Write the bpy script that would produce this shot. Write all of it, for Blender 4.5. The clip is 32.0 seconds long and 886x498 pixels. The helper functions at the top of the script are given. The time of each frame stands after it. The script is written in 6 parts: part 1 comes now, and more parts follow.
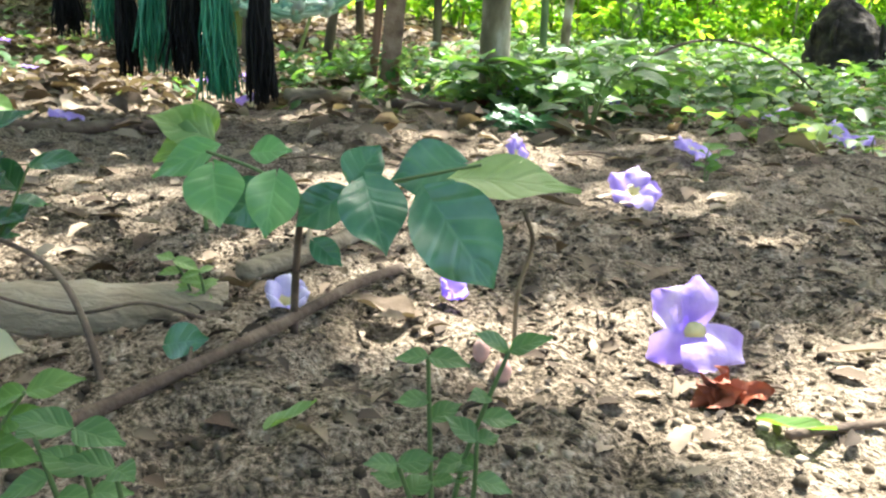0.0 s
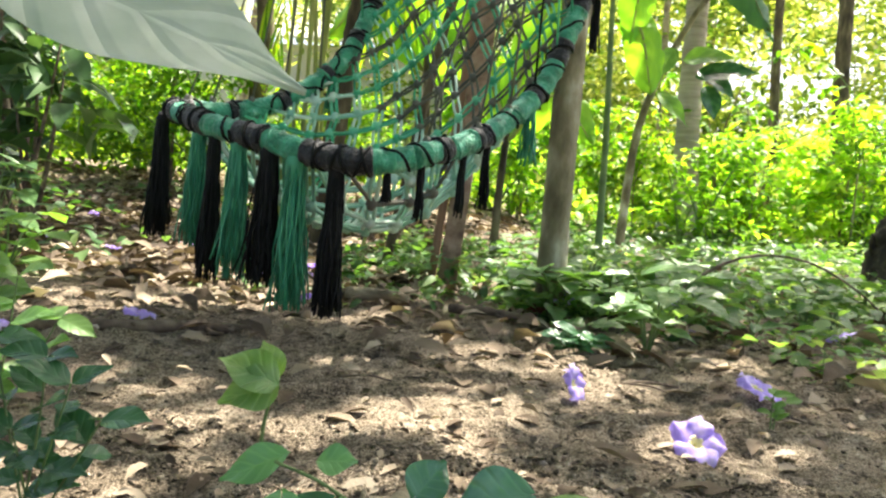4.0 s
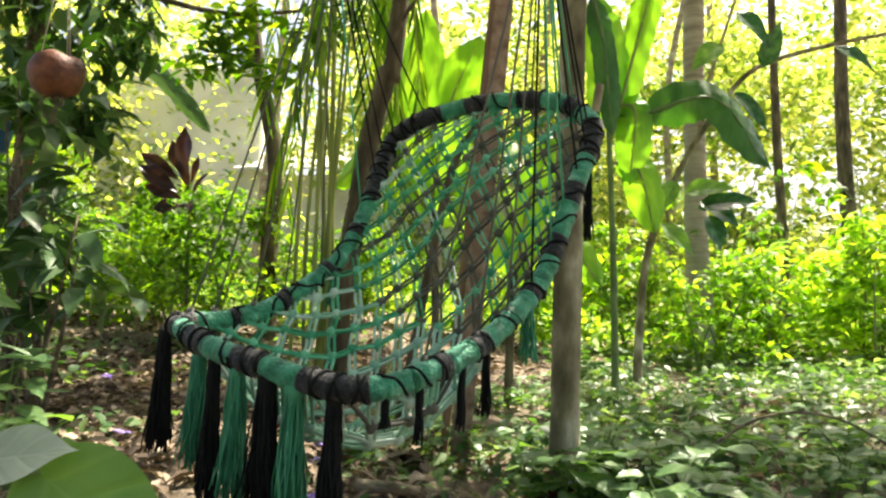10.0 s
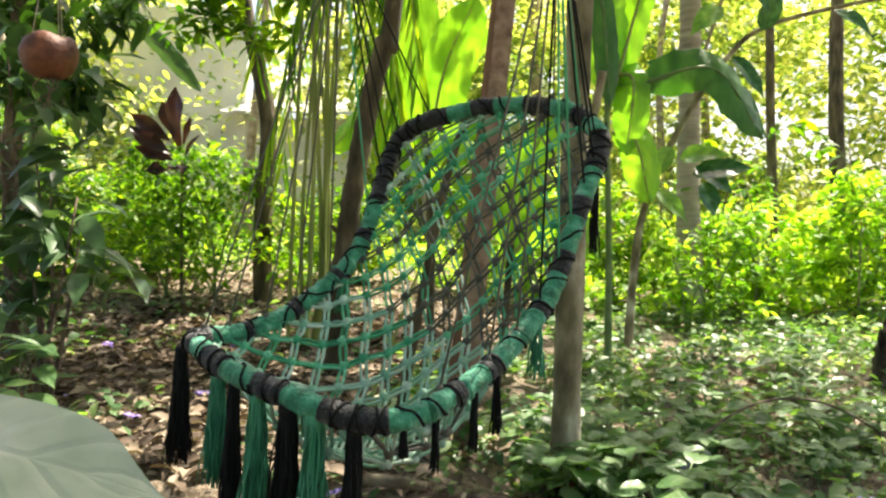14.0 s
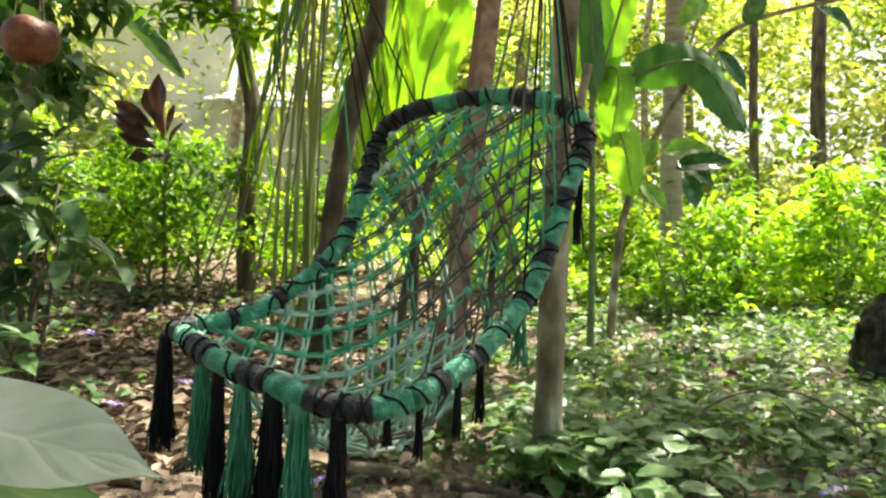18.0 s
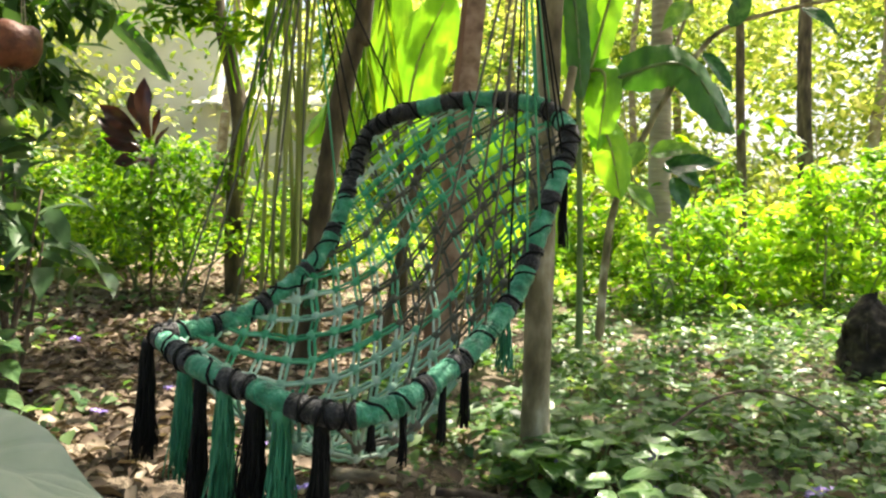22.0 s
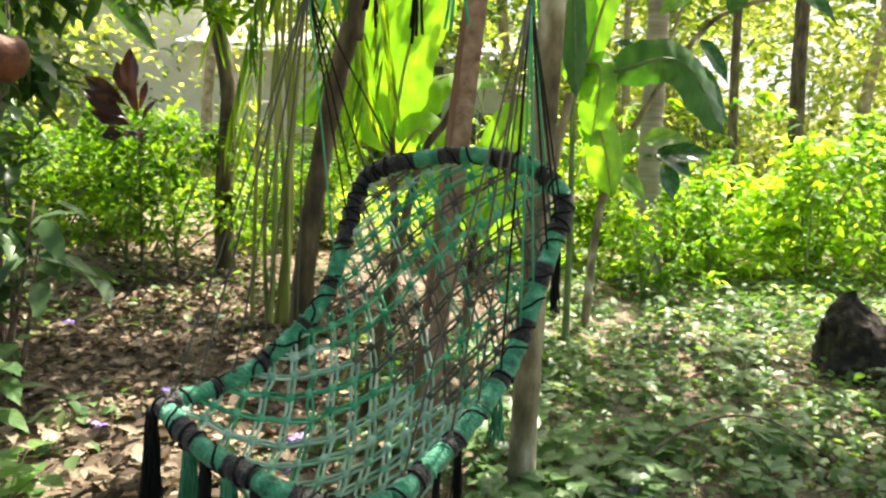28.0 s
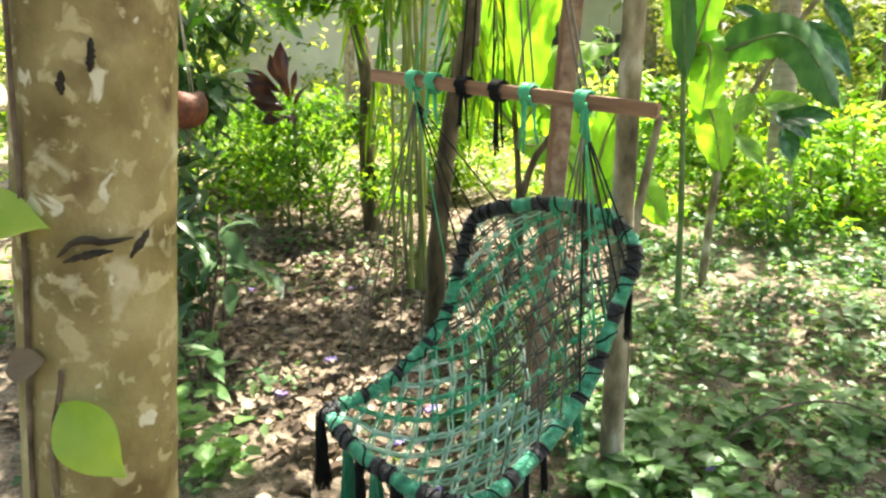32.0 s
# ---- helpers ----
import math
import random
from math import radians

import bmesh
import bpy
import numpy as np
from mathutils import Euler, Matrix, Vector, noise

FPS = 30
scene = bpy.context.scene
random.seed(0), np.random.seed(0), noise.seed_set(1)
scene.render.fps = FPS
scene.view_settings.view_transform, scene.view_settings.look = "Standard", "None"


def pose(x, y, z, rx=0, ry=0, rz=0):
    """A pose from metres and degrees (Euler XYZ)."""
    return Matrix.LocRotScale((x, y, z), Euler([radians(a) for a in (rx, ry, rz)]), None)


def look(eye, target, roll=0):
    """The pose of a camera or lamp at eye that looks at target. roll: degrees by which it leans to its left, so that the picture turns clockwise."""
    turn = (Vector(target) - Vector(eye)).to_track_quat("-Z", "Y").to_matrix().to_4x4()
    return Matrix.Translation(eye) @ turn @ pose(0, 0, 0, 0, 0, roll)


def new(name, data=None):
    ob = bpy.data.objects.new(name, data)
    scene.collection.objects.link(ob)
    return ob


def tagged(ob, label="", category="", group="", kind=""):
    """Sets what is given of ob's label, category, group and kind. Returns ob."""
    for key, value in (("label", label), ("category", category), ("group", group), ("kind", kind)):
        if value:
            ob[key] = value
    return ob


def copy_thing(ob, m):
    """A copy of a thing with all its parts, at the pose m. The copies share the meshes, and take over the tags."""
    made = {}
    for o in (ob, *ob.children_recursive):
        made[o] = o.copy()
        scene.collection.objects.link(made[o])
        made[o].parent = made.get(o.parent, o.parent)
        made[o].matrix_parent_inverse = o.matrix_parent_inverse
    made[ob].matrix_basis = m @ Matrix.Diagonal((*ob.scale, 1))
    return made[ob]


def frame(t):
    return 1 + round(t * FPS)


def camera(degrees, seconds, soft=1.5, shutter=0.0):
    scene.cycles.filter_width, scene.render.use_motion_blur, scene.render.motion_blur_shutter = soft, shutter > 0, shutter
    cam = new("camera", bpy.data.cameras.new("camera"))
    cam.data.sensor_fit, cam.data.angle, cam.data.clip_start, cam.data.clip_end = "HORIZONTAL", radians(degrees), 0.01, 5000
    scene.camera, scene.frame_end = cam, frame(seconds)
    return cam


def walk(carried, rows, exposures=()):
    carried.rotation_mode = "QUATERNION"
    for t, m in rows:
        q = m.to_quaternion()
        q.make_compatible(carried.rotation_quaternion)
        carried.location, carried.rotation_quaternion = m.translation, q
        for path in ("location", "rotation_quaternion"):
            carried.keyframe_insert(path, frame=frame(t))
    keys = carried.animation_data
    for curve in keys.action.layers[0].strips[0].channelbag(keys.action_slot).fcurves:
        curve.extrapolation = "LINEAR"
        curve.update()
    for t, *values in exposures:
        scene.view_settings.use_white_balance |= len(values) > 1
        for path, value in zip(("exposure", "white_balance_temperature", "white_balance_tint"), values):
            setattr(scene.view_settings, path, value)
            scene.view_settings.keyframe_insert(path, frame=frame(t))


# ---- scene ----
cam = camera(62.5, 32.0, 2.4)
PATH = [
    (0, (0.019, 0.298, 0.218), (0.021, 2.22, -0.337), 2.2),
    (0.5, (0.01, 0.304, 0.223), (-0.024, 2.236, -0.293), 3.2),
    (1, (0.003, 0.307, 0.232), (-0.069, 2.254, -0.223), 4.0),
    (1.5, (-0.001, 0.307, 0.239), (-0.095, 2.269, -0.139), 4.2),
    (2, (-0.003, 0.304, 0.247), (-0.12, 2.275, -0.069), 4.3),
    (2.5, (-0.006, 0.304, 0.254), (-0.134, 2.283, -0.009), 4.6),
    (3, (-0.007, 0.309, 0.271), (-0.132, 2.295, 0.068), 5.0),
    (3.5, (-0.007, 0.298, 0.293), (-0.148, 2.286, 0.132), 5.3),
    (5.5, (0.044, 0.361, 0.379), (-0.231, 2.34, 0.449), 2.0),
    (6, (0.038, 0.355, 0.416), (-0.254, 2.331, 0.523), 1.9),
    (6.5, (0.047, 0.351, 0.453), (-0.239, 2.327, 0.579), 1.8),
    (7, (0.043, 0.347, 0.476), (-0.228, 2.324, 0.608), 1.8),
    (7.5, (0.044, 0.343, 0.496), (-0.2, 2.323, 0.635), 1.6),
    (8, (0.041, 0.332, 0.501), (-0.184, 2.314, 0.642), 1.5),
    (8.5, (0.032, 0.326, 0.503), (-0.192, 2.308, 0.646), 1.5),
    (9.5, (0.025, 0.319, 0.5), (-0.206, 2.299, 0.659), 1.8),
    (10, (0.027, 0.314, 0.531), (-0.2, 2.293, 0.711), 1.9),
    (10.5, (0.015, 0.312, 0.562), (-0.201, 2.291, 0.753), 2.1),
    (11, (0.003, 0.301, 0.608), (-0.183, 2.286, 0.767), 2.4),
    (11.5, (-0.01, 0.291, 0.648), (-0.193, 2.279, 0.773), 2.2),
    (12, (-0.01, 0.28, 0.669), (-0.205, 2.268, 0.768), 1.8),
    (12.5, (-0.015, 0.268, 0.687), (-0.209, 2.257, 0.761), 1.3),
    (13, (-0.01, 0.275, 0.707), (-0.195, 2.266, 0.751), 1.0),
    (13.5, (-0.026, 0.268, 0.718), (-0.206, 2.26, 0.737), 1.2),
    (14, (-0.03, 0.268, 0.725), (-0.217, 2.26, 0.727), 1.8),
    (14.5, (-0.031, 0.266, 0.721), (-0.215, 2.257, 0.71), 2.2),
    (16.5, (-0.032, 0.254, 0.726), (-0.194, 2.248, 0.707), 2.4),
    (17, (-0.034, 0.25, 0.725), (-0.195, 2.243, 0.711), 2.4),
    (17.5, (-0.034, 0.257, 0.728), (-0.188, 2.251, 0.71), 2.4),
    (18, (-0.031, 0.258, 0.724), (-0.174, 2.253, 0.702), 2.3),
    (18.5, (-0.031, 0.261, 0.723), (-0.166, 2.256, 0.699), 2.2),
    (19, (-0.028, 0.261, 0.726), (-0.16, 2.257, 0.701), 2.3),
    (19.5, (-0.022, 0.265, 0.724), (-0.154, 2.261, 0.705), 2.2),
    (20, (-0.016, 0.273, 0.722), (-0.149, 2.269, 0.706), 2.1),
    (20.5, (-0.017, 0.267, 0.725), (-0.144, 2.262, 0.708), 2.1),
    (21, (-0.018, 0.269, 0.724), (-0.141, 2.265, 0.707), 2.0),
    (21.5, (-0.019, 0.27, 0.725), (-0.138, 2.266, 0.708), 2.0),
    (22, (-0.016, 0.267, 0.728), (-0.134, 2.263, 0.714), 1.9),
    (22.5, (-0.017, 0.26, 0.734), (-0.132, 2.256, 0.72), 2.0),
    (23, (-0.022, 0.256, 0.73), (-0.134, 2.253, 0.722), 1.9),
    (23.5, (-0.017, 0.256, 0.733), (-0.129, 2.253, 0.728), 1.8),
    (24, (-0.015, 0.25, 0.747), (-0.095, 2.248, 0.756), 2.5),
    (24.5, (-0.018, 0.243, 0.745), (-0.093, 2.24, 0.821), 2.6),
    (25, (-0.014, 0.228, 0.767), (-0.092, 2.223, 0.898), 2.6),
    (25.5, (-0.011, 0.222, 0.761), (-0.085, 2.214, 0.923), 2.2),
    (27.5, (-0.061, 0.243, 0.911), (-0.103, 2.241, 0.837), 2.9),
    (28, (-0.052, 0.245, 1.093), (-0.126, 2.232, 0.88), 2.9),
    (28.5, (-0.026, 0.213, 1.285), (-0.165, 2.176, 0.929), 3.4),
    (29, (-0.008, 0.198, 1.423), (-0.196, 2.129, 0.936), 3.4),
    (29.5, (0.006, 0.181, 1.509), (-0.177, 2.093, 0.952), 2.7),
    (30, (0.029, 0.137, 1.566), (-0.169, 2.038, 0.975), 1.8),
    (30.5, (0.094, 0.064, 1.558), (-0.175, 1.958, 0.972), 0.5),
    (31, (0.147, 0.001, 1.572), (-0.206, 1.887, 1.009), -0.3),
    (31.5, (0.145, -0.052, 1.581), (-0.282, 1.829, 1.055), -0.7),
    (32, (0.129, -0.129, 1.594), (-0.329, 1.758, 1.115), -0.8),
]
EXPOSURES = [(0.0, 2.33, 6100, 10), (1.0, 2.22, 6250, 10), (3.0, 2.12, 6500, 10), (6.0, 1.86, 6850, 11), (10.0, 1.67, 7000, 12), (13.0, 1.70, 6900, 12), (24.0, 1.68, 6900, 12), (25.0, 1.56, 6950, 12), (28.0, 1.77, 6850, 11), (32.0, 2.14, 6600, 10)]
walk(cam, [(t, look(eye, target, roll)) for t, eye, target, roll in PATH], EXPOSURES)

# ---- light ----
SUN_TO = Vector((0.30, 0.42, 1.0)).normalized()
world = bpy.data.worlds.new("world")
scene.world = world
world.use_nodes = True
wn = world.node_tree.nodes
sky = wn.new("ShaderNodeTexSky")
sky.sky_type = "NISHITA"
sky.sun_disc = False
sky.sun_elevation = math.asin(SUN_TO.z)
sky.sun_rotation = math.atan2(SUN_TO.x, SUN_TO.y)
sky.dust_density = 6.0
sky.ozone_density = 0.6
world.node_tree.links.new(sky.outputs[0], wn["Background"].inputs[0])
wn["Background"].inputs[1].default_value = 0.105
sun = new("sun", bpy.data.lights.new("sun", "SUN"))
sun.data.energy = 4.8
sun.data.angle = radians(0.6)
sun.data.color = (1.0, 0.94, 0.82)
sun.matrix_world = look(SUN_TO * 30, (0, 0, 0))


# ---- materials ----
def ramp_colors(nt, fac, stops):
    r = nt.nodes.new("ShaderNodeValToRGB")
    el = r.color_ramp.elements
    while len(el) < len(stops):
        el.new(0.5)
    for e, (p, c) in zip(el, stops):
        e.position, e.color = p, (*c, 1)
    nt.links.new(fac, r.inputs[0])
    return r.outputs[0]


def material(name, stops, rough=0.7, scale=8.0, detail=6.0, bump=0.0, bump_scale=40.0, metallic=0.0, coord="Object",
             translucent=0.0, glow=(1.0, 1.0, 0.6), island=False, spec=0.5, stretch=(1, 1, 1), veins=False, sheen=0.0, sun_patch=0.0):
    """A surface: colour stops along a noise (or along a random value for each island), fine relief, and for leaves a share of light let through."""
    m = bpy.data.materials.new(name)
    m.use_nodes = True
    nt = m.node_tree
    b = nt.nodes["Principled BSDF"]
    tc = nt.nodes.new("ShaderNodeTexCoord")
    mp = nt.nodes.new("ShaderNodeMapping")
    mp.inputs["Scale"].default_value = stretch
    nt.links.new(tc.outputs[coord], mp.inputs[0])
    nz = nt.nodes.new("ShaderNodeTexNoise")
    nz.inputs["Scale"].default_value, nz.inputs["Detail"].default_value = scale, detail
    nt.links.new(mp.outputs[0], nz.inputs["Vector"])
    fac = nz.outputs[0]
    if island:
        geo = nt.nodes.new("ShaderNodeNewGeometry")
        mix = nt.nodes.new("ShaderNodeMath")
        mix.operation = "MULTIPLY_ADD"
        mix.inputs[1].default_value = 0.35
        nt.links.new(nz.outputs[0], mix.inputs[0])
        sc = nt.nodes.new("ShaderNodeMath")
        sc.operation = "MULTIPLY_ADD"
        sc.inputs[1].default_value, sc.inputs[2].default_value = 0.85, -0.1
        nt.links.new(geo.outputs["Random Per Island"], sc.inputs[0])
        nt.links.new(sc.outputs[0], mix.inputs[2])
        fac = mix.outputs[0]
        # Wide noise tints whole clumps, painting sunlit pale and shaded dark zones.
        if sun_patch:
            pn = nt.nodes.new("ShaderNodeTexNoise")
            pn.inputs["Scale"].default_value, pn.inputs["Detail"].default_value = sun_patch, 2
            nt.links.new(tc.outputs["Object"], pn.inputs["Vector"])
            pm = nt.nodes.new("ShaderNodeMapRange")
            pm.inputs[1].default_value, pm.inputs[2].default_value, pm.inputs[3].default_value, pm.inputs[4].default_value = 0.35, 0.65, -0.28, 0.26
            nt.links.new(pn.outputs[0], pm.inputs[0])
            ad = nt.nodes.new("ShaderNodeMath")
            nt.links.new(fac, ad.inputs[0])
            nt.links.new(pm.outputs[0], ad.inputs[1])
            fac = ad.outputs[0]
    else:
        mr = nt.nodes.new("ShaderNodeMapRange")
        mr.inputs[1].default_value, mr.inputs[2].default_value = 0.3, 0.7
        nt.links.new(fac, mr.inputs[0])
        fac = mr.outputs[0]
    col = ramp_colors(nt, fac, stops)
    height = None
    if veins:
        uv = nt.nodes.new("ShaderNodeUVMap")
        sep = nt.nodes.new("ShaderNodeSeparateXYZ")
        nt.links.new(uv.outputs[0], sep.inputs[0])

        def calc(op, a, b2=None, c=None):
            n = nt.nodes.new("ShaderNodeMath")
            n.operation = op
            for i, v in enumerate((a, b2, c)):
                if v is None:
                    continue
                if isinstance(v, (int, float)):
                    n.inputs[i].default_value = v
                else:
                    nt.links.new(v, n.inputs[i])
            return n.outputs[0]

        across = calc("ABSOLUTE", calc("SUBTRACT", sep.outputs[1], 0.5))
        along = calc("SUBTRACT", sep.outputs[0], calc("MULTIPLY", calc("POWER", across, 0.85), 0.55))
        side = calc("PINGPONG", calc("MULTIPLY", along, 4.5), 0.5)
        side_line = calc("SMOOTH_MIN", calc("MULTIPLY", side, 5.0), 1.0, 0.3)
        mid_line = calc("MINIMUM", calc("MULTIPLY", across, 22.0), 1.0)
        height = calc("MULTIPLY", side_line, mid_line)
        vm = nt.nodes.new("ShaderNodeMix")
        vm.data_type = "RGBA"
        vm.inputs["A"].default_value = (*[min(1, v * 1.35 + 0.02) for v in stops[-1][1]], 1)
        nt.links.new(calc("MULTIPLY_ADD", height, 0.18 if "seedling" in name else 0.14, 0.82 if "seedling" in name else 0.86), vm.inputs["Factor"])
        nt.links.new(col, vm.inputs["B"])
        col = vm.outputs["Result"]
    nt.links.new(col, b.inputs["Base Color"])
    b.inputs["Roughness"].default_value = rough
    b.inputs["Metallic"].default_value = metallic
    b.inputs["Specular IOR Level"].default_value = 0.28 if island and translucent else spec
    if sheen:
        b.inputs["Sheen Weight"].default_value = sheen
    if bump:
        bn = nt.nodes.new("ShaderNodeTexNoise")
        bn.inputs["Scale"].default_value, bn.inputs["Detail"].default_value = bump_scale, 8
        nt.links.new(mp.outputs[0], bn.inputs["Vector"])
        bp = nt.nodes.new("ShaderNodeBump")
        bp.inputs["Strength"].default_value = bump
        bp.inputs["Distance"].default_value = 0.01
        if height is not None:
            add = nt.nodes.new("ShaderNodeMath")
            add.operation = "MULTIPLY_ADD"
            add.inputs[1].default_value = 0.25
            nt.links.new(bn.outputs[0], add.inputs[0])
            nt.links.new(height, add.inputs[2])
            nt.links.new(add.outputs[0], bp.inputs["Height"])
        else:
            nt.links.new(bn.outputs[0], bp.inputs["Height"])
        nt.links.new(bp.outputs[0], b.inputs["Normal"])
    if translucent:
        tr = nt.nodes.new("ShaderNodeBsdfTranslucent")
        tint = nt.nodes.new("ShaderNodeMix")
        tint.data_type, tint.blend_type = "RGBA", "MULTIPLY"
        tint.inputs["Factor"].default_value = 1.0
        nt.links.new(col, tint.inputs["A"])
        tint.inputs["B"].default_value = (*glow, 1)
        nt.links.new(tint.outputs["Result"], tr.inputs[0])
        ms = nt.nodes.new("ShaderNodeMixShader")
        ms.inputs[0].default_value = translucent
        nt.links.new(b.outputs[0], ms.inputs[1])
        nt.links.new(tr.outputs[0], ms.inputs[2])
        nt.links.new(ms.outputs[0], nt.nodes["Material Output"].inputs[0])
    return m


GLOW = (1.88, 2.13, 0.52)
def soil_material():
    """Sandy soil: patches, clods and grains of light sand and dark humus."""
    m = bpy.data.materials.new("soil")
    m.use_nodes = True
    nt = m.node_tree
    bs = nt.nodes["Principled BSDF"]
    tc = nt.nodes.new("ShaderNodeTexCoord")
    mixed = None
    for scale, share, det in ((5.0, 0.22, 4), (42.0, 0.30, 5), (230.0, 0.48, 3)):
        nz = nt.nodes.new("ShaderNodeTexNoise")
        nz.inputs["Scale"].default_value, nz.inputs["Detail"].default_value, nz.inputs["Roughness"].default_value = scale, det, 0.65
        nt.links.new(tc.outputs["Object"], nz.inputs["Vector"])
        k = nt.nodes.new("ShaderNodeMath")
        k.operation = "MULTIPLY_ADD"
        k.inputs[1].default_value = share
        nt.links.new(nz.outputs[0], k.inputs[0])
        if mixed is not None:
            nt.links.new(mixed, k.inputs[2])
        else:
            k.inputs[2].default_value = 0.0
        mixed = k.outputs[0]
    mr = nt.nodes.new("ShaderNodeMapRange")
    mr.inputs[1].default_value, mr.inputs[2].default_value = 0.39, 0.62
    nt.links.new(mixed, mr.inputs[0])
    col = ramp_colors(nt, mr.outputs[0], [(0.0, (0.035, 0.029, 0.022)), (0.25, (0.12, 0.096, 0.068)), (0.5, (0.29, 0.232, 0.168)), (0.78, (0.45, 0.37, 0.275)), (1.0, (0.60, 0.52, 0.41))])
    nt.links.new(col, bs.inputs["Base Color"])
    bs.inputs["Roughness"].default_value = 0.95
    bs.inputs["Specular IOR Level"].default_value = 0.1
    bp = nt.nodes.new("ShaderNodeBump")
    bp.inputs["Strength"].default_value, bp.inputs["Distance"].default_value = 1.0, 0.03
    nt.links.new(mixed, bp.inputs["Height"])
    nt.links.new(bp.outputs[0], bs.inputs["Normal"])
    return m


M_SOIL = soil_material()
M_CLOD = material("soil_crumb", [(0.0, (0.022, 0.018, 0.014)), (0.45, (0.10, 0.08, 0.055)), (0.75, (0.26, 0.21, 0.15)), (1.0, (0.52, 0.45, 0.35))], rough=0.95, island=True, bump=0.5, bump_scale=150, spec=0.1)
M_DRY = material("dry_leaf", [(0.0, (0.035, 0.024, 0.016)), (0.3, (0.11, 0.078, 0.052)), (0.6, (0.22, 0.165, 0.115)), (0.85, (0.34, 0.275, 0.20)), (1.0, (0.52, 0.45, 0.35))],
                 rough=0.75, island=True, bump=0.4, bump_scale=60, translucent=0.15)
M_RED = material("red_dry_leaf", [(0.0, (0.16, 0.04, 0.02)), (1.0, (0.42, 0.13, 0.06))], rough=0.6, scale=30, bump=0.4)
M_HERB = material("herb_leaf", [(0.0, (0.04, 0.10, 0.037)), (0.5, (0.10, 0.185, 0.075)), (0.85, (0.20, 0.29, 0.14)), (1.0, (0.34, 0.42, 0.26))], rough=0.38, island=True, sun_patch=1.6, translucent=0.38, glow=GLOW)
# Undergrowth leaf: raised yellow-green stops carry part of the sunlight.
M_SUNLEAF = material("sunlit_leaf", [(0.0, (0.07, 0.16, 0.025)), (0.4, (0.17, 0.31, 0.04)), (0.8, (0.36, 0.47, 0.07)), (1.0, (0.50, 0.56, 0.16))], rough=0.5, island=True, sun_patch=0.9, translucent=0.5, glow=GLOW)
M_BUSH = material("bush_leaf", [(0.0, (0.035, 0.10, 0.012)), (0.5, (0.11, 0.22, 0.02)), (1.0, (0.28, 0.37, 0.03))], rough=0.45, island=True, sun_patch=1.1, translucent=0.45, glow=GLOW)
# Distant leaves: the pale, whitish stops put the haze into their colour.
M_FARHAZE = material("hazy_far_leaf", [(0.0, (0.06, 0.12, 0.03)), (0.4, (0.20, 0.28, 0.08)), (0.72, (0.38, 0.43, 0.16)), (0.87, (0.54, 0.54, 0.32)), (1.0, (0.70, 0.68, 0.56))], rough=0.55, island=True, sun_patch=0.45, translucent=0.5, glow=(2.15, 2.1, 0.75))
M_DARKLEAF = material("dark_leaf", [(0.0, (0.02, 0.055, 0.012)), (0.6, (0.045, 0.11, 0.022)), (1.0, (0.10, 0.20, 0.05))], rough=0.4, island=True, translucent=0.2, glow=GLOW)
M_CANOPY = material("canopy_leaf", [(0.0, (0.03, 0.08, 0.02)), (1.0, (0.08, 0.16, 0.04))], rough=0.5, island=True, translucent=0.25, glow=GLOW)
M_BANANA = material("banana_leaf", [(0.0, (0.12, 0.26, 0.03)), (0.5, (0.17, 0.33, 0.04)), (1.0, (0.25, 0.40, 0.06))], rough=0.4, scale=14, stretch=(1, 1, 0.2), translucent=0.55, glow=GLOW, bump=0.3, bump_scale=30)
M_CROTON = material("croton_leaf", [(0.0, (0.022, 0.008, 0.008)), (0.6, (0.05, 0.014, 0.012)), (1.0, (0.09, 0.045, 0.015))], rough=0.35, scale=10, translucent=0.2)
# Green leaf with shade put into its dark stops and low translucency.
M_SHADELEAF = material("shaded_green_leaf", [(0.0, (0.03, 0.07, 0.025)), (0.5, (0.065, 0.13, 0.05)), (1.0, (0.14, 0.22, 0.11))], rough=0.33, island=True, translucent=0.2, glow=(1.3, 1.6, 0.5))
M_HERBLEAF = material("broad_herb_leaf", [(0.0, (0.06, 0.14, 0.05)), (0.5, (0.11, 0.21, 0.08)), (1.0, (0.20, 0.31, 0.13))], rough=0.36, scale=14, veins=True, bump=0.25, bump_scale=60, translucent=0.3, glow=GLOW)
# Copy of the banana leaf in darker greens, its shade painted in.
M_BANSHADE = material("shaded_banana_leaf", [(0.0, (0.03, 0.10, 0.02)), (0.5, (0.05, 0.15, 0.03)), (1.0, (0.09, 0.20, 0.05))], rough=0.42, scale=14, stretch=(1, 1, 0.2), translucent=0.22, glow=GLOW, bump=0.3, bump_scale=30)
M_PLASTER = material("pale_plaster", [(0.0, (0.52, 0.52, 0.47)), (0.5, (0.68, 0.68, 0.62)), (1.0, (0.80, 0.79, 0.74))], rough=0.9, scale=1.2, bump=0.3, bump_scale=14)
M_ROOF = material("roof_sheet", [(0.0, (0.50, 0.50, 0.48)), (1.0, (0.80, 0.80, 0.77))], rough=0.45, scale=2.0, stretch=(6, 0.6, 1))
M_DIM = material("dim_window", [(0.0, (0.03, 0.035, 0.035)), (1.0, (0.08, 0.085, 0.08))], rough=0.3, scale=3)
# Pale leaf underside, with the sky's reflected sheen added to the grey-white stops.
M_SKYSHEEN = material("sky_sheen_leaf", [(0.0, (0.34, 0.41, 0.30)), (0.5, (0.46, 0.52, 0.41)), (1.0, (0.58, 0.61, 0.52))], rough=0.45, scale=22, veins=True, bump=0.25, bump_scale=30, translucent=0.15, glow=(1.2, 1.3, 0.7))
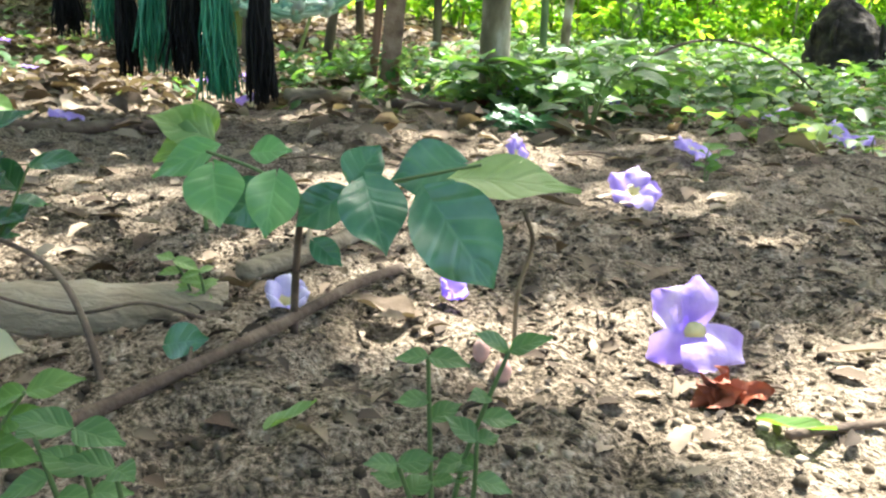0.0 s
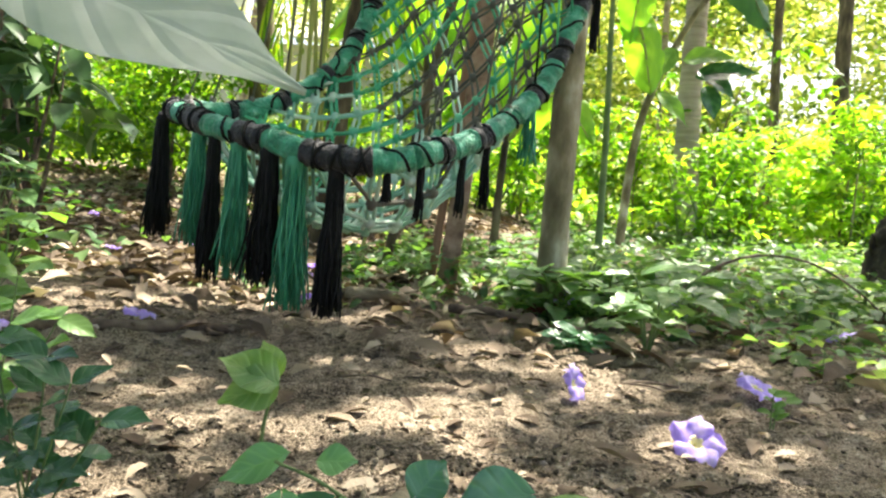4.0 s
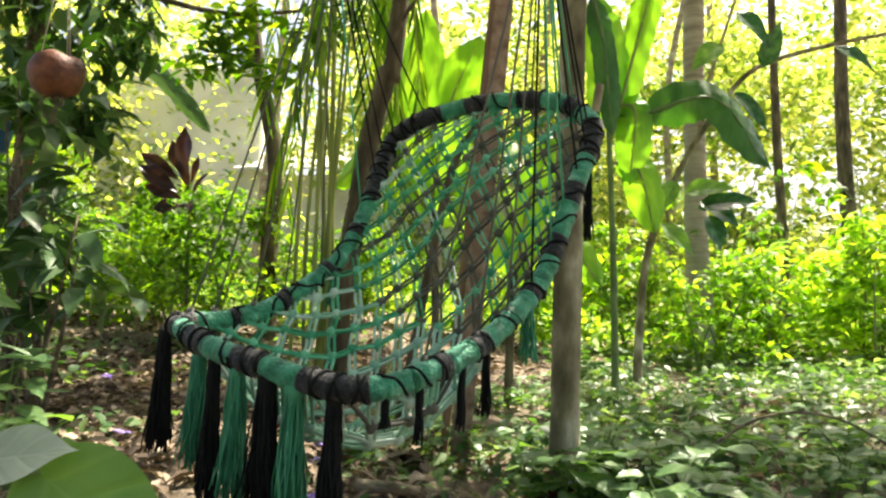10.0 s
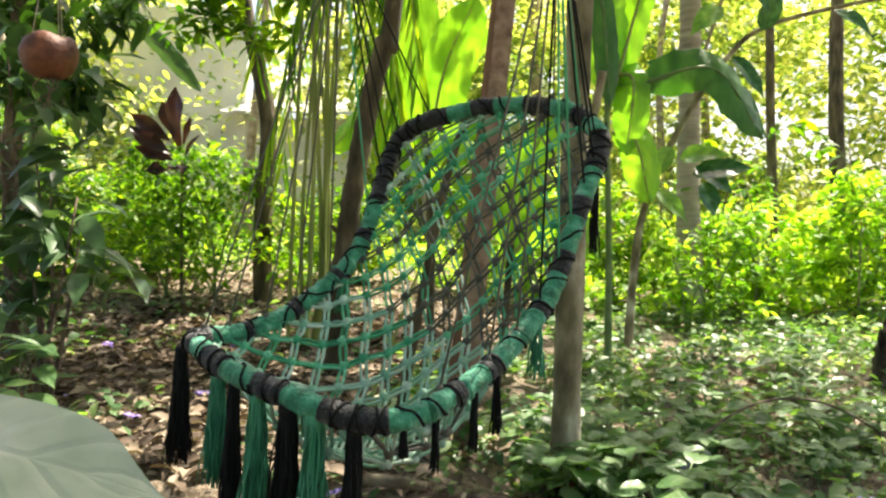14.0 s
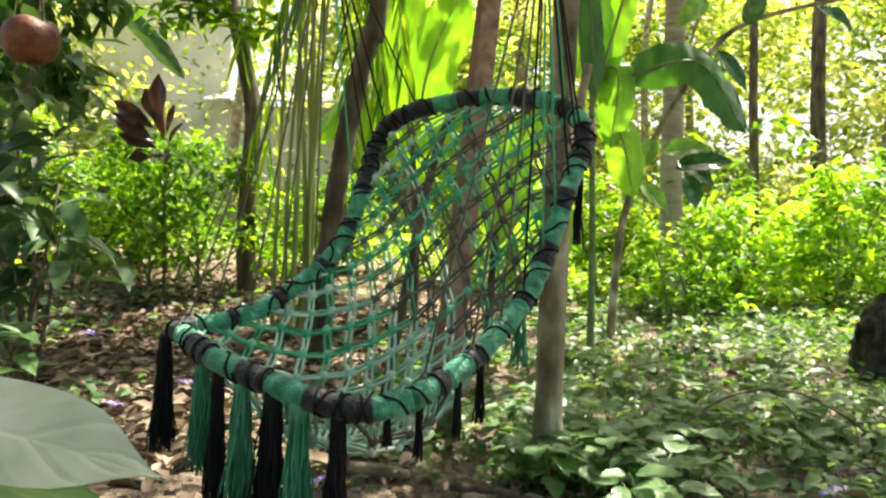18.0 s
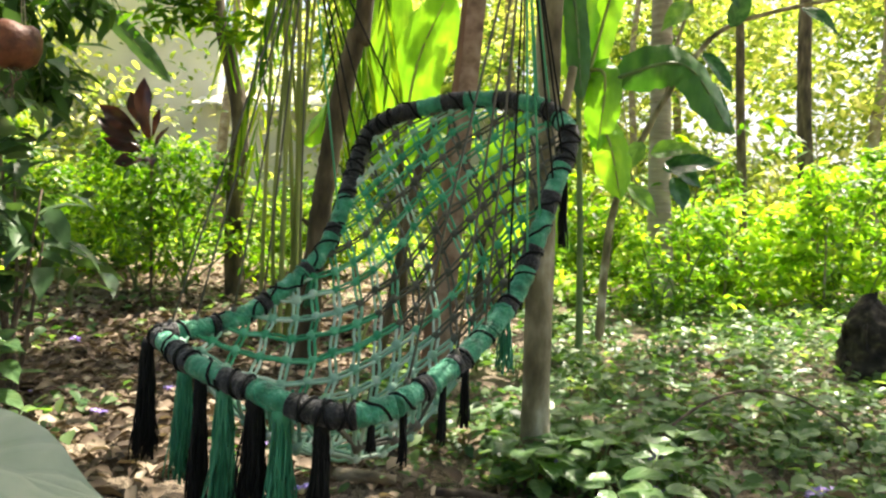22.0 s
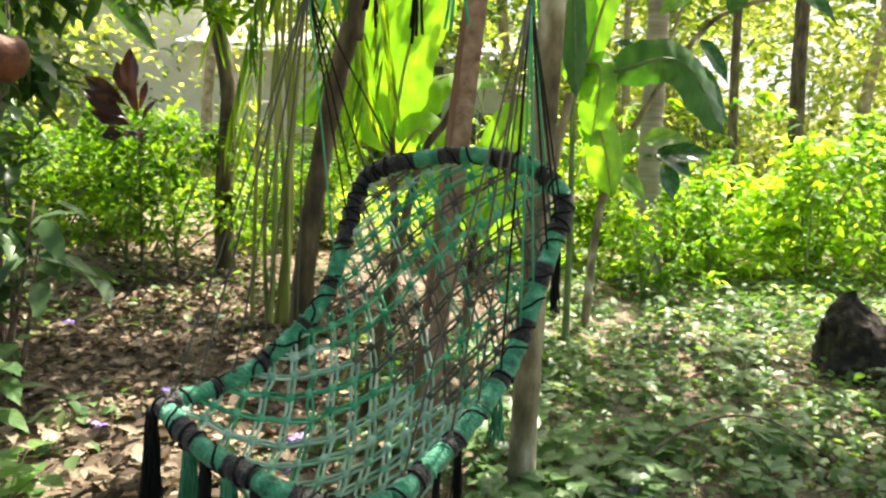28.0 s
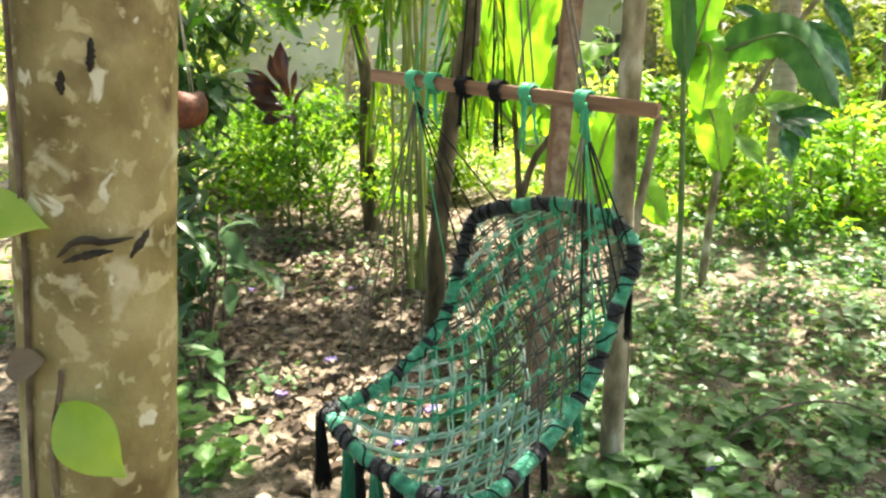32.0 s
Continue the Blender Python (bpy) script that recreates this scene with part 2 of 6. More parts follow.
M_CREAM = material("cream_leaf", [(0.0, (0.50, 0.50, 0.30)), (1.0, (0.68, 0.68, 0.46))], rough=0.5, scale=20, translucent=0.2)
M_FRESH = material("fresh_leaf", [(0.0, (0.22, 0.36, 0.05)), (0.5, (0.30, 0.44, 0.07)), (1.0, (0.40, 0.50, 0.10))], rough=0.4, scale=10, bump=0.08, bump_scale=20, translucent=0.35, glow=GLOW)
M_SEED = material("glossy_seedling_leaf", [(0.0, (0.04, 0.14, 0.075)), (0.5, (0.065, 0.19, 0.105)), (1.0, (0.12, 0.27, 0.15))], spec=0.8, rough=0.24, scale=30, veins=True, bump=0.16, bump_scale=45, translucent=0.2, glow=(1.2, 1.5, 0.6))
M_SEEDLIGHT = material("young_seedling_leaf", [(0.0, (0.10, 0.26, 0.10)), (0.5, (0.14, 0.33, 0.12)), (1.0, (0.22, 0.42, 0.17))], spec=0.7, rough=0.28, scale=26, veins=True, bump=0.15, bump_scale=45, translucent=0.3, glow=(1.3, 1.6, 0.5))
M_HERO = material("seedling_leaf", [(0.0, (0.018, 0.07, 0.03)), (0.5, (0.035, 0.11, 0.05)), (1.0, (0.075, 0.18, 0.085))], rough=0.27, scale=18, veins=True, bump=0.22, bump_scale=30, translucent=0.2, glow=GLOW)
M_PALE = material("pale_leaf", [(0.0, (0.13, 0.25, 0.08)), (0.5, (0.22, 0.34, 0.13)), (1.0, (0.36, 0.46, 0.24))], rough=0.4, scale=18, veins=True, bump=0.3, bump_scale=60, translucent=0.3, glow=GLOW)
M_VINE = material("vine_leaf", [(0.0, (0.09, 0.19, 0.06)), (0.6, (0.15, 0.27, 0.08)), (1.0, (0.24, 0.36, 0.13))], rough=0.45, scale=14, veins=True, bump=0.2, bump_scale=40, translucent=0.4, glow=GLOW)
M_PETAL = material("lilac_petal", [(0.0, (0.36, 0.25, 0.78)), (0.5, (0.50, 0.38, 0.88)), (1.0, (0.70, 0.60, 0.95))], rough=0.5, scale=40, translucent=0.35, glow=(1.2, 1.1, 1.3), bump=0.2, bump_scale=120)
M_PETALPALE = material("pale_petal", [(0.0, (0.50, 0.42, 0.82)), (0.5, (0.72, 0.68, 0.92)), (1.0, (0.88, 0.87, 0.95))], rough=0.5, scale=30, translucent=0.35, glow=(1.1, 1.05, 1.15), bump=0.2, bump_scale=120)
M_THROAT = material("flower_throat", [(0.0, (0.70, 0.60, 0.22)), (1.0, (0.85, 0.80, 0.50))], rough=0.6, scale=60)
M_BARK = material("bark", [(0.0, (0.022, 0.018, 0.009)), (0.5, (0.085, 0.066, 0.036)), (1.0, (0.21, 0.175, 0.105))], rough=0.9, scale=14, bump=0.8, bump_scale=45, stretch=(1, 1, 0.3))
M_BARKPALE = material("pale_bark", [(0.0, (0.20, 0.155, 0.10)), (0.45, (0.33, 0.265, 0.18)), (0.8, (0.42, 0.36, 0.26)), (1.0, (0.58, 0.54, 0.45))], rough=0.85, scale=11, detail=10, bump=0.5, bump_scale=50)
M_POLE = material("pole_bark", [(0.0, (0.06, 0.05, 0.026)), (0.42, (0.20, 0.17, 0.10)), (0.72, (0.34, 0.30, 0.20)), (1.0, (0.56, 0.53, 0.42))], rough=0.9, scale=12, detail=10, bump=0.8, bump_scale=40, stretch=(1, 1, 0.5))
def lichen_material():
    """Smooth olive-beige bark: brown clouds, tan flecks and sharp-edged cream lichen blotches."""
    m = bpy.data.materials.new("lichen_bark")
    m.use_nodes = True
    nt = m.node_tree
    bs = nt.nodes["Principled BSDF"]
    tc = nt.nodes.new("ShaderNodeTexCoord")

    def field(scale, lo, hi, detail, shift, dist=0.0):
        mp = nt.nodes.new("ShaderNodeMapping")
        mp.inputs["Location"].default_value = (shift, shift * 1.7, shift * 0.6)
        nt.links.new(tc.outputs["Object"], mp.inputs[0])
        nz = nt.nodes.new("ShaderNodeTexNoise")
        nz.inputs["Scale"].default_value, nz.inputs["Detail"].default_value, nz.inputs["Distortion"].default_value = scale, detail, dist
        nt.links.new(mp.outputs[0], nz.inputs["Vector"])
        mr = nt.nodes.new("ShaderNodeMapRange")
        mr.inputs[1].default_value, mr.inputs[2].default_value = lo, hi
        nt.links.new(nz.outputs[0], mr.inputs[0])
        return mr.outputs[0], nz.outputs[0]

    def over(base, colour, fac):
        mx = nt.nodes.new("ShaderNodeMix")
        mx.data_type = "RGBA"
        nt.links.new(fac, mx.inputs["Factor"])
        nt.links.new(base, mx.inputs["A"])
        mx.inputs["B"].default_value = (*colour, 1)
        return mx.outputs["Result"]

    col = ramp_colors(nt, field(9, 0.3, 0.7, 6, 0)[0], [(0.0, (0.15, 0.115, 0.045)), (0.5, (0.27, 0.22, 0.10)), (1.0, (0.38, 0.33, 0.17))])
    col = over(col, (0.13, 0.085, 0.04), field(7, 0.60, 0.72, 4, 3.3)[0])
    col = over(col, (0.44, 0.38, 0.22), field(34, 0.57, 0.63, 3, 7.1, 0.4)[0])
    blot, raw = field(15, 0.60, 0.68, 4, 11.9, 0.5)
    col = over(col, (0.47, 0.43, 0.29), blot)
    col = over(col, (0.60, 0.58, 0.46), field(20, 0.665, 0.70, 3, 15.2, 0.5)[0])
    nt.links.new(col, bs.inputs["Base Color"])
    bs.inputs["Roughness"].default_value = 0.85
    bs.inputs["Specular IOR Level"].default_value = 0.25
    bp = nt.nodes.new("ShaderNodeBump")
    bp.inputs["Strength"].default_value, bp.inputs["Distance"].default_value = 0.5, 0.006
    nt.links.new(field(70, 0, 1, 8, 2.2)[1], bp.inputs["Height"])
    nt.links.new(bp.outputs[0], bs.inputs["Normal"])
    return m


M_LICHEN = lichen_material()
M_PALMBARK = material("palm_bark", [(0.0, (0.22, 0.19, 0.15)), (1.0, (0.45, 0.41, 0.35))], rough=0.9, scale=6, bump=0.5, bump_scale=10, stretch=(0.3, 0.3, 3))
M_WOOD = material("sawn_timber", [(0.0, (0.14, 0.075, 0.045)), (0.5, (0.27, 0.155, 0.095)), (1.0, (0.40, 0.25, 0.16))], rough=0.75, scale=9, stretch=(0.25, 3, 3), bump=0.4, bump_scale=30)
M_BOARD = material("weathered_board", [(0.0, (0.17, 0.10, 0.07)), (0.5, (0.33, 0.22, 0.155)), (1.0, (0.46, 0.33, 0.25))], rough=0.85, scale=7, stretch=(3, 3, 0.25), bump=0.4, bump_scale=30)
M_STEM = material("green_stem", [(0.0, (0.06, 0.12, 0.03)), (1.0, (0.18, 0.26, 0.09))], rough=0.6, scale=10)
M_CANE = material("palm_cane", [(0.0, (0.12, 0.17, 0.03)), (0.5, (0.27, 0.32, 0.08)), (1.0, (0.42, 0.42, 0.14))], rough=0.55, scale=5, stretch=(1, 1, 0.4))
M_TWIG = material("twig", [(0.0, (0.05, 0.035, 0.025)), (0.5, (0.12, 0.085, 0.06)), (1.0, (0.22, 0.17, 0.12))], rough=0.9, scale=25, bump=0.5, bump_scale=90)
M_LOG = material("bare_log", [(0.0, (0.07, 0.055, 0.034)), (0.35, (0.19, 0.155, 0.10)), (0.7, (0.29, 0.245, 0.165)), (1.0, (0.38, 0.335, 0.24))], rough=0.9, scale=22, detail=10, stretch=(0.4, 1, 1), bump=1.0, bump_scale=70)
# Green cloth; the palest stop paints its sheen as light streaks.
M_GREENCLOTH = material("green_wrap", [(0.0, (0.012, 0.13, 0.065)), (0.4, (0.028, 0.27, 0.145)), (0.75, (0.06, 0.38, 0.22)), (1.0, (0.26, 0.60, 0.42))], rough=0.55, scale=26, bump=0.8, bump_scale=120, sheen=0.2)
M_BLACKCLOTH = material("black_wrap", [(0.0, (0.003, 0.0033, 0.004)), (0.6, (0.008, 0.009, 0.011)), (1.0, (0.03, 0.032, 0.038))], rough=0.6, scale=26, bump=0.8, bump_scale=120, sheen=0.2)
M_GREENCORD = material("green_cord", [(0.0, (0.015, 0.22, 0.10)), (0.5, (0.04, 0.38, 0.19)), (1.0, (0.20, 0.60, 0.38))], rough=0.45, island=True)
M_GREENYARN = material("green_yarn", [(0.0, (0.008, 0.11, 0.05)), (0.5, (0.022, 0.23, 0.115)), (1.0, (0.09, 0.40, 0.23))], rough=0.6, island=True)
# Pale green cord, with highlights worked into the near-white stops.
M_PALECORD = material("pale_green_cord", [(0.0, (0.16, 0.42, 0.28)), (0.6, (0.40, 0.62, 0.50)), (1.0, (0.66, 0.76, 0.66))], rough=0.42, island=True)
M_BLACKCORD = material("black_cord", [(0.0, (0.003, 0.0033, 0.0035)), (0.6, (0.008, 0.009, 0.009)), (1.0, (0.02, 0.021, 0.02))], rough=0.75, island=True, spec=0.2)
M_OLIVECORD = material("brown_cord", [(0.0, (0.035, 0.045, 0.030)), (1.0, (0.15, 0.14, 0.11))], rough=0.6, island=True)
M_TERRA = material("coconut_shell", [(0.0, (0.04, 0.011, 0.006)), (0.5, (0.11, 0.032, 0.014)), (1.0, (0.25, 0.085, 0.035))], rough=0.6, scale=12, bump=0.4, bump_scale=60)
M_STRING = material("white_string", [(0.0, (0.35, 0.33, 0.28)), (1.0, (0.6, 0.58, 0.5))], rough=0.8)
M_BLUE = material("blue_plastic", [(0.0, (0.02, 0.16, 0.42)), (1.0, (0.06, 0.28, 0.62))], rough=0.35, scale=5)
M_BUD = material("pink_bud", [(0.0, (0.42, 0.22, 0.18)), (1.0, (0.66, 0.46, 0.40))], rough=0.6, scale=60)


# ---- mesh helpers ----
rng = np.random.default_rng(7)


class Shape:
    """Collects vertices and faces of one mesh."""

    def __init__(self):
        self.v, self.f, self.uv = [], [], []
        self.n = 0

    def add(self, verts, faces):
        self.v.append(np.asarray(verts, float).reshape(-1, 3))
        for fc in faces:
            self.f.append([i + self.n for i in fc])
        self.n += len(self.v[-1])

    def tube(self, pts, radii, sides=8, caps=True, lump=0.0):
        pts = np.asarray(pts, float)
        k = len(pts)
        radii = np.broadcast_to(np.asarray(radii, float), (k,))
        tang = np.gradient(pts, axis=0)
        tang /= np.linalg.norm(tang, axis=1)[:, None] + 1e-9
        ref = np.array([0, 0, 1.0]) if abs(tang[0][2]) < 0.9 else np.array([1.0, 0, 0])
        rings = []
        n1 = np.cross(tang[0], ref)
        for i in range(k):
            n1 = n1 - tang[i] * (n1 @ tang[i])
            n1 /= np.linalg.norm(n1) + 1e-9
            n2 = np.cross(tang[i], n1)
            a = np.arange(sides) * 2 * np.pi / sides
            r = radii[i] * (1 + (lump * rng.uniform(-1, 1, sides) if lump else 0))
            rings.append(pts[i] + (np.cos(a) * r)[:, None] * n1 + (np.sin(a) * r)[:, None] * n2)
        faces = [(i * sides + j, i * sides + (j + 1) % sides, (i + 1) * sides + (j + 1) % sides, (i + 1) * sides + j) for i in range(k - 1) for j in range(sides)]
        if caps:
            faces += [tuple(range(sides))[::-1], tuple((k - 1) * sides + j for j in range(sides))]
        self.add(np.concatenate(rings), faces)

    def blob(self, c, r, seed=0.0, nu=8, nv=6, squash=(1, 1, 1), lump=0.15):
        vs, fs = [], []
        for i in range(1, nv):
            th = math.pi * i / nv
            for j in range(nu):
                ph = 2 * math.pi * j / nu
                d = Vector((math.sin(th) * math.cos(ph), math.sin(th) * math.sin(ph), math.cos(th)))
                k = r * (1 + lump * noise.noise(d * 2.1 + Vector((seed, seed * 0.7, 0))))
                vs.append((c[0] + d.x * k * squash[0], c[1] + d.y * k * squash[1], c[2] + d.z * k * squash[2]))
        top, bot = len(vs), len(vs) + 1
        vs += [(c[0], c[1], c[2] + r * squash[2]), (c[0], c[1], c[2] - r * squash[2])]
        for i in range(nv - 2):
            for j in range(nu):
                fs.append((i * nu + j, i * nu + (j + 1) % nu, (i + 1) * nu + (j + 1) % nu, (i + 1) * nu + j)[::-1])
        for j in range(nu):
            fs.append((top, j, (j + 1) % nu))
            fs.append((bot, (nv - 2) * nu + (j + 1) % nu, (nv - 2) * nu + j))
        self.add(vs, fs)

    def mesh(self, name, mat, smooth=True):
        me = bpy.data.meshes.new(name)
        vs = np.concatenate(self.v) if self.v else np.zeros((0, 3))
        me.from_pydata(vs.tolist(), [], self.f)
        me.materials.append(mat)
        if smooth:
            me.polygons.foreach_set("use_smooth", [True] * len(me.polygons))
        me.update()
        return me


def part(name, shape, mat, parent=None, label="", smooth=True):
    """One mesh object, a thing of its own or a part under its parent. Meshes are in world coordinates unless the parent has been moved."""
    ob = new(name, shape if isinstance(shape, bpy.types.Mesh) else shape.mesh(name, mat, smooth))
    if parent is not None:
        ob.parent = parent
        ob.matrix_parent_inverse = Matrix.Translation(-parent.location)
    if label:
        ob["label"] = label
    return ob


def thing(name, at, label, category, group="", kind=""):
    e = new(name)
    e.location = at
    e.empty_display_size = 0.05
    return tagged(e, label, category, group, kind)


def curve_pts(ctrl, n=24):
    """Catmull-Rom through the control points."""
    p = np.asarray(ctrl, float)
    p = np.vstack([2 * p[0] - p[1], p, 2 * p[-1] - p[-2]])
    out = []
    seg = len(p) - 3
    per = max(2, n // seg)
    for i in range(seg):
        a, b, c, d = p[i:i + 4]
        for k in range(per):
            t = k / per
            out.append(0.5 * (2 * b + (c - a) * t + (2 * a - 5 * b + 4 * c - d) * t * t + (3 * b - 3 * c + d - a) * t ** 3))
    out.append(p[-2])
    return np.array(out)


def unit(a):
    return a / (np.linalg.norm(a, axis=-1, keepdims=True) + 1e-9)


def leaf_mesh(name, mat, pos, way, up, length, width, droop=0.25, fold=0.15, broad=0.45):
    """Many small leaves, each a folded and drooping blade of eight triangles."""
    pos, way, up = (np.asarray(a, float) for a in (pos, way, up))
    n = len(pos)
    way = unit(way)
    side = unit(np.cross(way, up))
    nrm = np.cross(side, way)
    length = np.broadcast_to(np.asarray(length, float), (n,))[:, None]
    width = np.broadcast_to(np.asarray(width, float), (n,))[:, None]

    def pt(s, w, lift):
        d = droop * s * s
        return pos + way * length * s * (1 - 0.15 * d) - nrm * length * d * 0.6 + side * width * 0.5 * w + nrm * width * fold * (abs(w) - 0.0) + nrm * width * lift

    vs = np.stack([pt(0, 0, 0), pt(0.22, 0.75, 0), pt(0.22, 0, 0), pt(0.22, -0.75, 0), pt(broad + 0.15, 0.85, 0), pt(broad + 0.15, 0, 0), pt(broad + 0.15, -0.85, 0), pt(1, 0, 0)], axis=1)
    base = (np.arange(n) * 8)[:, None]
    tris = np.array([[0, 2, 1], [0, 3, 2], [1, 2, 5], [1, 5, 4], [2, 3, 6], [2, 6, 5], [4, 5, 7], [5, 6, 7]])
    faces = (base[:, :, None] + tris[None]).reshape(-1, 3)
    me = bpy.data.meshes.new(name)
    vs = vs.reshape(-1, 3)
    me.vertices.add(len(vs))
    me.vertices.foreach_set("co", vs.ravel())
    me.loops.add(faces.size)
    me.loops.foreach_set("vertex_index", faces.ravel())
    me.polygons.add(len(faces))
    me.polygons.foreach_set("loop_start", np.arange(0, faces.size, 3))
    me.polygons.foreach_set("use_smooth", np.ones(len(faces), bool))
    me.materials.append(mat)
    me.update(calc_edges=True)
    return me


def blade(name, mat, base, tip, normal, width, curl=0.15, fold=0.12, broad=0.42, wave=0.04, point=1.0, heart=0.0):
    """One large leaf from base to tip, with a midrib fold, curl and wavy rim."""
    base, tip = np.asarray(base, float), np.asarray(tip, float)
    L = np.linalg.norm(tip - base)
    w = (tip - base) / L
    s = unit(np.cross(w, np.asarray(normal, float)))
    nrm = np.cross(s, w)
    nu, nv = 12, 9
    vs, uv, fs = [], [], []
    ph = rng.uniform(0, 6)
    for i in range(nu + 1):
        u = i / nu
        half = width * 0.56 * (math.sin(math.pi * min(1, u ** (math.log(0.5) / math.log(broad)))) ** 0.8) * (1 - 0.28 * u) if 0 < u < 1 else 0.0
        half = max(half * (1 - 0.5 * max(0.0, (u - 0.72) / 0.28)), 0.0006)
        for j in range(nv):
            v = j / (nv - 1) * 2 - 1
            back = heart * width * abs(v) * (1 - u) ** 3
            lift = fold * abs(v) * half * 2 - curl * L * (u - 0.3) ** 2 + wave * width * abs(v) * math.sin(9 * u + ph + 2 * v)
            vs.append(base + w * (L * u - back) + s * half * v + nrm * lift)
            uv.append((u, j / (nv - 1)))
    for i in range(nu):
        for j in range(nv - 1):
            fs.append((i * nv + j, i * nv + j + 1, (i + 1) * nv + j + 1, (i + 1) * nv + j))
    me = bpy.data.meshes.new(name)
    me.from_pydata([tuple(v) for v in vs], [], fs)
    lay = me.uv_layers.new(name="UVMap")
    idx = np.empty(len(me.loops), np.int32)
    me.loops.foreach_get("vertex_index", idx)
    lay.data.foreach_set("uv", np.array(uv)[idx].ravel())
    me.polygons.foreach_set("use_smooth", [True] * len(me.polygons))
    me.materials.append(mat)
    me.update()
    return me


def lattice_noise(x, y, seed=0):
    """Smooth value noise on arrays."""
    xi, yi = np.floor(x).astype(int), np.floor(y).astype(int)
    fx, fy = x - xi, y - yi
    fx, fy = fx * fx * (3 - 2 * fx), fy * fy * (3 - 2 * fy)

    def h(a, b):
        k = (a * 374761393 + b * 668265263 + seed * 974711) & 0x7FFFFFFF
        k = (k ^ (k >> 13)) * 1274126177 & 0x7FFFFFFF
        return (k & 0xFFFF) / 65535.0

    return (h(xi, yi) * (1 - fx) + h(xi + 1, yi) * fx) * (1 - fy) + (h(xi, yi + 1) * (1 - fx) + h(xi + 1, yi + 1) * fx) * fy


def ground_z(x, y):
    x, y = np.asarray(x, float), np.asarray(y, float)
    rise = np.clip((y - 1.4) / 1.6, 0, 1)
    z = 0.035 * rise * rise * (3 - 2 * rise)
    side = np.clip((x + 1.0) / 2.0, 0, 1)
    side = side * side * (3 - 2 * side)
    z = z + np.interp(y, [3.3, 4.5, 5.6, 8.0, 12.0], [0.0, 0.07, 0.30, 0.50, 0.55]) * (1 - side) + np.interp(y, [3.3, 5.0, 6.8, 9.0, 13.0], [0.0, 0.06, 0.16, 0.30, 0.40]) * side
    near = np.exp(-((x / 6) ** 2 + ((y - 2) / 7) ** 2))
    z = z + 0.03 * (lattice_noise(x * 1.7, y * 1.7, 1) - 0.5)
    z = z + near * (0.022 * (lattice_noise(x * 9, y * 9, 2) - 0.5) + 0.017 * (lattice_noise(x * 26, y * 26, 3) - 0.5) + 0.013 * (lattice_noise(x * 47, y * 61, 4) - 0.5))
    return z


def gz(x, y):
    return float(ground_z(np.array([x]), np.array([y]))[0])


# ---- ground ----
def spaced(lo, hi, fine, far, steps):
    core = np.arange(lo, hi + fine, fine)
    k = np.geomspace(fine, far, steps)
    left = lo - np.cumsum(k)
    right = hi + fine + np.cumsum(k)
    return np.concatenate([left[::-1], core, right])


gx, gy = spaced(-1.6, 1.6, 0.011, 60, 60), spaced(0.3, 2.9, 0.011, 60, 60)
GX, GY = np.meshgrid(gx, gy)
GZ = ground_z(GX.ravel(), GY.ravel())
me = bpy.data.meshes.new("ground")
nx, ny = len(gx), len(gy)
ii = (np.arange(ny - 1)[:, None] * nx + np.arange(nx - 1)[None]).ravel()
quads = np.stack([ii, ii + 1, ii + nx + 1, ii + nx], 1)
me.vertices.add(nx * ny)
me.vertices.foreach_set("co", np.stack([GX.ravel(), GY.ravel(), GZ], 1).ravel())
me.loops.add(quads.size)
me.loops.foreach_set("vertex_index", quads.ravel())
me.polygons.add(len(quads))
me.polygons.foreach_set("loop_start", np.arange(0, quads.size, 4))
me.polygons.foreach_set("use_smooth", np.ones(len(quads), bool))
me.materials.append(M_SOIL)
me.update(calc_edges=True)
tagged(part("ground", me, M_SOIL), "bare sandy brown soil of the grove floor", "ground", kind="structure")


def scatter(n, x0, x1, y0, y1):
    return np.stack([rng.uniform(x0, x1, n), rng.uniform(y0, y1, n)], 1)


def on_ground(xy, lift=0.0):
    return np.column_stack([xy, ground_z(xy[:, 0], xy[:, 1]) + lift])


# ---- hanging chair ----
def even(ctrl, n=200):
    """A smooth line through a few control points, stepped evenly along its length."""
    q = curve_pts(ctrl, 160)
    d = np.concatenate([[0], np.cumsum(np.linalg.norm(np.diff(q, axis=0), axis=1))])
    return np.stack([np.interp(np.linspace(0, d[-1], n), d, q[:, k]) for k in range(3)], -1)


C_FL, C_FR, C_TL, C_TR = (-0.785, 1.955, 0.49), (-0.185, 1.70, 0.405), (-0.298, 2.42, 1.105), (0.19, 2.20, 1.045)
EDGE_F = even([C_FL, (-0.646, 1.82, 0.45), (-0.486, 1.725, 0.42), (-0.335, 1.677, 0.39), (-0.25, 1.676, 0.389), C_FR])
EDGE_L = even([C_FL, (-0.655, 2.10, 0.517), (-0.535, 2.225, 0.612), (-0.452, 2.30, 0.737), (-0.405, 2.44, 0.985), (-0.375, 2.455, 1.06), C_TL])
EDGE_R = even([C_FR, (-0.06, 1.885, 0.475), (0.055, 2.03, 0.605), (0.108, 2.09, 0.745), (0.15, 2.14, 0.875), (0.187, 2.185, 0.98), C_TR])
EDGE_T = even([C_TL, (-0.132, 2.37, 1.137), (0.012, 2.32, 1.137), (0.125, 2.255, 1.105), C_TR])


def along(edge, u):
    u = np.clip(np.asarray(u, float), 0, 1) * (len(edge) - 1)
    return np.stack([np.interp(u, np.arange(len(edge)), edge[:, k]) for k in range(3)], -1)


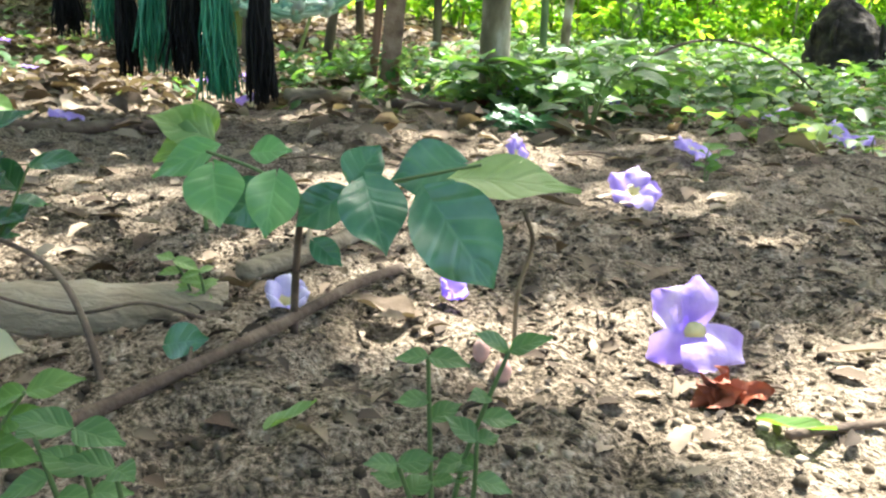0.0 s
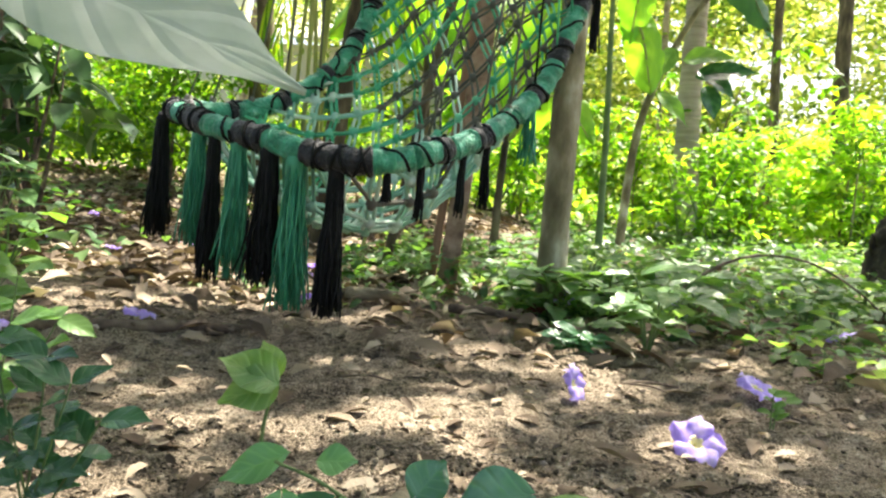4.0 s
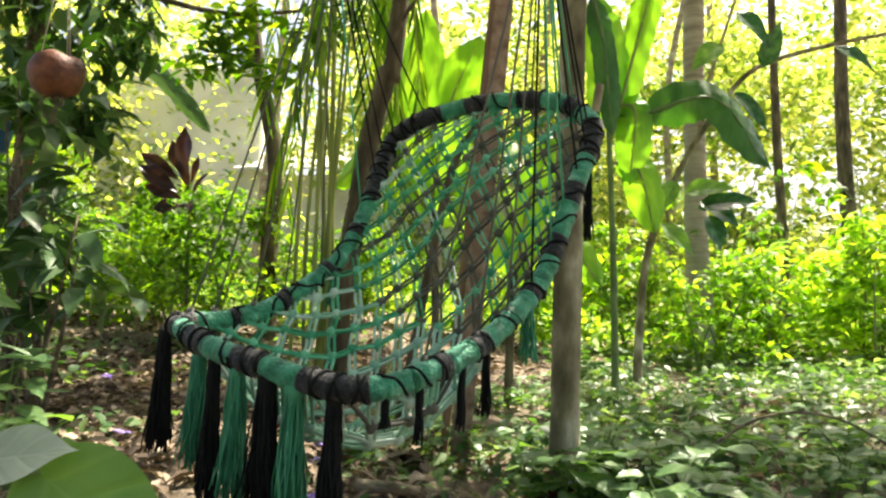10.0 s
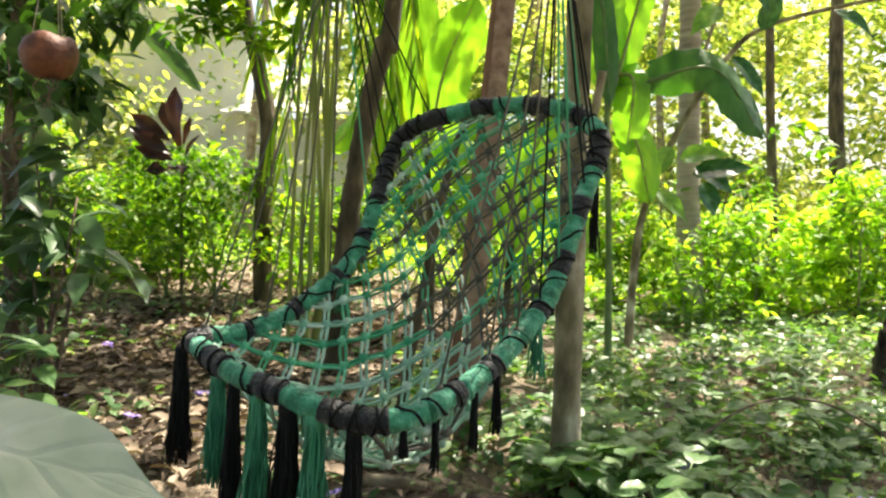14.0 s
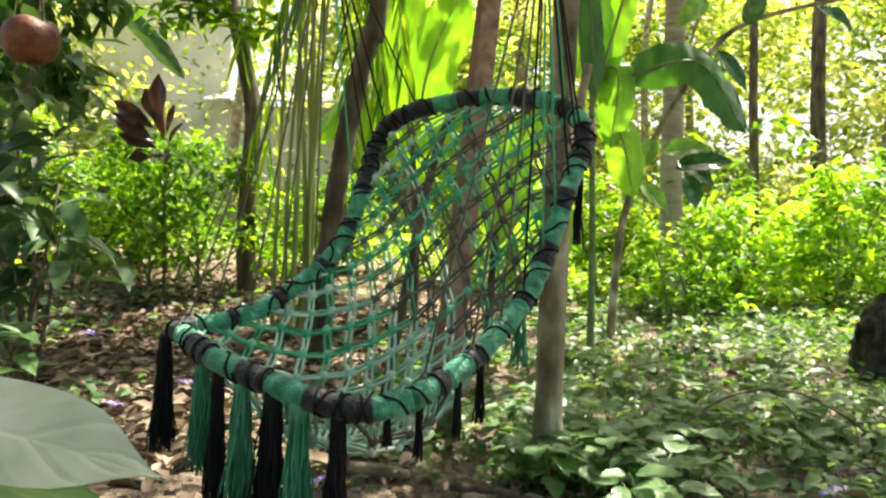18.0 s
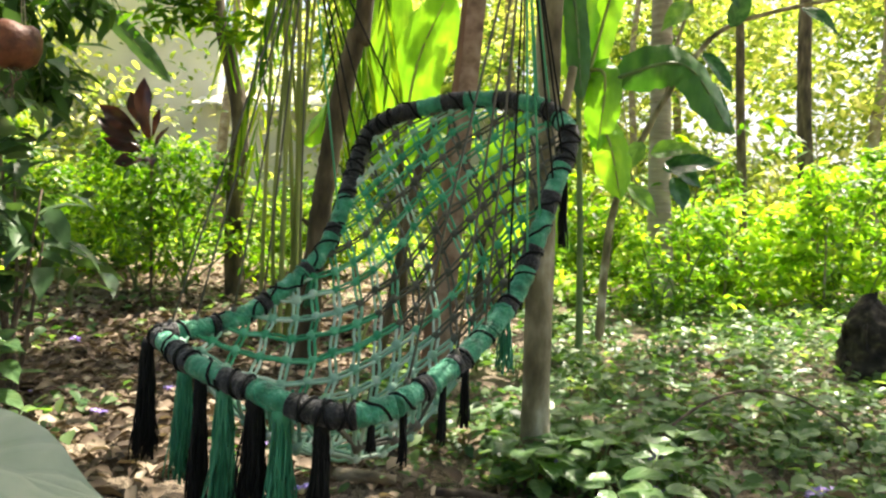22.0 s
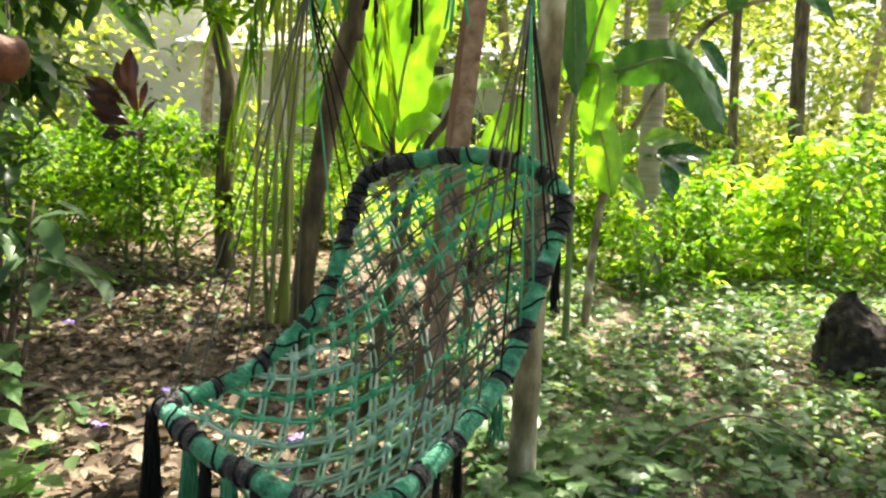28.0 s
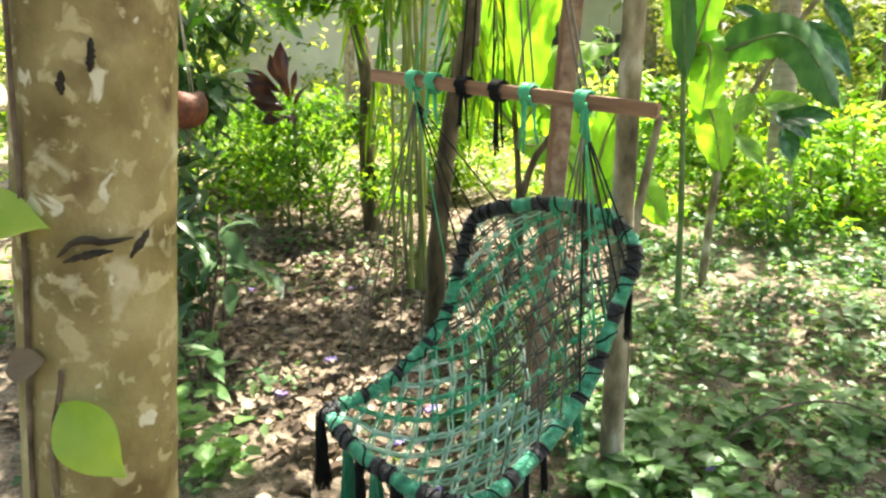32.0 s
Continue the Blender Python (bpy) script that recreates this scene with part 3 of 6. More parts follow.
def chair_at(a, b):
    """A place on the sheet spanned by the rim: a across from 0 to 1, b along from the front edge to the top."""
    a, b = np.broadcast_arrays(np.asarray(a, float), np.asarray(b, float))
    ka, kb = np.clip(a, 0, 1)[..., None], np.clip(b, 0, 1)[..., None]
    corners = (1 - kb) * ((1 - ka) * EDGE_F[0] + ka * EDGE_F[-1]) + kb * ((1 - ka) * EDGE_T[0] + ka * EDGE_T[-1])
    return (1 - ka) * along(EDGE_L, b) + ka * along(EDGE_R, b) + (1 - kb) * along(EDGE_F, a) + kb * along(EDGE_T, a) - corners


def chair_out(a, b):
    """The way down and back from the sheet."""
    a, b = np.broadcast_arrays(np.asarray(a, float), np.asarray(b, float))
    a, b = np.clip(a, 0.06, 0.94), np.clip(b, 0.06, 0.94)
    return -unit(np.cross(chair_at(a + 0.05, b) - chair_at(a - 0.05, b), chair_at(a, b + 0.05) - chair_at(a, b - 0.05)))


chair = thing("hanging_chair", (-0.27, 1.95, gz(-0.27, 1.95)), "green and black macrame hanging chair with long cord tassels", "hanging chair")


def sleeve(line, col):
    """One length of cloth wound round the hoop, with a cord tied over it."""
    ell = np.linalg.norm(np.diff(line, axis=0), axis=1).sum()
    k = len(line)
    r = (0.0238 if col == "g" else 0.0256) * (1 + 0.05 * np.sin(np.linspace(0, ell * 160, k) + rng.uniform(0, 6)) + rng.normal(0, 0.03, k))
    sh = Shape()
    sh.tube(line, r, 14, lump=0.05)
    part("green_sleeve" if col == "g" else "black_sleeve", sh, M_GREENCLOTH if col == "g" else M_BLACKCLOTH, chair, "green cloth wrapping" if col == "g" else "black cloth wrapping")
    for wrap in range(2 if ell > 0.11 else 1):
        turns = max(1, int(ell / (0.085 if col == "g" else 0.042)))
        m = turns * 16
        s = np.linspace(0.03, 0.97, m) * (k - 1)
        ctr = np.stack([np.interp(s, np.arange(k), line[:, c]) for c in range(3)], -1)
        tan = unit(np.gradient(ctr, axis=0))
        n1 = unit(np.cross(tan, (0.3, 0.2, 0.9)))
        n2 = np.cross(tan, n1)
        ang = np.linspace(0, turns * 2 * np.pi, m) * (1 if wrap == 0 else -1) + rng.uniform(0, 6) + 0.7 * np.sin(np.linspace(0, 7, m))
        rr = (0.0252 if col == "g" else 0.0272) + 0.001 * np.sin(ang * 3)
        sh = Shape()
        sh.tube(ctr + (n1 * np.cos(ang)[:, None] + n2 * np.sin(ang)[:, None]) * rr[..., None], 0.0036, 5)
        dark = rng.random() < (0.75 if col == "g" else 0.9)
        part("wound_cord", sh, M_BLACKCORD if dark else M_GREENCLOTH, chair, "black tying cord" if dark else "green tying cord")


# the cloth changes colour along each side of the hoop: colour and share
for edge, shares in ((EDGE_F, (("b", 6), ("g", 10), ("b", 13), ("g", 15), ("b", 12), ("g", 13), ("b", 20), ("g", 11))),
                     (EDGE_R, (("g", 7), ("b", 4), ("g", 9), ("b", 5), ("g", 10), ("g", 9), ("b", 3), ("g", 10), ("b", 6), ("g", 10), ("b", 6), ("g", 9), ("b", 12))),
                     (EDGE_T[::-1], (("g", 9), ("b", 9), ("g", 13), ("b", 14), ("g", 16), ("b", 12), ("g", 13), ("b", 14))),
                     (EDGE_L[::-1], (("b", 13), ("b", 14), ("b", 6), ("g", 10), ("b", 3), ("g", 11), ("b", 3), ("g", 12), ("b", 3), ("g", 12), ("b", 2), ("g", 9), ("b", 4)))):
    whole, u0 = sum(k for _, k in shares), 0.0
    for col, k in shares:
        u1 = u0 + k / whole
        sleeve(along(edge, np.linspace(u0, u1, max(6, k * 2))), col)
        u0 = u1

# net of double cords knotted in diamonds
ROWS_N, COLS_N = 26, 10


def net_place(a, b):
    a, b = np.asarray(a, float), np.asarray(b, float)
    u = np.clip(b / 0.66, 0, 1)
    sag = (0.215 * np.sin(np.pi * u ** 0.56) + 0.022 * np.sin(np.pi * b)) * (4 * a ** 1.4 * (1 - a ** 1.4)) ** 0.75
    return chair_at(a, b) + chair_out(a, b) * sag[..., None]


nets = {"g": Shape(), "p": Shape(), "o": Shape()}
knots = {"g": Shape(), "p": Shape(), "o": Shape()}


def cord_color(strand, b):
    """One cord keeps its colour, with paler cords in the seat than in the back."""
    k = (math.sin(strand * 12.9898 + 4.1) * 43758.5453) % 1.0
    if b < 0.40:
        return "p" if k < 0.80 else ("o" if k < 0.90 else "g")
    return "g" if k < 0.40 else ("p" if k < 0.50 else "o")


grid = {}
for i in range(ROWS_N + 1):
    b = i / ROWS_N
    for j in range(COLS_N + 1):
        a = (j + (0.5 if i % 2 else 0.0)) / COLS_N
        if a > 1.001:
            continue
        a2 = min(1.0, max(0.0, a + (rng.uniform(-0.012, 0.012) if 0 < a < 1 else 0)))
        grid[i, j] = (a2, b)
for (i, j), (a, b) in grid.items():
    here = net_place(a, b)
    col = cord_color(2 * j + i % 2 - i, b)
    if 0 < i < ROWS_N and 0.01 < a < 0.99:
        knots[col].blob(here, 0.0145 if b < 0.40 else 0.0125, seed=i * 9 + j, nu=6, nv=4, lump=0.5)
    for dj in ((0, -1) if i % 2 == 0 else (0, 1)):
        nxt = grid.get((i + 1, j + dj))
        if nxt is None:
            continue
        there = net_place(*nxt)
        toward = 1 if dj == (0 if i % 2 == 0 else 1) else -1
        col = cord_color(2 * j + i % 2 - i if toward > 0 else 40 + 2 * j + i % 2 + i, b)
        sd = unit(np.cross(there - here, chair_out(a, b)))
        for s in (-1, 1):
            mid = (here + there) / 2 + sd * s * 0.0078 + rng.normal(0, 0.0012, 3)
            q1 = here + (there - here) * 0.14 + sd * s * 0.0066
            q2 = there - (there - here) * 0.14 + sd * s * 0.0066
            nets[col].tube([here, q1, mid, q2, there], 0.0044 if b < 0.40 else 0.0036, 5, caps=False)
for key, mat, nm in (("g", M_GREENCORD, "green"), ("p", M_PALECORD, "pale green"), ("o", M_OLIVECORD, "dark brown")):
    part("netting", nets[key], mat, chair, nm + " knotted cord netting")["kind"] = "stuff"
    part("knotwork", knots[key], mat, chair, nm + " macrame knots")["kind"] = "stuff"


def tassel(at, length, mat, width, label, strands=46):
    sh = Shape()
    at = np.asarray(at, float)
    for _ in range(strands):
        o = rng.normal(0, 1, 2)
        o = o / max(1, np.linalg.norm(o))
        L = length * rng.uniform(0.86, 1.06)
        w0, w1 = width * 0.34, width * rng.uniform(0.34, 0.86)
        sw = rng.normal(0, width * 0.10, 2)
        ph, wv = rng.uniform(0, 6.28, 2), width * rng.uniform(0.05, 0.19)
        pts = []
        for s in np.linspace(0, 1, 8):
            ww = w0 + (w1 - w0) * s ** 1.5
            pts.append(at + np.array((o[0] * ww + sw[0] * s + wv * s ** 0.5 * math.sin(9 * s + ph[0]), o[1] * ww + sw[1] * s + wv * s ** 0.5 * math.sin(8 * s + ph[1]), -L * s)))
        sh.tube(pts, np.linspace(0.0023, 0.0016, 8), 4)
    sh.tube([at + (0, 0, 0.012), at + (0, 0, -0.004), at + (0, 0, -0.03)], [width * 0.30, width * 0.45, width * 0.38], 9)
    part("tassel", sh, mat, chair, label)


for a, mat, L, w in ((0.0, M_BLACKCORD, 0.265, 0.036), (0.235, M_GREENYARN, 0.24, 0.038), (0.33, M_BLACKCORD, 0.29, 0.030), (0.445, M_GREENYARN, 0.265, 0.040),
                     (0.57, M_BLACKCORD, 0.255, 0.046), (0.665, M_GREENYARN, 0.28, 0.046), (0.79, M_BLACKCORD, 0.27, 0.034)):
    tassel(along(EDGE_F, a) + (-0.025 if a == 0 else 0, 0, -0.02), L, mat, w, ("green" if mat == M_GREENYARN else "black") + " cord tassel", 120)
for edge, u, mat, L, w in ((EDGE_R, 0.03, M_BLACKCORD, 0.11, 0.016), (EDGE_R, 0.17, M_BLACKCORD, 0.13, 0.016), (EDGE_R, 0.26, M_BLACKCORD, 0.14, 0.016), (EDGE_R, 0.44, M_GREENYARN, 0.13, 0.028),
                           (EDGE_R, 0.90, M_BLACKCORD, 0.20, 0.020), (EDGE_L, 0.45, M_GREENYARN, 0.10, 0.026), (EDGE_F, 0.80, M_BLACKCORD, 0.08, 0.02), (EDGE_F, 0.93, M_BLACKCORD, 0.06, 0.014)):
    tassel(along(edge, u) + (0, 0, -0.018), L, mat, w, ("short green" if mat == M_GREENYARN else "short black") + " cord tassel", 22)

# bar and cords
BAR_L, BAR_R = np.array((-0.62, 2.075, 1.578)), np.array((0.215, 1.665, 1.492))
KNOT_L, KNOT_R = BAR_L + (BAR_R - BAR_L) * 0.185, BAR_L + (BAR_R - BAR_L) * 0.79


def cord(p, q, r, mat, parent, name="suspension_cord", sag=0.0):
    sh = Shape()
    p, q = np.asarray(p, float), np.asarray(q, float)
    mid = (p + q) / 2 + np.array((0, 0, -sag))
    sh.tube(curve_pts([p, mid, q], 8), r, 5)
    return part(name, sh, mat, parent)


for a, b, mat in ((0.0, 0.03, M_OLIVECORD), (0.0, 0.09, M_OLIVECORD), (0.0, 0.19, M_OLIVECORD), (0.0, 0.28, M_OLIVECORD), (0.0, 0.40, M_OLIVECORD), (0.0, 0.60, M_GREENCORD), (0.0, 0.74, M_BLACKCORD),
                  (0.0, 0.82, M_BLACKCORD), (0.0, 0.90, M_BLACKCORD), (0.06, 0.98, M_BLACKCORD)):
    e = chair_at(np.array(a), np.array(b)) + np.array((0, 0, 0.022))
    cord(e, KNOT_L + np.array((0.004 * (b - 0.5), 0, -0.06)), 0.0028, mat, chair)
    sh = Shape()
    sh.blob(e, 0.011, seed=b * 7, squash=(0.8, 0.8, 1.3), lump=0.9)
    part("cord_knot", sh, mat, chair)
for a, b, mat in ((0.62, 1.0, M_OLIVECORD), (0.70, 1.0, M_OLIVECORD), (0.78, 1.0, M_GREENCORD), (0.86, 0.99, M_GREENCORD), (0.97, 0.95, M_BLACKCORD), (1.0, 0.88, M_BLACKCORD), (1.0, 0.80, M_BLACKCORD),
                  (1.0, 0.68, M_GREENCORD), (1.0, 0.57, M_GREENCORD), (1.0, 0.45, M_BLACKCORD), (1.0, 0.34, M_OLIVECORD), (1.0, 0.22, M_OLIVECORD), (0.97, 0.07, M_OLIVECORD)):
    e = chair_at(np.array(a), np.array(b)) + np.array((0, 0, 0.022))
    cord(e, KNOT_R + np.array((0.004 * (a - 0.5), 0, -0.06)), 0.0028, mat, chair)
    sh = Shape()
    sh.blob(e, 0.010, seed=b * 5 + a, squash=(0.8, 0.8, 1.3), lump=0.9)
    part("cord_knot", sh, mat, chair)

bar = thing("wooden_bar", tuple((BAR_L + BAR_R) / 2), "reddish sawn wooden bar hung on cords above the chair", "wooden bar")


def beam(name, p, q, wide, high, mat, parent=None, up=(0, 0, 1)):
    p, q = np.asarray(p, float), np.asarray(q, float)
    d = unit(q - p)
    s = unit(np.cross(d, np.asarray(up, float)))
    u = np.cross(s, d)
    bm = bmesh.new()
    bmesh.ops.create_cube(bm, size=1.0)
    for v in bm.verts:
        v.co.x *= float(np.linalg.norm(q - p))
        v.co.y *= wide
        v.co.z *= high
    bmesh.ops.bevel(bm, geom=bm.edges[:], offset=min(wide, high) * 0.12, segments=2, affect="EDGES")
    m = Matrix(((d[0], s[0], u[0]), (d[1], s[1], u[1]), (d[2], s[2], u[2]))).to_4x4()
    mesh = bpy.data.meshes.new(name)
    bm.to_mesh(mesh)
    bm.free()
    mesh.materials.append(mat)
    ob = new(name, mesh)
    c = Vector((p + q) / 2)
    if parent is not None:
        ob.parent = parent
        ob.matrix_parent_inverse = Matrix.Translation(-parent.location)
    ob.matrix_basis = Matrix.Translation(c) @ m
    return ob


beam("rail", BAR_L, BAR_R, 0.030, 0.036, M_WOOD, bar)


def lashing(t, mat, turns=4, wide=0.03, tail=0.0):
    c = BAR_L + (BAR_R - BAR_L) * t
    d = unit(BAR_R - BAR_L)
    s = unit(np.cross(d, (0, 0, 1)))
    u = np.cross(s, d)
    sh = Shape()
    n = turns * 12
    ang = np.linspace(0, turns * 2 * np.pi, n)
    q = c + d * np.linspace(-wide / 2, wide / 2, n)[:, None] + s * (np.cos(ang) * 0.026)[:, None] + u * (np.sin(ang) * 0.027)[:, None]
    sh.tube(q, 0.0042, 6)
    ob = part("lashing", sh, mat, bar, "green cord lashing" if mat == M_GREENCORD else "black cord lashing")
    if tail:
        for k in range(4):
            o = rng.normal(0, 0.006, 3)
            sh = Shape()
            sh.tube([c + (o[0], o[1] - 0.02, -0.015), c + (o[0] * 1.4, o[1] - 0.02, -tail * 0.6), c + (o[0] * 2, o[1] - 0.02, -tail * rng.uniform(0.7, 1.05))], 0.0036, 5)
            part("cord_tail", sh, mat, bar)


for t, mat, tail in ((0.185, M_GREENCORD, 0.07), (0.265, M_GREENCORD, 0.13), (0.385, M_BLACKCORD, 0.15), (0.51, M_BLACKCORD, 0.17), (0.615, M_GREENCORD, 0.15), (0.79, M_GREENCORD, 0.10)):
    lashing(t, mat, 5, 0.035, tail)
APEX = (BAR_L + BAR_R) / 2 + np.array((0.0, 0.02, 0.95))
for t, mat in ((0.185, M_GREENCORD), (0.265, M_GREENCORD), (0.37, M_BLACKCORD), (0.41, M_BLACKCORD), (0.49, M_BLACKCORD), (0.53, M_BLACKCORD), (0.60, M_OLIVECORD), (0.63, M_OLIVECORD), (0.78, M_OLIVECORD), (0.80, M_OLIVECORD)):
    cord(BAR_L + (BAR_R - BAR_L) * t + np.array((0, 0, 0.02)), APEX + np.array((t * 0.1 - 0.05, 0, 0)), 0.003, mat, bar, "hanging_cord")


# ---- trunks, posts ----
def trunk(name, ctrl, radii, mat, label, category="tree trunk", sides=14, lump=0.06, n=40):
    q = curve_pts(ctrl, n)
    r = np.interp(np.linspace(0, 1, len(q)), np.linspace(0, 1, len(radii)), radii)
    base = (ctrl[0][0], ctrl[0][1], gz(ctrl[0][0], ctrl[0][1]))
    t = thing(name, base, label, category)
    sh = Shape()
    sh.tube(q, r, sides, lump=lump)
    part("trunk", sh, mat, t)
    return t


trunk("wooden_post", [(0.15, 2.5, -0.05), (0.15, 2.5, 0.44), (0.152, 2.5, 1.38), (0.17, 2.5, 2.4), (0.2, 2.52, 4.2)], [0.046, 0.042, 0.040, 0.039, 0.033], M_POLE, "slim straight grey-brown tree pole beside the chair", "tree pole")
slim = trunk("slim_tree", [(-0.93, 3.95, -0.03), (-0.89, 3.9, 0.5), (-0.85, 3.9, 0.90), (-0.825, 3.9, 1.10), (-0.79, 3.9, 1.32), (-0.745, 3.9, 1.56), (-0.695, 3.9, 1.77), (-0.66, 3.9, 1.95), (-0.5, 3.9, 4.4)], [0.062, 0.055, 0.052, 0.05, 0.052, 0.048, 0.05, 0.044, 0.035], M_BARK, "slim dark-barked crooked tree behind the chair", "tree", sides=18, lump=0.09, n=64)
trunk("thin_tree", [(-1.83, 5.5, 0.16), (-1.86, 5.5, 0.86), (-1.84, 5.5, 1.6), (-1.97, 5.5, 2.17), (-2.06, 5.5, 2.57), (-2.24, 5.5, 3.91)], [0.075, 0.066, 0.062, 0.056, 0.052, 0.04], M_BARK, "thin dark tree at the edge of the thicket", "tree")
palm_tree = trunk("coconut_palm", [(1.55, 6.8, -0.03), (1.49, 6.8, 1.2), (1.47, 6.8, 2.2), (1.46, 6.8, 3.4), (1.5, 6.8, 7.5)], [0.13, 0.098, 0.090, 0.086, 0.08], M_PALMBARK, "pale ringed trunk of a coconut palm", "palm tree")
trunk("far_tree", [(4.19, 10.2, -0.05), (4.19, 10.2, 1.3), (4.1, 10.2, 3.3), (4.1, 10.2, 6.5)], [0.13, 0.10, 0.09, 0.07], M_BARK, "dark trunk of a far tree", "tree")
trunk("far_tree", [(2.95, 9.0, -0.05), (2.94, 9.0, 1.5), (2.88, 9.0, 2.7), (2.8, 9.0, 5.5)], [0.07, 0.055, 0.05, 0.04], M_BARK, "thin trunk of a far tree", "tree")
trunk("dark_tree", [(-2.7, 4.0, -0.03), (-2.71, 4.0, 0.55), (-2.75, 4.0, 1.2), (-2.73, 4.0, 1.7), (-2.7, 4.0, 4.5)], [0.07, 0.056, 0.052, 0.05, 0.04], M_BARK, "dark tree trunk behind the hanging pot", "tree")
for z in np.arange(0.12, 3.3, 0.095):
    zz = [-0.03, 1.2, 2.2, 3.4, 7.5]
    cx, rr = np.interp(z, zz, [1.55, 1.49, 1.47, 1.46, 1.5]), np.interp(z, zz, [0.13, 0.099, 0.091, 0.087, 0.08])
    sh = Shape()
    a = np.linspace(0, 2 * np.pi, 22)
    sh.tube(np.column_stack([cx + rr * np.cos(a), 6.8 + rr * np.sin(a), z + 0.012 * np.sin(a + z * 5)]), 0.006, 4)
    part("leaf_scar", sh, M_PALMBARK, palm_tree)
for pts, r0 in (([(-0.70, 3.9, 1.8), (-0.62, 3.82, 2.0), (-0.42, 3.75, 2.25)], 0.016), ([(-0.83, 3.9, 0.75), (-0.90, 3.88, 0.80), (-0.94, 3.87, 0.83)], 0.018)):
    sh = Shape()
    sh.tube(curve_pts(pts, 8), np.linspace(r0, r0 * 0.5, 9), 8, lump=0.15)
    part("branch_stub", sh, M_BARK, slim)
board = thing("wooden_plank", (-0.18, 2.84, gz(-0.18, 2.84)), "weathered reddish sawn plank standing on end behind the chair", "plank")
beam("plank_face", (-0.19, 2.85, -0.03), (-0.009, 2.821, 2.55), 0.065, 0.03, M_BOARD, board, up=(0, 1, 0))
beam("plank_edge", (-0.25, 2.87, -0.03), (-0.04, 2.85, 2.5), 0.028, 0.03, M_WOOD, board, up=(0, 1, 0))
big = trunk("big_trunk", [(-0.67, 0.655, -0.05), (-0.605, 0.655, 0.6), (-0.563, 0.655, 1.0), (-0.518, 0.655, 1.38), (-0.479, 0.655, 1.68), (-0.41, 0.66, 2.3), (-0.2, 0.75, 4.4)], [0.125, 0.105, 0.099, 0.096, 0.093, 0.088, 0.07], M_LICHEN, "thick smooth grey-beige tree trunk with pale lichen patches", "tree", sides=40, lump=0.012, n=90)


# ---- foliage ----
def random_ways(n, tilt=0.5):
    """Leaf directions that spread outwards and hang a little, with the blade's upper side mostly up."""
    a = rng.uniform(0, 2 * np.pi, n)
    way = np.stack([np.cos(a), np.sin(a), rng.normal(-0.15, tilt, n)], 1)
    up = np.stack([rng.normal(0, 0.35, n), rng.normal(0, 0.35, n), np.ones(n)], 1)
    return unit(way), unit(up)


def cloud(n, centres, radii, shell=0.5):
    """Places in clumps round the given centres."""
    centres = np.asarray(centres, float)
    k = rng.integers(0, len(centres), n)
    d = unit(rng.normal(0, 1, (n, 3)))
    r = rng.uniform(shell, 1, n) ** 0.6
    return centres[k] + d * r[:, None] * np.broadcast_to(np.asarray(radii, float), (len(centres), 3))[k]


def bush(name, at, size, leaves, leaf, mat, label, stems=7, category="bush", clumps=26, slender=0.5, stem_mat=None, droop=0.3):
    """A bush: stems from one foot, and clumps of leaves round their ends."""
    x, y = at
    z = gz(x, y)
    t = thing(name, (x, y, z), label, category)
    cs = []
    tuft = 0.17 if mat == M_SUNLEAF else 0.20 if mat == M_BUSH else 0.28
    clumps = clumps * 2 if mat in (M_SUNLEAF, M_BUSH) else clumps
    for k in range(clumps):
        a, r = rng.uniform(0, 2 * np.pi), math.sqrt(rng.uniform(0, 1))
        h = size[2] * rng.uniform(0.15, 1.0)
        rr = r * (1.0 - 0.35 * (h / size[2]))
        cs.append((x + size[0] * rr * math.cos(a), y + size[1] * rr * math.sin(a), z + h))
        if k < stems:
            c = cs[-1]
            foot = (x + rng.uniform(-0.25, 0.25) * size[0], y + rng.uniform(-0.25, 0.25) * size[1], z - 0.02)
            sh = Shape()
            sh.tube(curve_pts([foot, ((foot[0] * 2 + c[0]) / 3 + rng.normal(0, 0.03), (foot[1] * 2 + c[1]) / 3, z + h * 0.5), (c[0], c[1], c[2] + 0.05)], 10), np.linspace(0.012, 0.004, 11), 6)
            part("stem", sh, stem_mat or M_STEM, t)
    cr = np.array([size[0] * tuft, size[1] * tuft, size[2] * tuft * 0.55])
    p = cloud(leaves, cs, cr, 0.1)
    p[:, 2] = np.maximum(p[:, 2], z + 0.02)
    w, u = random_ways(leaves)
    L = leaf * rng.uniform(0.6, 1.3, leaves)
    part("foliage", leaf_mesh("foliage", mat, p, w, u, L, L * slender, droop), mat, t)
    return t


# thicket behind the chair, to the side of the dark tree
bush("shrub", (-2.35, 5.55), (0.9, 0.5, 1.08), 3600, 0.075, M_BUSH, "dense small-leaved shrub in yellow-green leaf", 9, clumps=60)
bush("shrub", (-3.3, 6.4), (0.9, 0.8, 0.9), 4200, 0.08, M_BUSH, "dense small-leaved shrub beside the croton", 8, clumps=50)
bush("shrub", (-1.5, 6.6), (0.8, 0.6, 0.8), 3200, 0.07, M_BUSH, "small-leaved shrub behind the palm canes", 8, clumps=40)
bush("shrub", (-4.6, 6.2), (1.0, 0.9, 1.15), 3800, 0.10, M_DARKLEAF, "leafy green shrub at the edge of the grove", 8, clumps=40)
bush("shrub", (0.0, 6.4), (0.8, 0.6, 0.95), 1600, 0.10, M_SUNLEAF, "shrub in sunlit yellow-green colours behind the chair", 7, clumps=30)
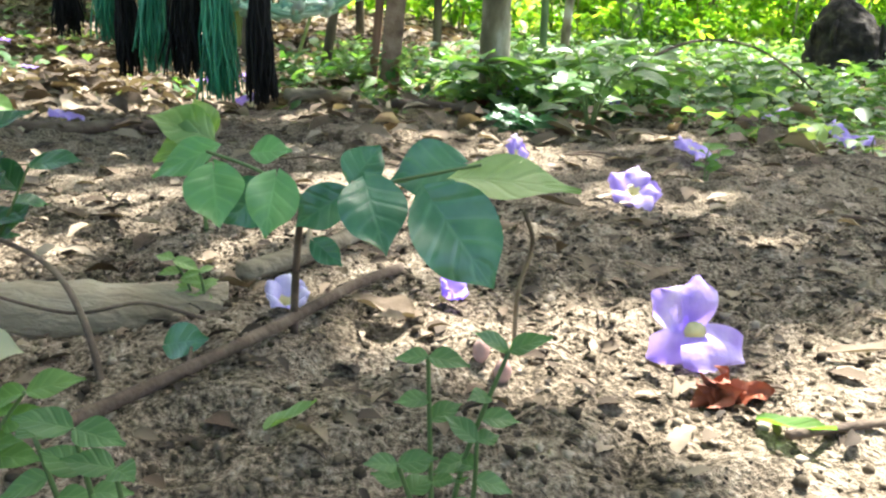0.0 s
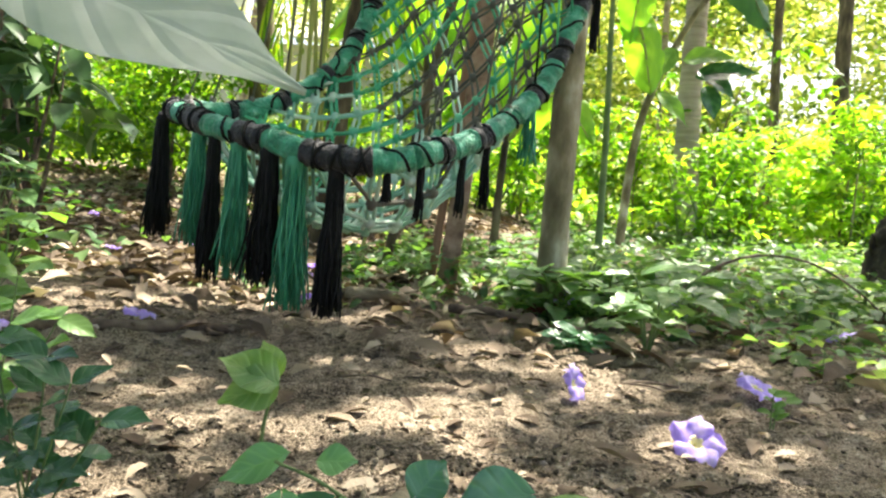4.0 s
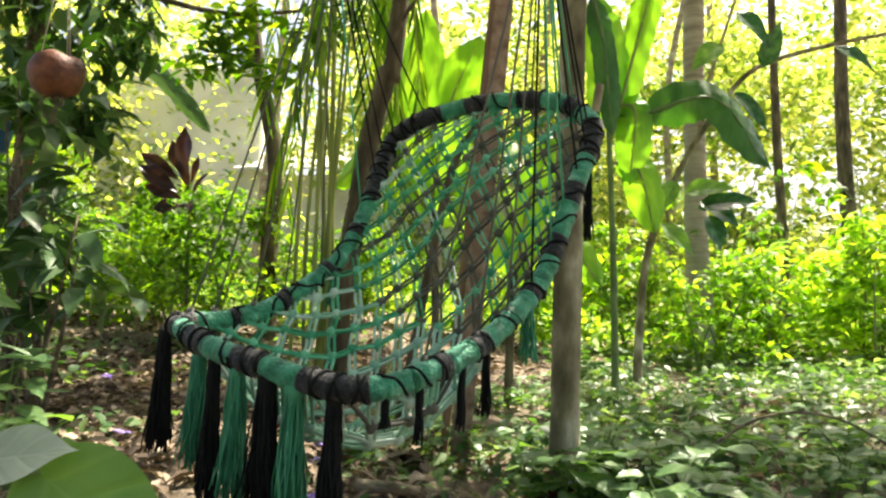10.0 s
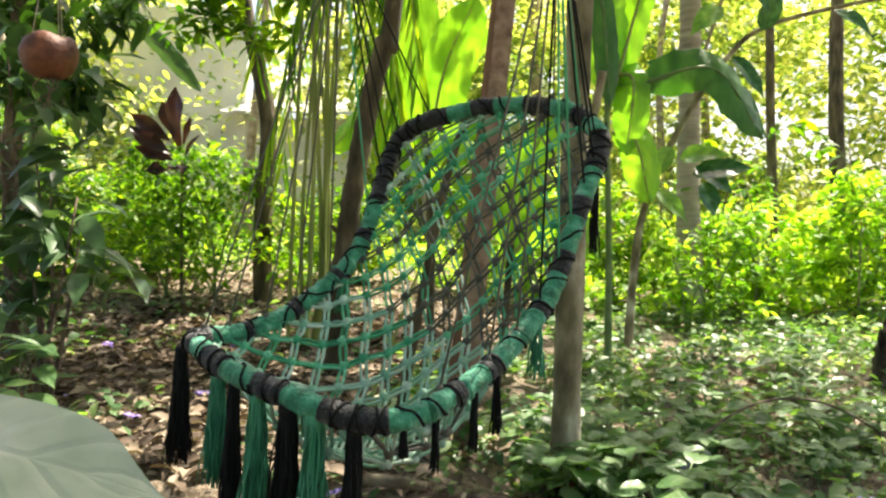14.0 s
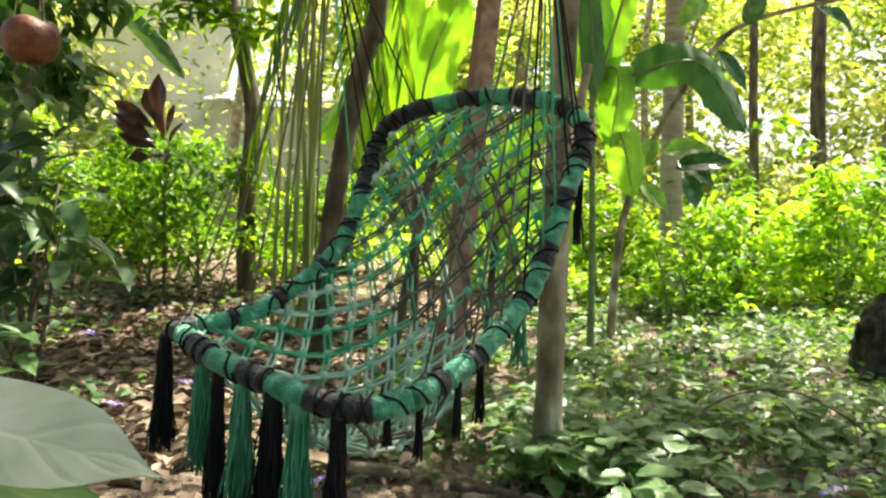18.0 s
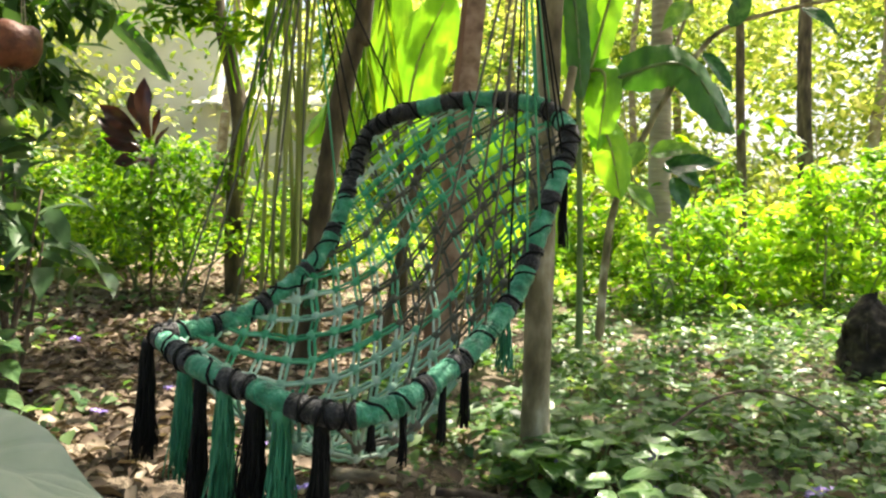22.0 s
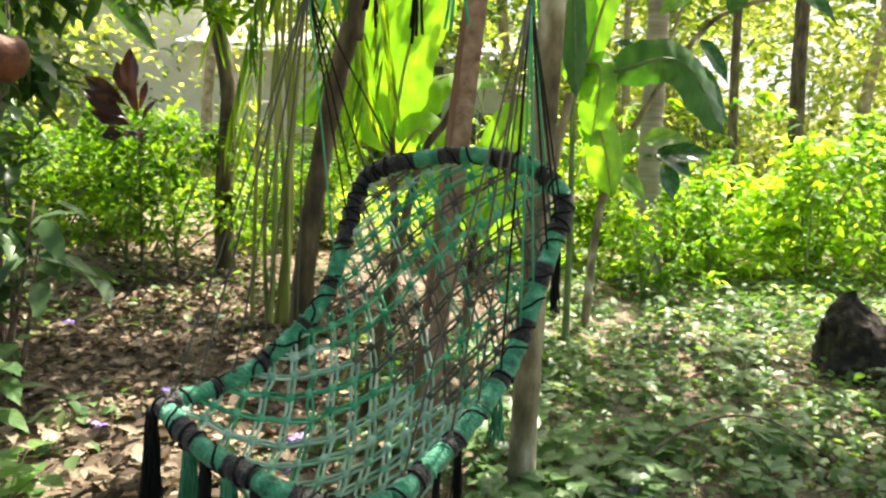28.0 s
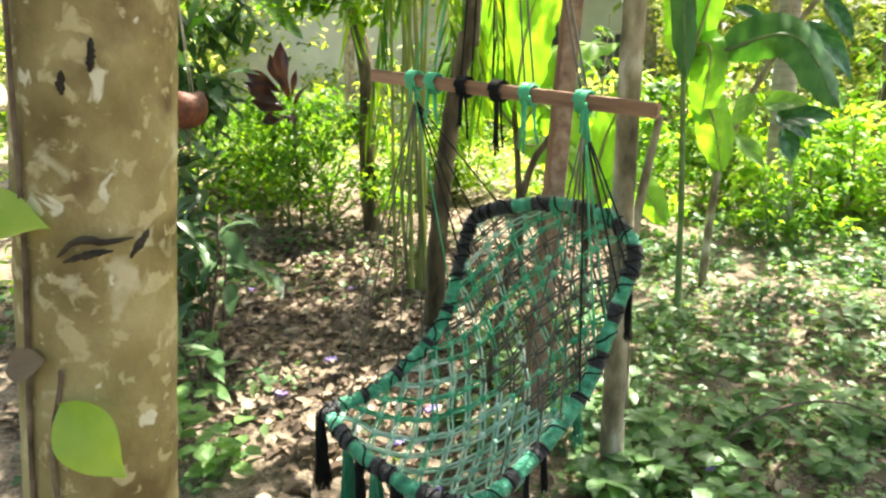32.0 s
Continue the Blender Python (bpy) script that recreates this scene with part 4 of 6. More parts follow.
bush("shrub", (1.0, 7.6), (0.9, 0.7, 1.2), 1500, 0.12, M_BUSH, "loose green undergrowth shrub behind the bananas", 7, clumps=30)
bush("shrub", (2.2, 7.2), (0.9, 0.7, 1.0), 1700, 0.11, M_SUNLEAF, "sunlit undergrowth shrub beside the coconut palm", 7, clumps=34)
bush("shrub", (1.45, 6.15), (0.55, 0.32, 0.85), 900, 0.085, M_SUNLEAF, "sunlit leafy shrub at the foot of the coconut palm", 7, clumps=26)
bush("shrub", (3.4, 7.4), (1.0, 0.8, 1.3), 1900, 0.11, M_SUNLEAF, "sunlit broad-leaved undergrowth shrub", 7, clumps=36)
bush("shrub", (4.6, 8.2), (1.1, 0.9, 1.6), 3600, 0.12, M_SUNLEAF, "tall sunlit undergrowth shrub", 7, clumps=36)
bush("shrub", (1.9, 7.5), (0.6, 0.5, 0.75), 800, 0.10, M_SUNLEAF, "low shrub in sunlit leaf colours under the leaning sapling", 6, clumps=22)
bush("shrub", (3.2, 7.9), (0.7, 0.6, 0.8), 900, 0.10, M_SUNLEAF, "low shrub in sunlit leaf colours", 6, clumps=24)
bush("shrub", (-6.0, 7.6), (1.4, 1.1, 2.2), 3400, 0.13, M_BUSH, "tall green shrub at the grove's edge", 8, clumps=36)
bush("shrub", (6.2, 8.6), (1.3, 1.1, 2.2), 3400, 0.13, M_SUNLEAF, "tall sunlit shrub at the grove's edge", 8, clumps=36)
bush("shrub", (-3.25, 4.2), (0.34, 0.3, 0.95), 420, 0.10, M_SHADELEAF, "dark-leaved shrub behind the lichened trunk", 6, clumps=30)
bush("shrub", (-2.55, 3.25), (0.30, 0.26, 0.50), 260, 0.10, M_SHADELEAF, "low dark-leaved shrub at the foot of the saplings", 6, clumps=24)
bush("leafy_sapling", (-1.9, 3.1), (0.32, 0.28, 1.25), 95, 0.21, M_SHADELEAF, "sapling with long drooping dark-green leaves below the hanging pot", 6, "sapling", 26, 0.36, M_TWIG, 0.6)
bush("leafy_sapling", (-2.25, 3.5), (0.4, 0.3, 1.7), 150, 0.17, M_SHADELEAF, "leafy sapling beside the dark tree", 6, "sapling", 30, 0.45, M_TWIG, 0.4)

# herb layer under the trees: low carpet, thinning to litter in places
def herb_carpet(n, x0, x1, y0, y1, high, leaf, thin):
    xy = scatter(n, x0, x1, y0, y1)
    d = lattice_noise(xy[:, 0] * 1.9, xy[:, 1] * 1.9, 11) * 0.65 + lattice_noise(xy[:, 0] * 5.3, xy[:, 1] * 5.3, 13) * 0.35
    xy = xy[d > thin + rng.normal(0, 0.05, n)]
    p = on_ground(xy, 0.006)
    p[:, 2] += rng.uniform(0, 1, len(p)) ** 1.6 * high * (0.35 + lattice_noise(xy[:, 0] * 2.3, xy[:, 1] * 2.3, 12))
    return p, leaf * rng.uniform(0.45, 1.5, len(p))


beds = [herb_carpet(9500, 0.25, 3.9, 2.25, 5.6, 0.11, 0.055, 0.40), herb_carpet(5200, 0.2, 5.2, 5.2, 7.2, 0.15, 0.075, 0.36), herb_carpet(2200, -0.6, 0.6, 2.6, 4.4, 0.13, 0.055, 0.36), herb_carpet(420, -2.4, -0.6, 4.2, 5.5, 0.12, 0.06, 0.3),
        herb_carpet(800, -2.6, -1.3, 2.0, 3.2, 0.12, 0.06, 0.42), herb_carpet(1100, -4.2, -2.3, 3.2, 5.2, 0.14, 0.07, 0.36), herb_carpet(1500, 0.55, 2.3, 1.85, 2.5, 0.06, 0.045, 0.46), herb_carpet(700, 0.0, 0.6, 2.3, 2.8, 0.07, 0.05, 0.36)]
hp, L = np.vstack([p for p, _ in beds]), np.concatenate([k for _, k in beds])
w, u = random_ways(len(hp), 0.22)
tagged(part("ground_herbs", leaf_mesh("ground_herbs", M_HERB, hp, w, u, L, L * rng.uniform(0.5, 0.8, len(L)), 0.3, 0.12, 0.38), M_HERB), "low green herbs covering the grove floor", "herbs", kind="stuff")
sh = Shape()
for p in hp[::12]:
    g = gz(p[0], p[1])
    sh.tube([(p[0] + 0.01, p[1], g - 0.01), (p[0] + rng.normal(0, 0.01), p[1], (g + p[2]) / 2), tuple(p)], 0.0016, 3)
tagged(part("herb_stalks", sh, M_STEM), "thin green stalks of the ground herbs", "herbs", kind="stuff")


def herb_plant(name, at, high, leaf, count, label, slender=0.62, group="", mat=None):
    """One herb: a few stems from a foot, each ending in spreading pointed leaves on short stalks."""
    x, y = at
    z = gz(x, y)
    t = thing(name, (x, y, z), label, "herb", group)
    stems = max(2, count // 5)
    for k in range(stems):
        a = k * 2.4 + rng.uniform(-0.4, 0.4)
        out = high * rng.uniform(0.15, 0.55)
        top = np.array((x + out * math.cos(a), y + out * math.sin(a), z + high * rng.uniform(0.6, 1.0)))
        q = curve_pts([(x, y, z - 0.01), ((x + top[0]) / 2 - 0.1 * out * math.cos(a), (y + top[1]) / 2, z + (top[2] - z) * 0.6), tuple(top)], 10)
        sh = Shape()
        sh.tube(q, np.linspace(0.0032, 0.0018, len(q)), 5)
        part("stem", sh, M_STEM, t)
        for i in range(count // stems):
            b = q[-1 - (i * 2) % max(2, len(q) - 3)]
            g = a + i * 2.1 + rng.uniform(-0.5, 0.5)
            k2 = leaf * rng.uniform(0.65, 1.2)
            way = np.array((math.cos(g), math.sin(g), rng.uniform(-0.35, 0.25)))
            base = b + way * k2 * 0.25
            part("leaf", blade("leaf", mat or M_HERBLEAF, base, base + way * k2, (0.15 * math.cos(g), 0.15 * math.sin(g) - 0.25, 1), k2 * slender, curl=0.22, fold=0.10, heart=0.15), mat or M_HERBLEAF, t)
    return t


herb_plant("broad_herb", (0.345, 1.99), 0.21, 0.085, 34, "bushy herb with broad pointed green leaves on the soil", 0.64)
herb_plant("broad_herb", (-1.36, 2.2), 0.20, 0.10, 28, "low fresh-green broad-leaved herb beside the sunny litter", 0.66, "", M_VINE)
herb_plant("broad_herb", (-1.66, 2.32), 0.30, 0.12, 30, "leafy green herb with broad leaves beside the litter", 0.56, "", M_VINE)
herb_plant("broad_herb", (-1.80, 2.75), 0.40, 0.17, 20, "tall herb with long drooping dull-green leaves", 0.36, "", M_HERBLEAF)
herb_plant("broad_herb", (0.20, 2.10), 0.06, 0.085, 4, "young herb with two broad leaves on the soil", 0.8)
patterns = [herb_plant("ground_herb", (0.72, 2.42), 0.10, 0.060, 8, "low herb with pointed green leaves on the grove floor", 0.66, "herbs of the grove floor"),
            herb_plant("ground_herb", (0.95, 2.66), 0.13, 0.075, 9, "leafy herb with broad green leaves on the grove floor", 0.72, "herbs of the grove floor"),
            herb_plant("ground_herb", (0.26, 2.62), 0.16, 0.080, 12, "taller herb with broad green leaves beside the pole", 0.70, "herbs of the grove floor"),
            herb_plant("ground_herb", (1.25, 2.5), 0.07, 0.045, 7, "small low herb on the grove floor", 0.60, "herbs of the grove floor")]
for k in range(96):
    near = k < 26
    x, y = (rng.uniform(0.12, 0.75), rng.uniform(2.32, 3.2)) if near else (rng.uniform(-0.5, 2.6), rng.uniform(2.4, 4.6))
    if 0.62 < x < 1.1 and 2.25 < y < 2.6 or x < 0.1 and y < 2.7:
        continue
    m = Matrix.Translation((x, y, gz(x, y))) @ Matrix.Rotation(rng.uniform(0, 6.28), 4, "Z") @ Matrix.Scale(rng.uniform(0.75, 1.3), 4)
    copy_thing(patterns[int(rng.integers(0, 4))], m)
# far sunlit ground cover
xy = np.vstack([scatter(9000, -1.0, 8, 6.6, 12), scatter(2500, -8, -1, 7, 12), scatter(5000, 3.7, 12, -6, 5.4), scatter(5000, -12, -3.3, -6, 6.5), scatter(3500, -6, 5, -9, -3.2)])
fp = on_ground(xy, 0.02)
fp[:, 2] += rng.uniform(0.0, 0.28, len(fp))
w, u = random_ways(len(fp), 0.4)
L = 0.11 * rng.uniform(0.6, 1.4, len(fp))
tagged(part("far_undergrowth", leaf_mesh("far_undergrowth", M_SUNLEAF, fp, w, u, L, L * 0.55, 0.3), M_SUNLEAF), "sunlit yellow-green undergrowth", "undergrowth", kind="stuff")

# thin saplings of the undergrowth
def thin_sapling(at, high, leaf, count, mat, label):
    x, y = at
    z = gz(x, y)
    t = thing("undergrowth_sapling", (x, y, z), label, "sapling", "saplings of the undergrowth")
    q = curve_pts([(x, y, z - 0.02), (x + rng.normal(0, 0.05), y, z + high * 0.5), (x + rng.normal(0, 0.12), y + rng.normal(0, 0.1), z + high)], 16)
    sh = Shape()
    sh.tube(q, np.linspace(0.013, 0.004, len(q)), 6)
    part("stem", sh, M_POLE, t)
    pp, ww = [], []
    for k in range(5):
        b = q[5 + 2 * k]
        a = k * 2.4 + rng.uniform(-0.5, 0.5)
        e = b + np.array((math.cos(a), math.sin(a), 0.45)) * high * rng.uniform(0.16, 0.28)
        r = curve_pts([b, (b + e) / 2 + (0, 0, 0.03), e], 8)
        sh = Shape()
        sh.tube(r, np.linspace(0.005, 0.002, len(r)), 5)
        tw = part("twig", sh, M_STEM, t)
        n = count // 5
        bb = r[rng.integers(2, len(r), n)]
        g = a + rng.normal(0, 1.0, n)
        w2 = np.stack([np.cos(g), np.sin(g), rng.normal(-0.25, 0.35, n)], 1)
        u2 = np.stack([rng.normal(0, 0.3, n), rng.normal(-0.2, 0.3, n), np.ones(n)], 1)
        k2 = leaf * rng.uniform(0.6, 1.25, n)
        lf = part("leaves", leaf_mesh("leaves", mat, bb, w2, u2, k2, k2 * 0.46, 0.35), mat, t)
        lf["kind"] = "stuff"
    return t


thin = [thin_sapling((2.1, 6.9), 1.3, 0.12, 60, M_SUNLEAF, "thin sunlit sapling with loose yellow-green leaves"), thin_sapling((3.0, 7.2), 1.7, 0.13, 70, M_BUSH, "thin sapling with loose green leaves in the undergrowth"),
        thin_sapling((1.5, 7.0), 0.9, 0.11, 45, M_BUSH, "low thin sapling with loose green leaves")]
for k in range(26):
    x, y = (rng.uniform(0.9, 5.2), rng.uniform(6.7, 9.2)) if k < 20 else (rng.uniform(-1.2, 0.9), rng.uniform(6.2, 8.2))
    copy_thing(thin[k % 3], Matrix.Translation((x, y, gz(x, y))) @ Matrix.Rotation(rng.uniform(0, 6.28), 4, "Z") @ Matrix.Scale(rng.uniform(0.7, 1.3), 4))

# far woods
cen = np.column_stack([rng.uniform(-13, 13, 420), rng.uniform(8.5, 17, 420), rng.uniform(0.2, 6.5, 420)])
cen[:, 1] += np.where((cen[:, 1] - 0.42 * cen[:, 2] < 9.5) & (cen[:, 2] > 1.0), 3.6, 0.0)
p = cloud(96000, cen, (0.9, 0.7, 0.6), 0.1)
p[:, 2] = np.maximum(p[:, 2], 0.05)
cen2 = np.column_stack([rng.uniform(-22, 22, 420), rng.uniform(17, 24, 420), rng.uniform(0.2, 10, 420)])
p = np.vstack([p, cloud(42000, cen2, (1.6, 1.0, 1.1), 0.1)])
p[:, 2] = np.maximum(p[:, 2], 0.05)
away = (p[:, 0] + 0.38 * p[:, 1]) / (0.17 * p[:, 1])
p = p[~((np.abs(away) < 1.0) & (p[:, 2] > 0.12 * p[:, 1]) & (rng.uniform(0, 1, len(p)) < 0.74 * (1 - away ** 2) + 0.15))]
p = p[~((p[:, 2] > 0.20 * p[:, 1]) & (rng.uniform(0, 1, len(p)) < 0.12))]
w, u = random_ways(len(p))
L = np.where(p[:, 1] > 17.5, 2.1, 1.0) * 0.166 * rng.uniform(0.6, 1.4, len(p))
tagged(part("far_woods", leaf_mesh("far_woods", M_FARHAZE, p, w, u, L, L * 0.5, 0.3), M_FARHAZE), "sunlit leaves of the far woods, haze put into their pale colour", "woods", kind="stuff")
for x, y, r in ((-7.5, 11, 0.12), (-4.4, 12, 0.1), (-1.2, 11, 0.09), (0.6, 13, 0.12), (2.2, 12, 0.07), (5.6, 11, 0.1), (7.4, 12, 0.13), (-10, 13, 0.15), (10, 13, 0.15), (3.4, 14, 0.1)):
    trunk("far_tree", [(x, y, -0.05), (x + rng.normal(0, 0.15), y, 2), (x + rng.normal(0, 0.35), y, 4.5), (x + rng.normal(0, 0.5), y, 8)], [r, r * 0.85, r * 0.7, r * 0.5], M_BARKPALE, "trunk of a tree in the far woods", "tree", sides=9)

# bent brown stick behind the pole
stem_b = thing("brown_stalk", (0.19, 3.0, gz(0.19, 3.0)), "bent brown dry stalk standing behind the pole", "stalk")
sh = Shape()
sh.tube(curve_pts([(0.20, 3.0, -0.02), (0.19, 3.0, 0.5), (0.21, 3.0, 0.94), (0.25, 3.0, 1.2), (0.285, 3.0, 1.40)], 26), np.linspace(0.024, 0.016, 25), 9, lump=0.12)
part("stalk", sh, M_POLE, stem_b)

# pale house seen through the trees
house = thing("house", (-4.0, 13.6, 0.0), "pale plastered house with a sheet roof behind the trees", "house")


def block(name, lo, hi, mat, parent, label=""):
    bm = bmesh.new()
    bmesh.ops.create_cube(bm, size=1.0)
    for v in bm.verts:
        v.co = [lo[k] + (v.co[k] + 0.5) * (hi[k] - lo[k]) for k in range(3)]
    bmesh.ops.bevel(bm, geom=bm.edges[:], offset=0.02, segments=1, affect="EDGES")
    mesh = bpy.data.meshes.new(name)
    bm.to_mesh(mesh)
    bm.free()
    mesh.materials.append(mat)
    return part(name, mesh, mat, parent, label)


block("wall", (-8.4, 13.6, -0.1), (-5.1, 13.85, 5.2), M_PLASTER, house)
block("wall", (-5.1, 13.6, -0.1), (0.4, 13.85, 3.1), M_PLASTER, house)
for x0, z0 in ((-1.35, 1.9), (-0.4, 1.1)):
    win = block("window", (x0, 13.56, z0), (x0 + 0.7, 13.595, z0 + 1.1), M_PLASTER, house)
    for k in range(2):
        block("pane", (x0 + 0.05 + 0.32 * k, 13.535, z0 + 0.06), (x0 + 0.33 + 0.32 * k, 13.558, z0 + 1.04), M_DIM, win)
for k in range(24):
    x0 = -5.4 + 0.25 * k
    sh = Shape()
    lo, hi, lift = 13.1, 16.5, 0.02 * (k % 2)
    sh.add([(x0, lo, 3.12 + lift), (x0 + 0.26, lo, 3.12 + lift), (x0 + 0.26, hi, 4.55 + lift), (x0, hi, 4.55 + lift), (x0, lo, 3.08 + lift), (x0 + 0.26, lo, 3.08 + lift), (x0 + 0.26, hi, 4.51 + lift), (x0, hi, 4.51 + lift)],
           [(0, 1, 2, 3), (7, 6, 5, 4), (0, 4, 5, 1), (1, 5, 6, 2), (2, 6, 7, 3), (3, 7, 4, 0)])
    part("roof_sheet", sh, M_ROOF, house, smooth=False)

# unseen canopy added overhead for shade, with gaps where the sun comes through
SUN_GAPS = [(0.20, 0.80, 0.10, 0.05), (0.45, 0.62, 0.2, 0.08), (-0.16, 1.0, 0.08, 0.03), (-0.5, 1.1, 0.1, 0.03), (0.03, 0.645, 0.04, 0.01), (-0.30, 1.03, 0.06, 0.04), (-0.14, 0.80, 0.01, 0.0), (-0.9, 1.95, 0.2, 0.08), (0.30, 0.66, 0.20, 0.11), (0.50, 0.80, 0.14, 0.07), (-0.06, 1.12, 0.10, 0.05), (-0.32, 1.22, 0.16, 0.06), (-0.25, 1.45, 0.25, 0.06), (-1.43, 2.9, 0.46, 0.38), (-0.75, 2.35, 0.25, 0.10),
            (-1.15, 2.6, 0.15, 0.1), (-0.45, 0.95, 0.05, 0.05), (0.9, 3.6, 0.2, 0.12), (1.5, 4.4, 0.18, 0.1), (-2.6, 6.0, 1.6, 0.8), (3.2, 6.8, 2.4, 1.2), (1.2, 6.6, 1.0, 0.7), (0.4, 4.4, 0.25, 0.2), (-1.0, 4.15, 0.36, 0.26), (0.0, 3.5, 0.2, 0.12), (-1.9, 4.5, 0.25, 0.15), (0.15, 0.78, 0.05, 0.05), (-0.1, 0.90, 0.06, 0.02)]
n = 25000
foot = np.stack([rng.uniform(-9.5, 7.5, n), rng.uniform(-7.0, 5.4, n)], 1)
edge = np.hypot((foot[:, 0] + 1.0) / 6.6, (foot[:, 1] + 1.6) / 6.4) + 0.9 * (lattice_noise(foot[:, 0] * 0.8, foot[:, 1] * 0.8, 22) - 0.5)
keep = (edge < rng.uniform(0.75, 1.1, n)) & ((foot[:, 1] < 4.7) | (rng.uniform(0, 1, n) < 0.3)) & (foot[:, 0] < 3.6 + rng.normal(0, 0.4, n))
for cx, cy, rx, ry in SUN_GAPS:
    keep &= ((foot[:, 0] - cx) / (rx + 0.09)) ** 2 + ((foot[:, 1] - cy) / (ry + 0.09)) ** 2 > 1
keep &= lattice_noise(foot[:, 0] * 1.3, foot[:, 1] * 1.3, 21) > 0.26
foot = foot[keep]
# extra leaves aimed along the sun to shade chosen spots
foot = np.vstack([foot, scatter(90, -0.85, -0.1, -0.1, 0.72), scatter(22, -0.25, 0.14, 0.44, 0.66), scatter(15, -0.2, 0.6, 0.86, 1.08), scatter(50, 0.45, 1.3, 0.9, 1.9), scatter(700, 0.15, 3.3, 2.1, 4.7), scatter(110, 0.3, 4.2, 4.6, 5.7), scatter(45, -0.85, -0.1, 1.4, 1.95), scatter(26, -0.7, 0.95, 1.06, 1.38), scatter(26, 0.0, 0.95, 1.4, 1.95), scatter(24, -0.7, -0.05, 0.62, 0.9), scatter(40, -0.75, -0.14, 0.70, 0.93), scatter(5, -0.05, 0.12, 0.55, 0.76), scatter(150, -2.7, -1.75, 2.0, 4.6), scatter(16, -0.6, 0.1, 1.5, 1.85), scatter(70, -1.0, 0.0, 2.9, 4.0), scatter(110, -1.9, -0.1, 3.5, 5.2)])
hz = rng.uniform(3.9, 5.2, len(foot))
s = np.array(SUN_TO)
cp = np.column_stack([foot[:, 0] + s[0] / s[2] * hz, foot[:, 1] + s[1] / s[2] * hz, hz])
w, u = random_ways(len(cp), 0.3)
L = 0.24 * rng.uniform(0.6, 1.3, len(cp))
cp -= w * (L * 0.5)[:, None]
canopy = thing("canopy", (-0.9, 2.4, 4.0), "unseen leafy crowns added overhead to shade the grove", "tree canopy")
part("crown_leaves", leaf_mesh("crown_leaves", M_CANOPY, cp, w, u, L, L * 0.5, 0.3), M_CANOPY, canopy)["kind"] = "stuff"
sh = Shape()
for k in range(14):
    a = k * 0.45
    sh.tube(curve_pts([(-0.9, 2.4, 4.0), (-0.9 + math.cos(a) * 1.5, 2.4 + math.sin(a) * 1.5, 4.3), (-0.9 + math.cos(a) * 3.4, 2.4 + math.sin(a) * 3.0, 4.7)], 10), np.linspace(0.05, 0.012, 11), 7)
sh.tube(curve_pts([(-0.9, 2.4, 4.0), (-0.5, 2.5, 3.2), (-0.2, 1.89, 2.5), (0.0, 0.9, 2.6)], 16), np.linspace(0.05, 0.03, 16), 9)
part("limbs", sh, M_BARK, canopy)


# ---- banana plants, palm, croton, sapling ----
def banana_leaf(t, base, mid, tip, width, mat=M_BANANA, face=(0, -1, 0.25)):
    q = curve_pts([base, mid, tip], 22)
    face = np.asarray(face, float)
    tan = unit(np.gradient(q, axis=0))
    vs, fs, uvs = [], [], []
    nv = 9
    for i in range(len(q)):
        u = i / (len(q) - 1)
        half = width * 0.5 * min(1, (u * 5.0) ** 0.7) * min(1, ((1 - u) * 4.5) ** 0.6) + 0.002
        sd = unit(np.cross(tan[i], face))
        nn = np.cross(sd, tan[i])
        for j in range(nv):
            v = j / (nv - 1) * 2 - 1
            tear = 1.0 + 0.05 * math.sin(i * 2.4 + (3 if v > 0 else 0))
            vs.append(q[i] + sd * half * v * tear - nn * (abs(v) ** 1.5) * half * 0.35 + nn * 0.01 * math.sin(i * 1.9 + 4 * v))
            uvs.append((u, (v + 1) / 2))
    for i in range(len(q) - 1):
        for j in range(nv - 1):
            fs.append((i * nv + j, i * nv + j + 1, (i + 1) * nv + j + 1, (i + 1) * nv + j))
    sh = Shape()
    sh.add(vs, fs)
    lf = part("leaf", sh, mat, t)
    sh = Shape()
    sh.tube(q, np.linspace(0.014, 0.003, len(q)), 6)
    rib = new("midrib", sh.mesh("midrib", M_STEM if mat in (M_DARKLEAF, M_SHADELEAF, M_BANSHADE) else M_CANE))
    rib.parent = lf
    return lf


ban = thing("banana_plant", (-0.55, 5.1, gz(-0.55, 5.1)), "banana plant with broad upright backlit yellow-green leaves", "banana plant")
sh = Shape()
sh.tube(curve_pts([(-0.55, 5.1, -0.03), (-0.56, 5.1, 0.6), (-0.6, 5.08, 1.3)], 14), np.linspace(0.032, 0.02, 15), 12, lump=0.06)
part("stem", sh, M_BARK, ban)
banana_leaf(ban, (-0.60, 5.06, 1.3), (-0.50, 5.0, 1.9), (-0.30, 4.95, 2.36), 0.36)
banana_leaf(ban, (-0.6, 5.1, 1.25), (-0.75, 5.2, 1.9), (-0.72, 5.3, 2.7), 0.34)
banana_leaf(ban, (-0.58, 5.1, 1.2), (-0.35, 5.3, 1.7), (0.1, 5.4, 1.75), 0.30, face=(0, -0.5, 1))
banana_leaf(ban, (-0.62, 5.1, 1.2), (-0.95, 5.0, 1.6), (-1.25, 5.0, 1.35), 0.28, face=(0, -0.8, 0.7))
banana_leaf(ban, (-0.6, 5.1, 1.1), (-0.4, 4.95, 1.35), (-0.15, 4.9, 1.05), 0.26)
ban = thing("banana_plant", (0.52, 4.35, gz(0.52, 4.35)), "banana plant with drooping torn leaves beside the pole", "banana plant")
sh = Shape()
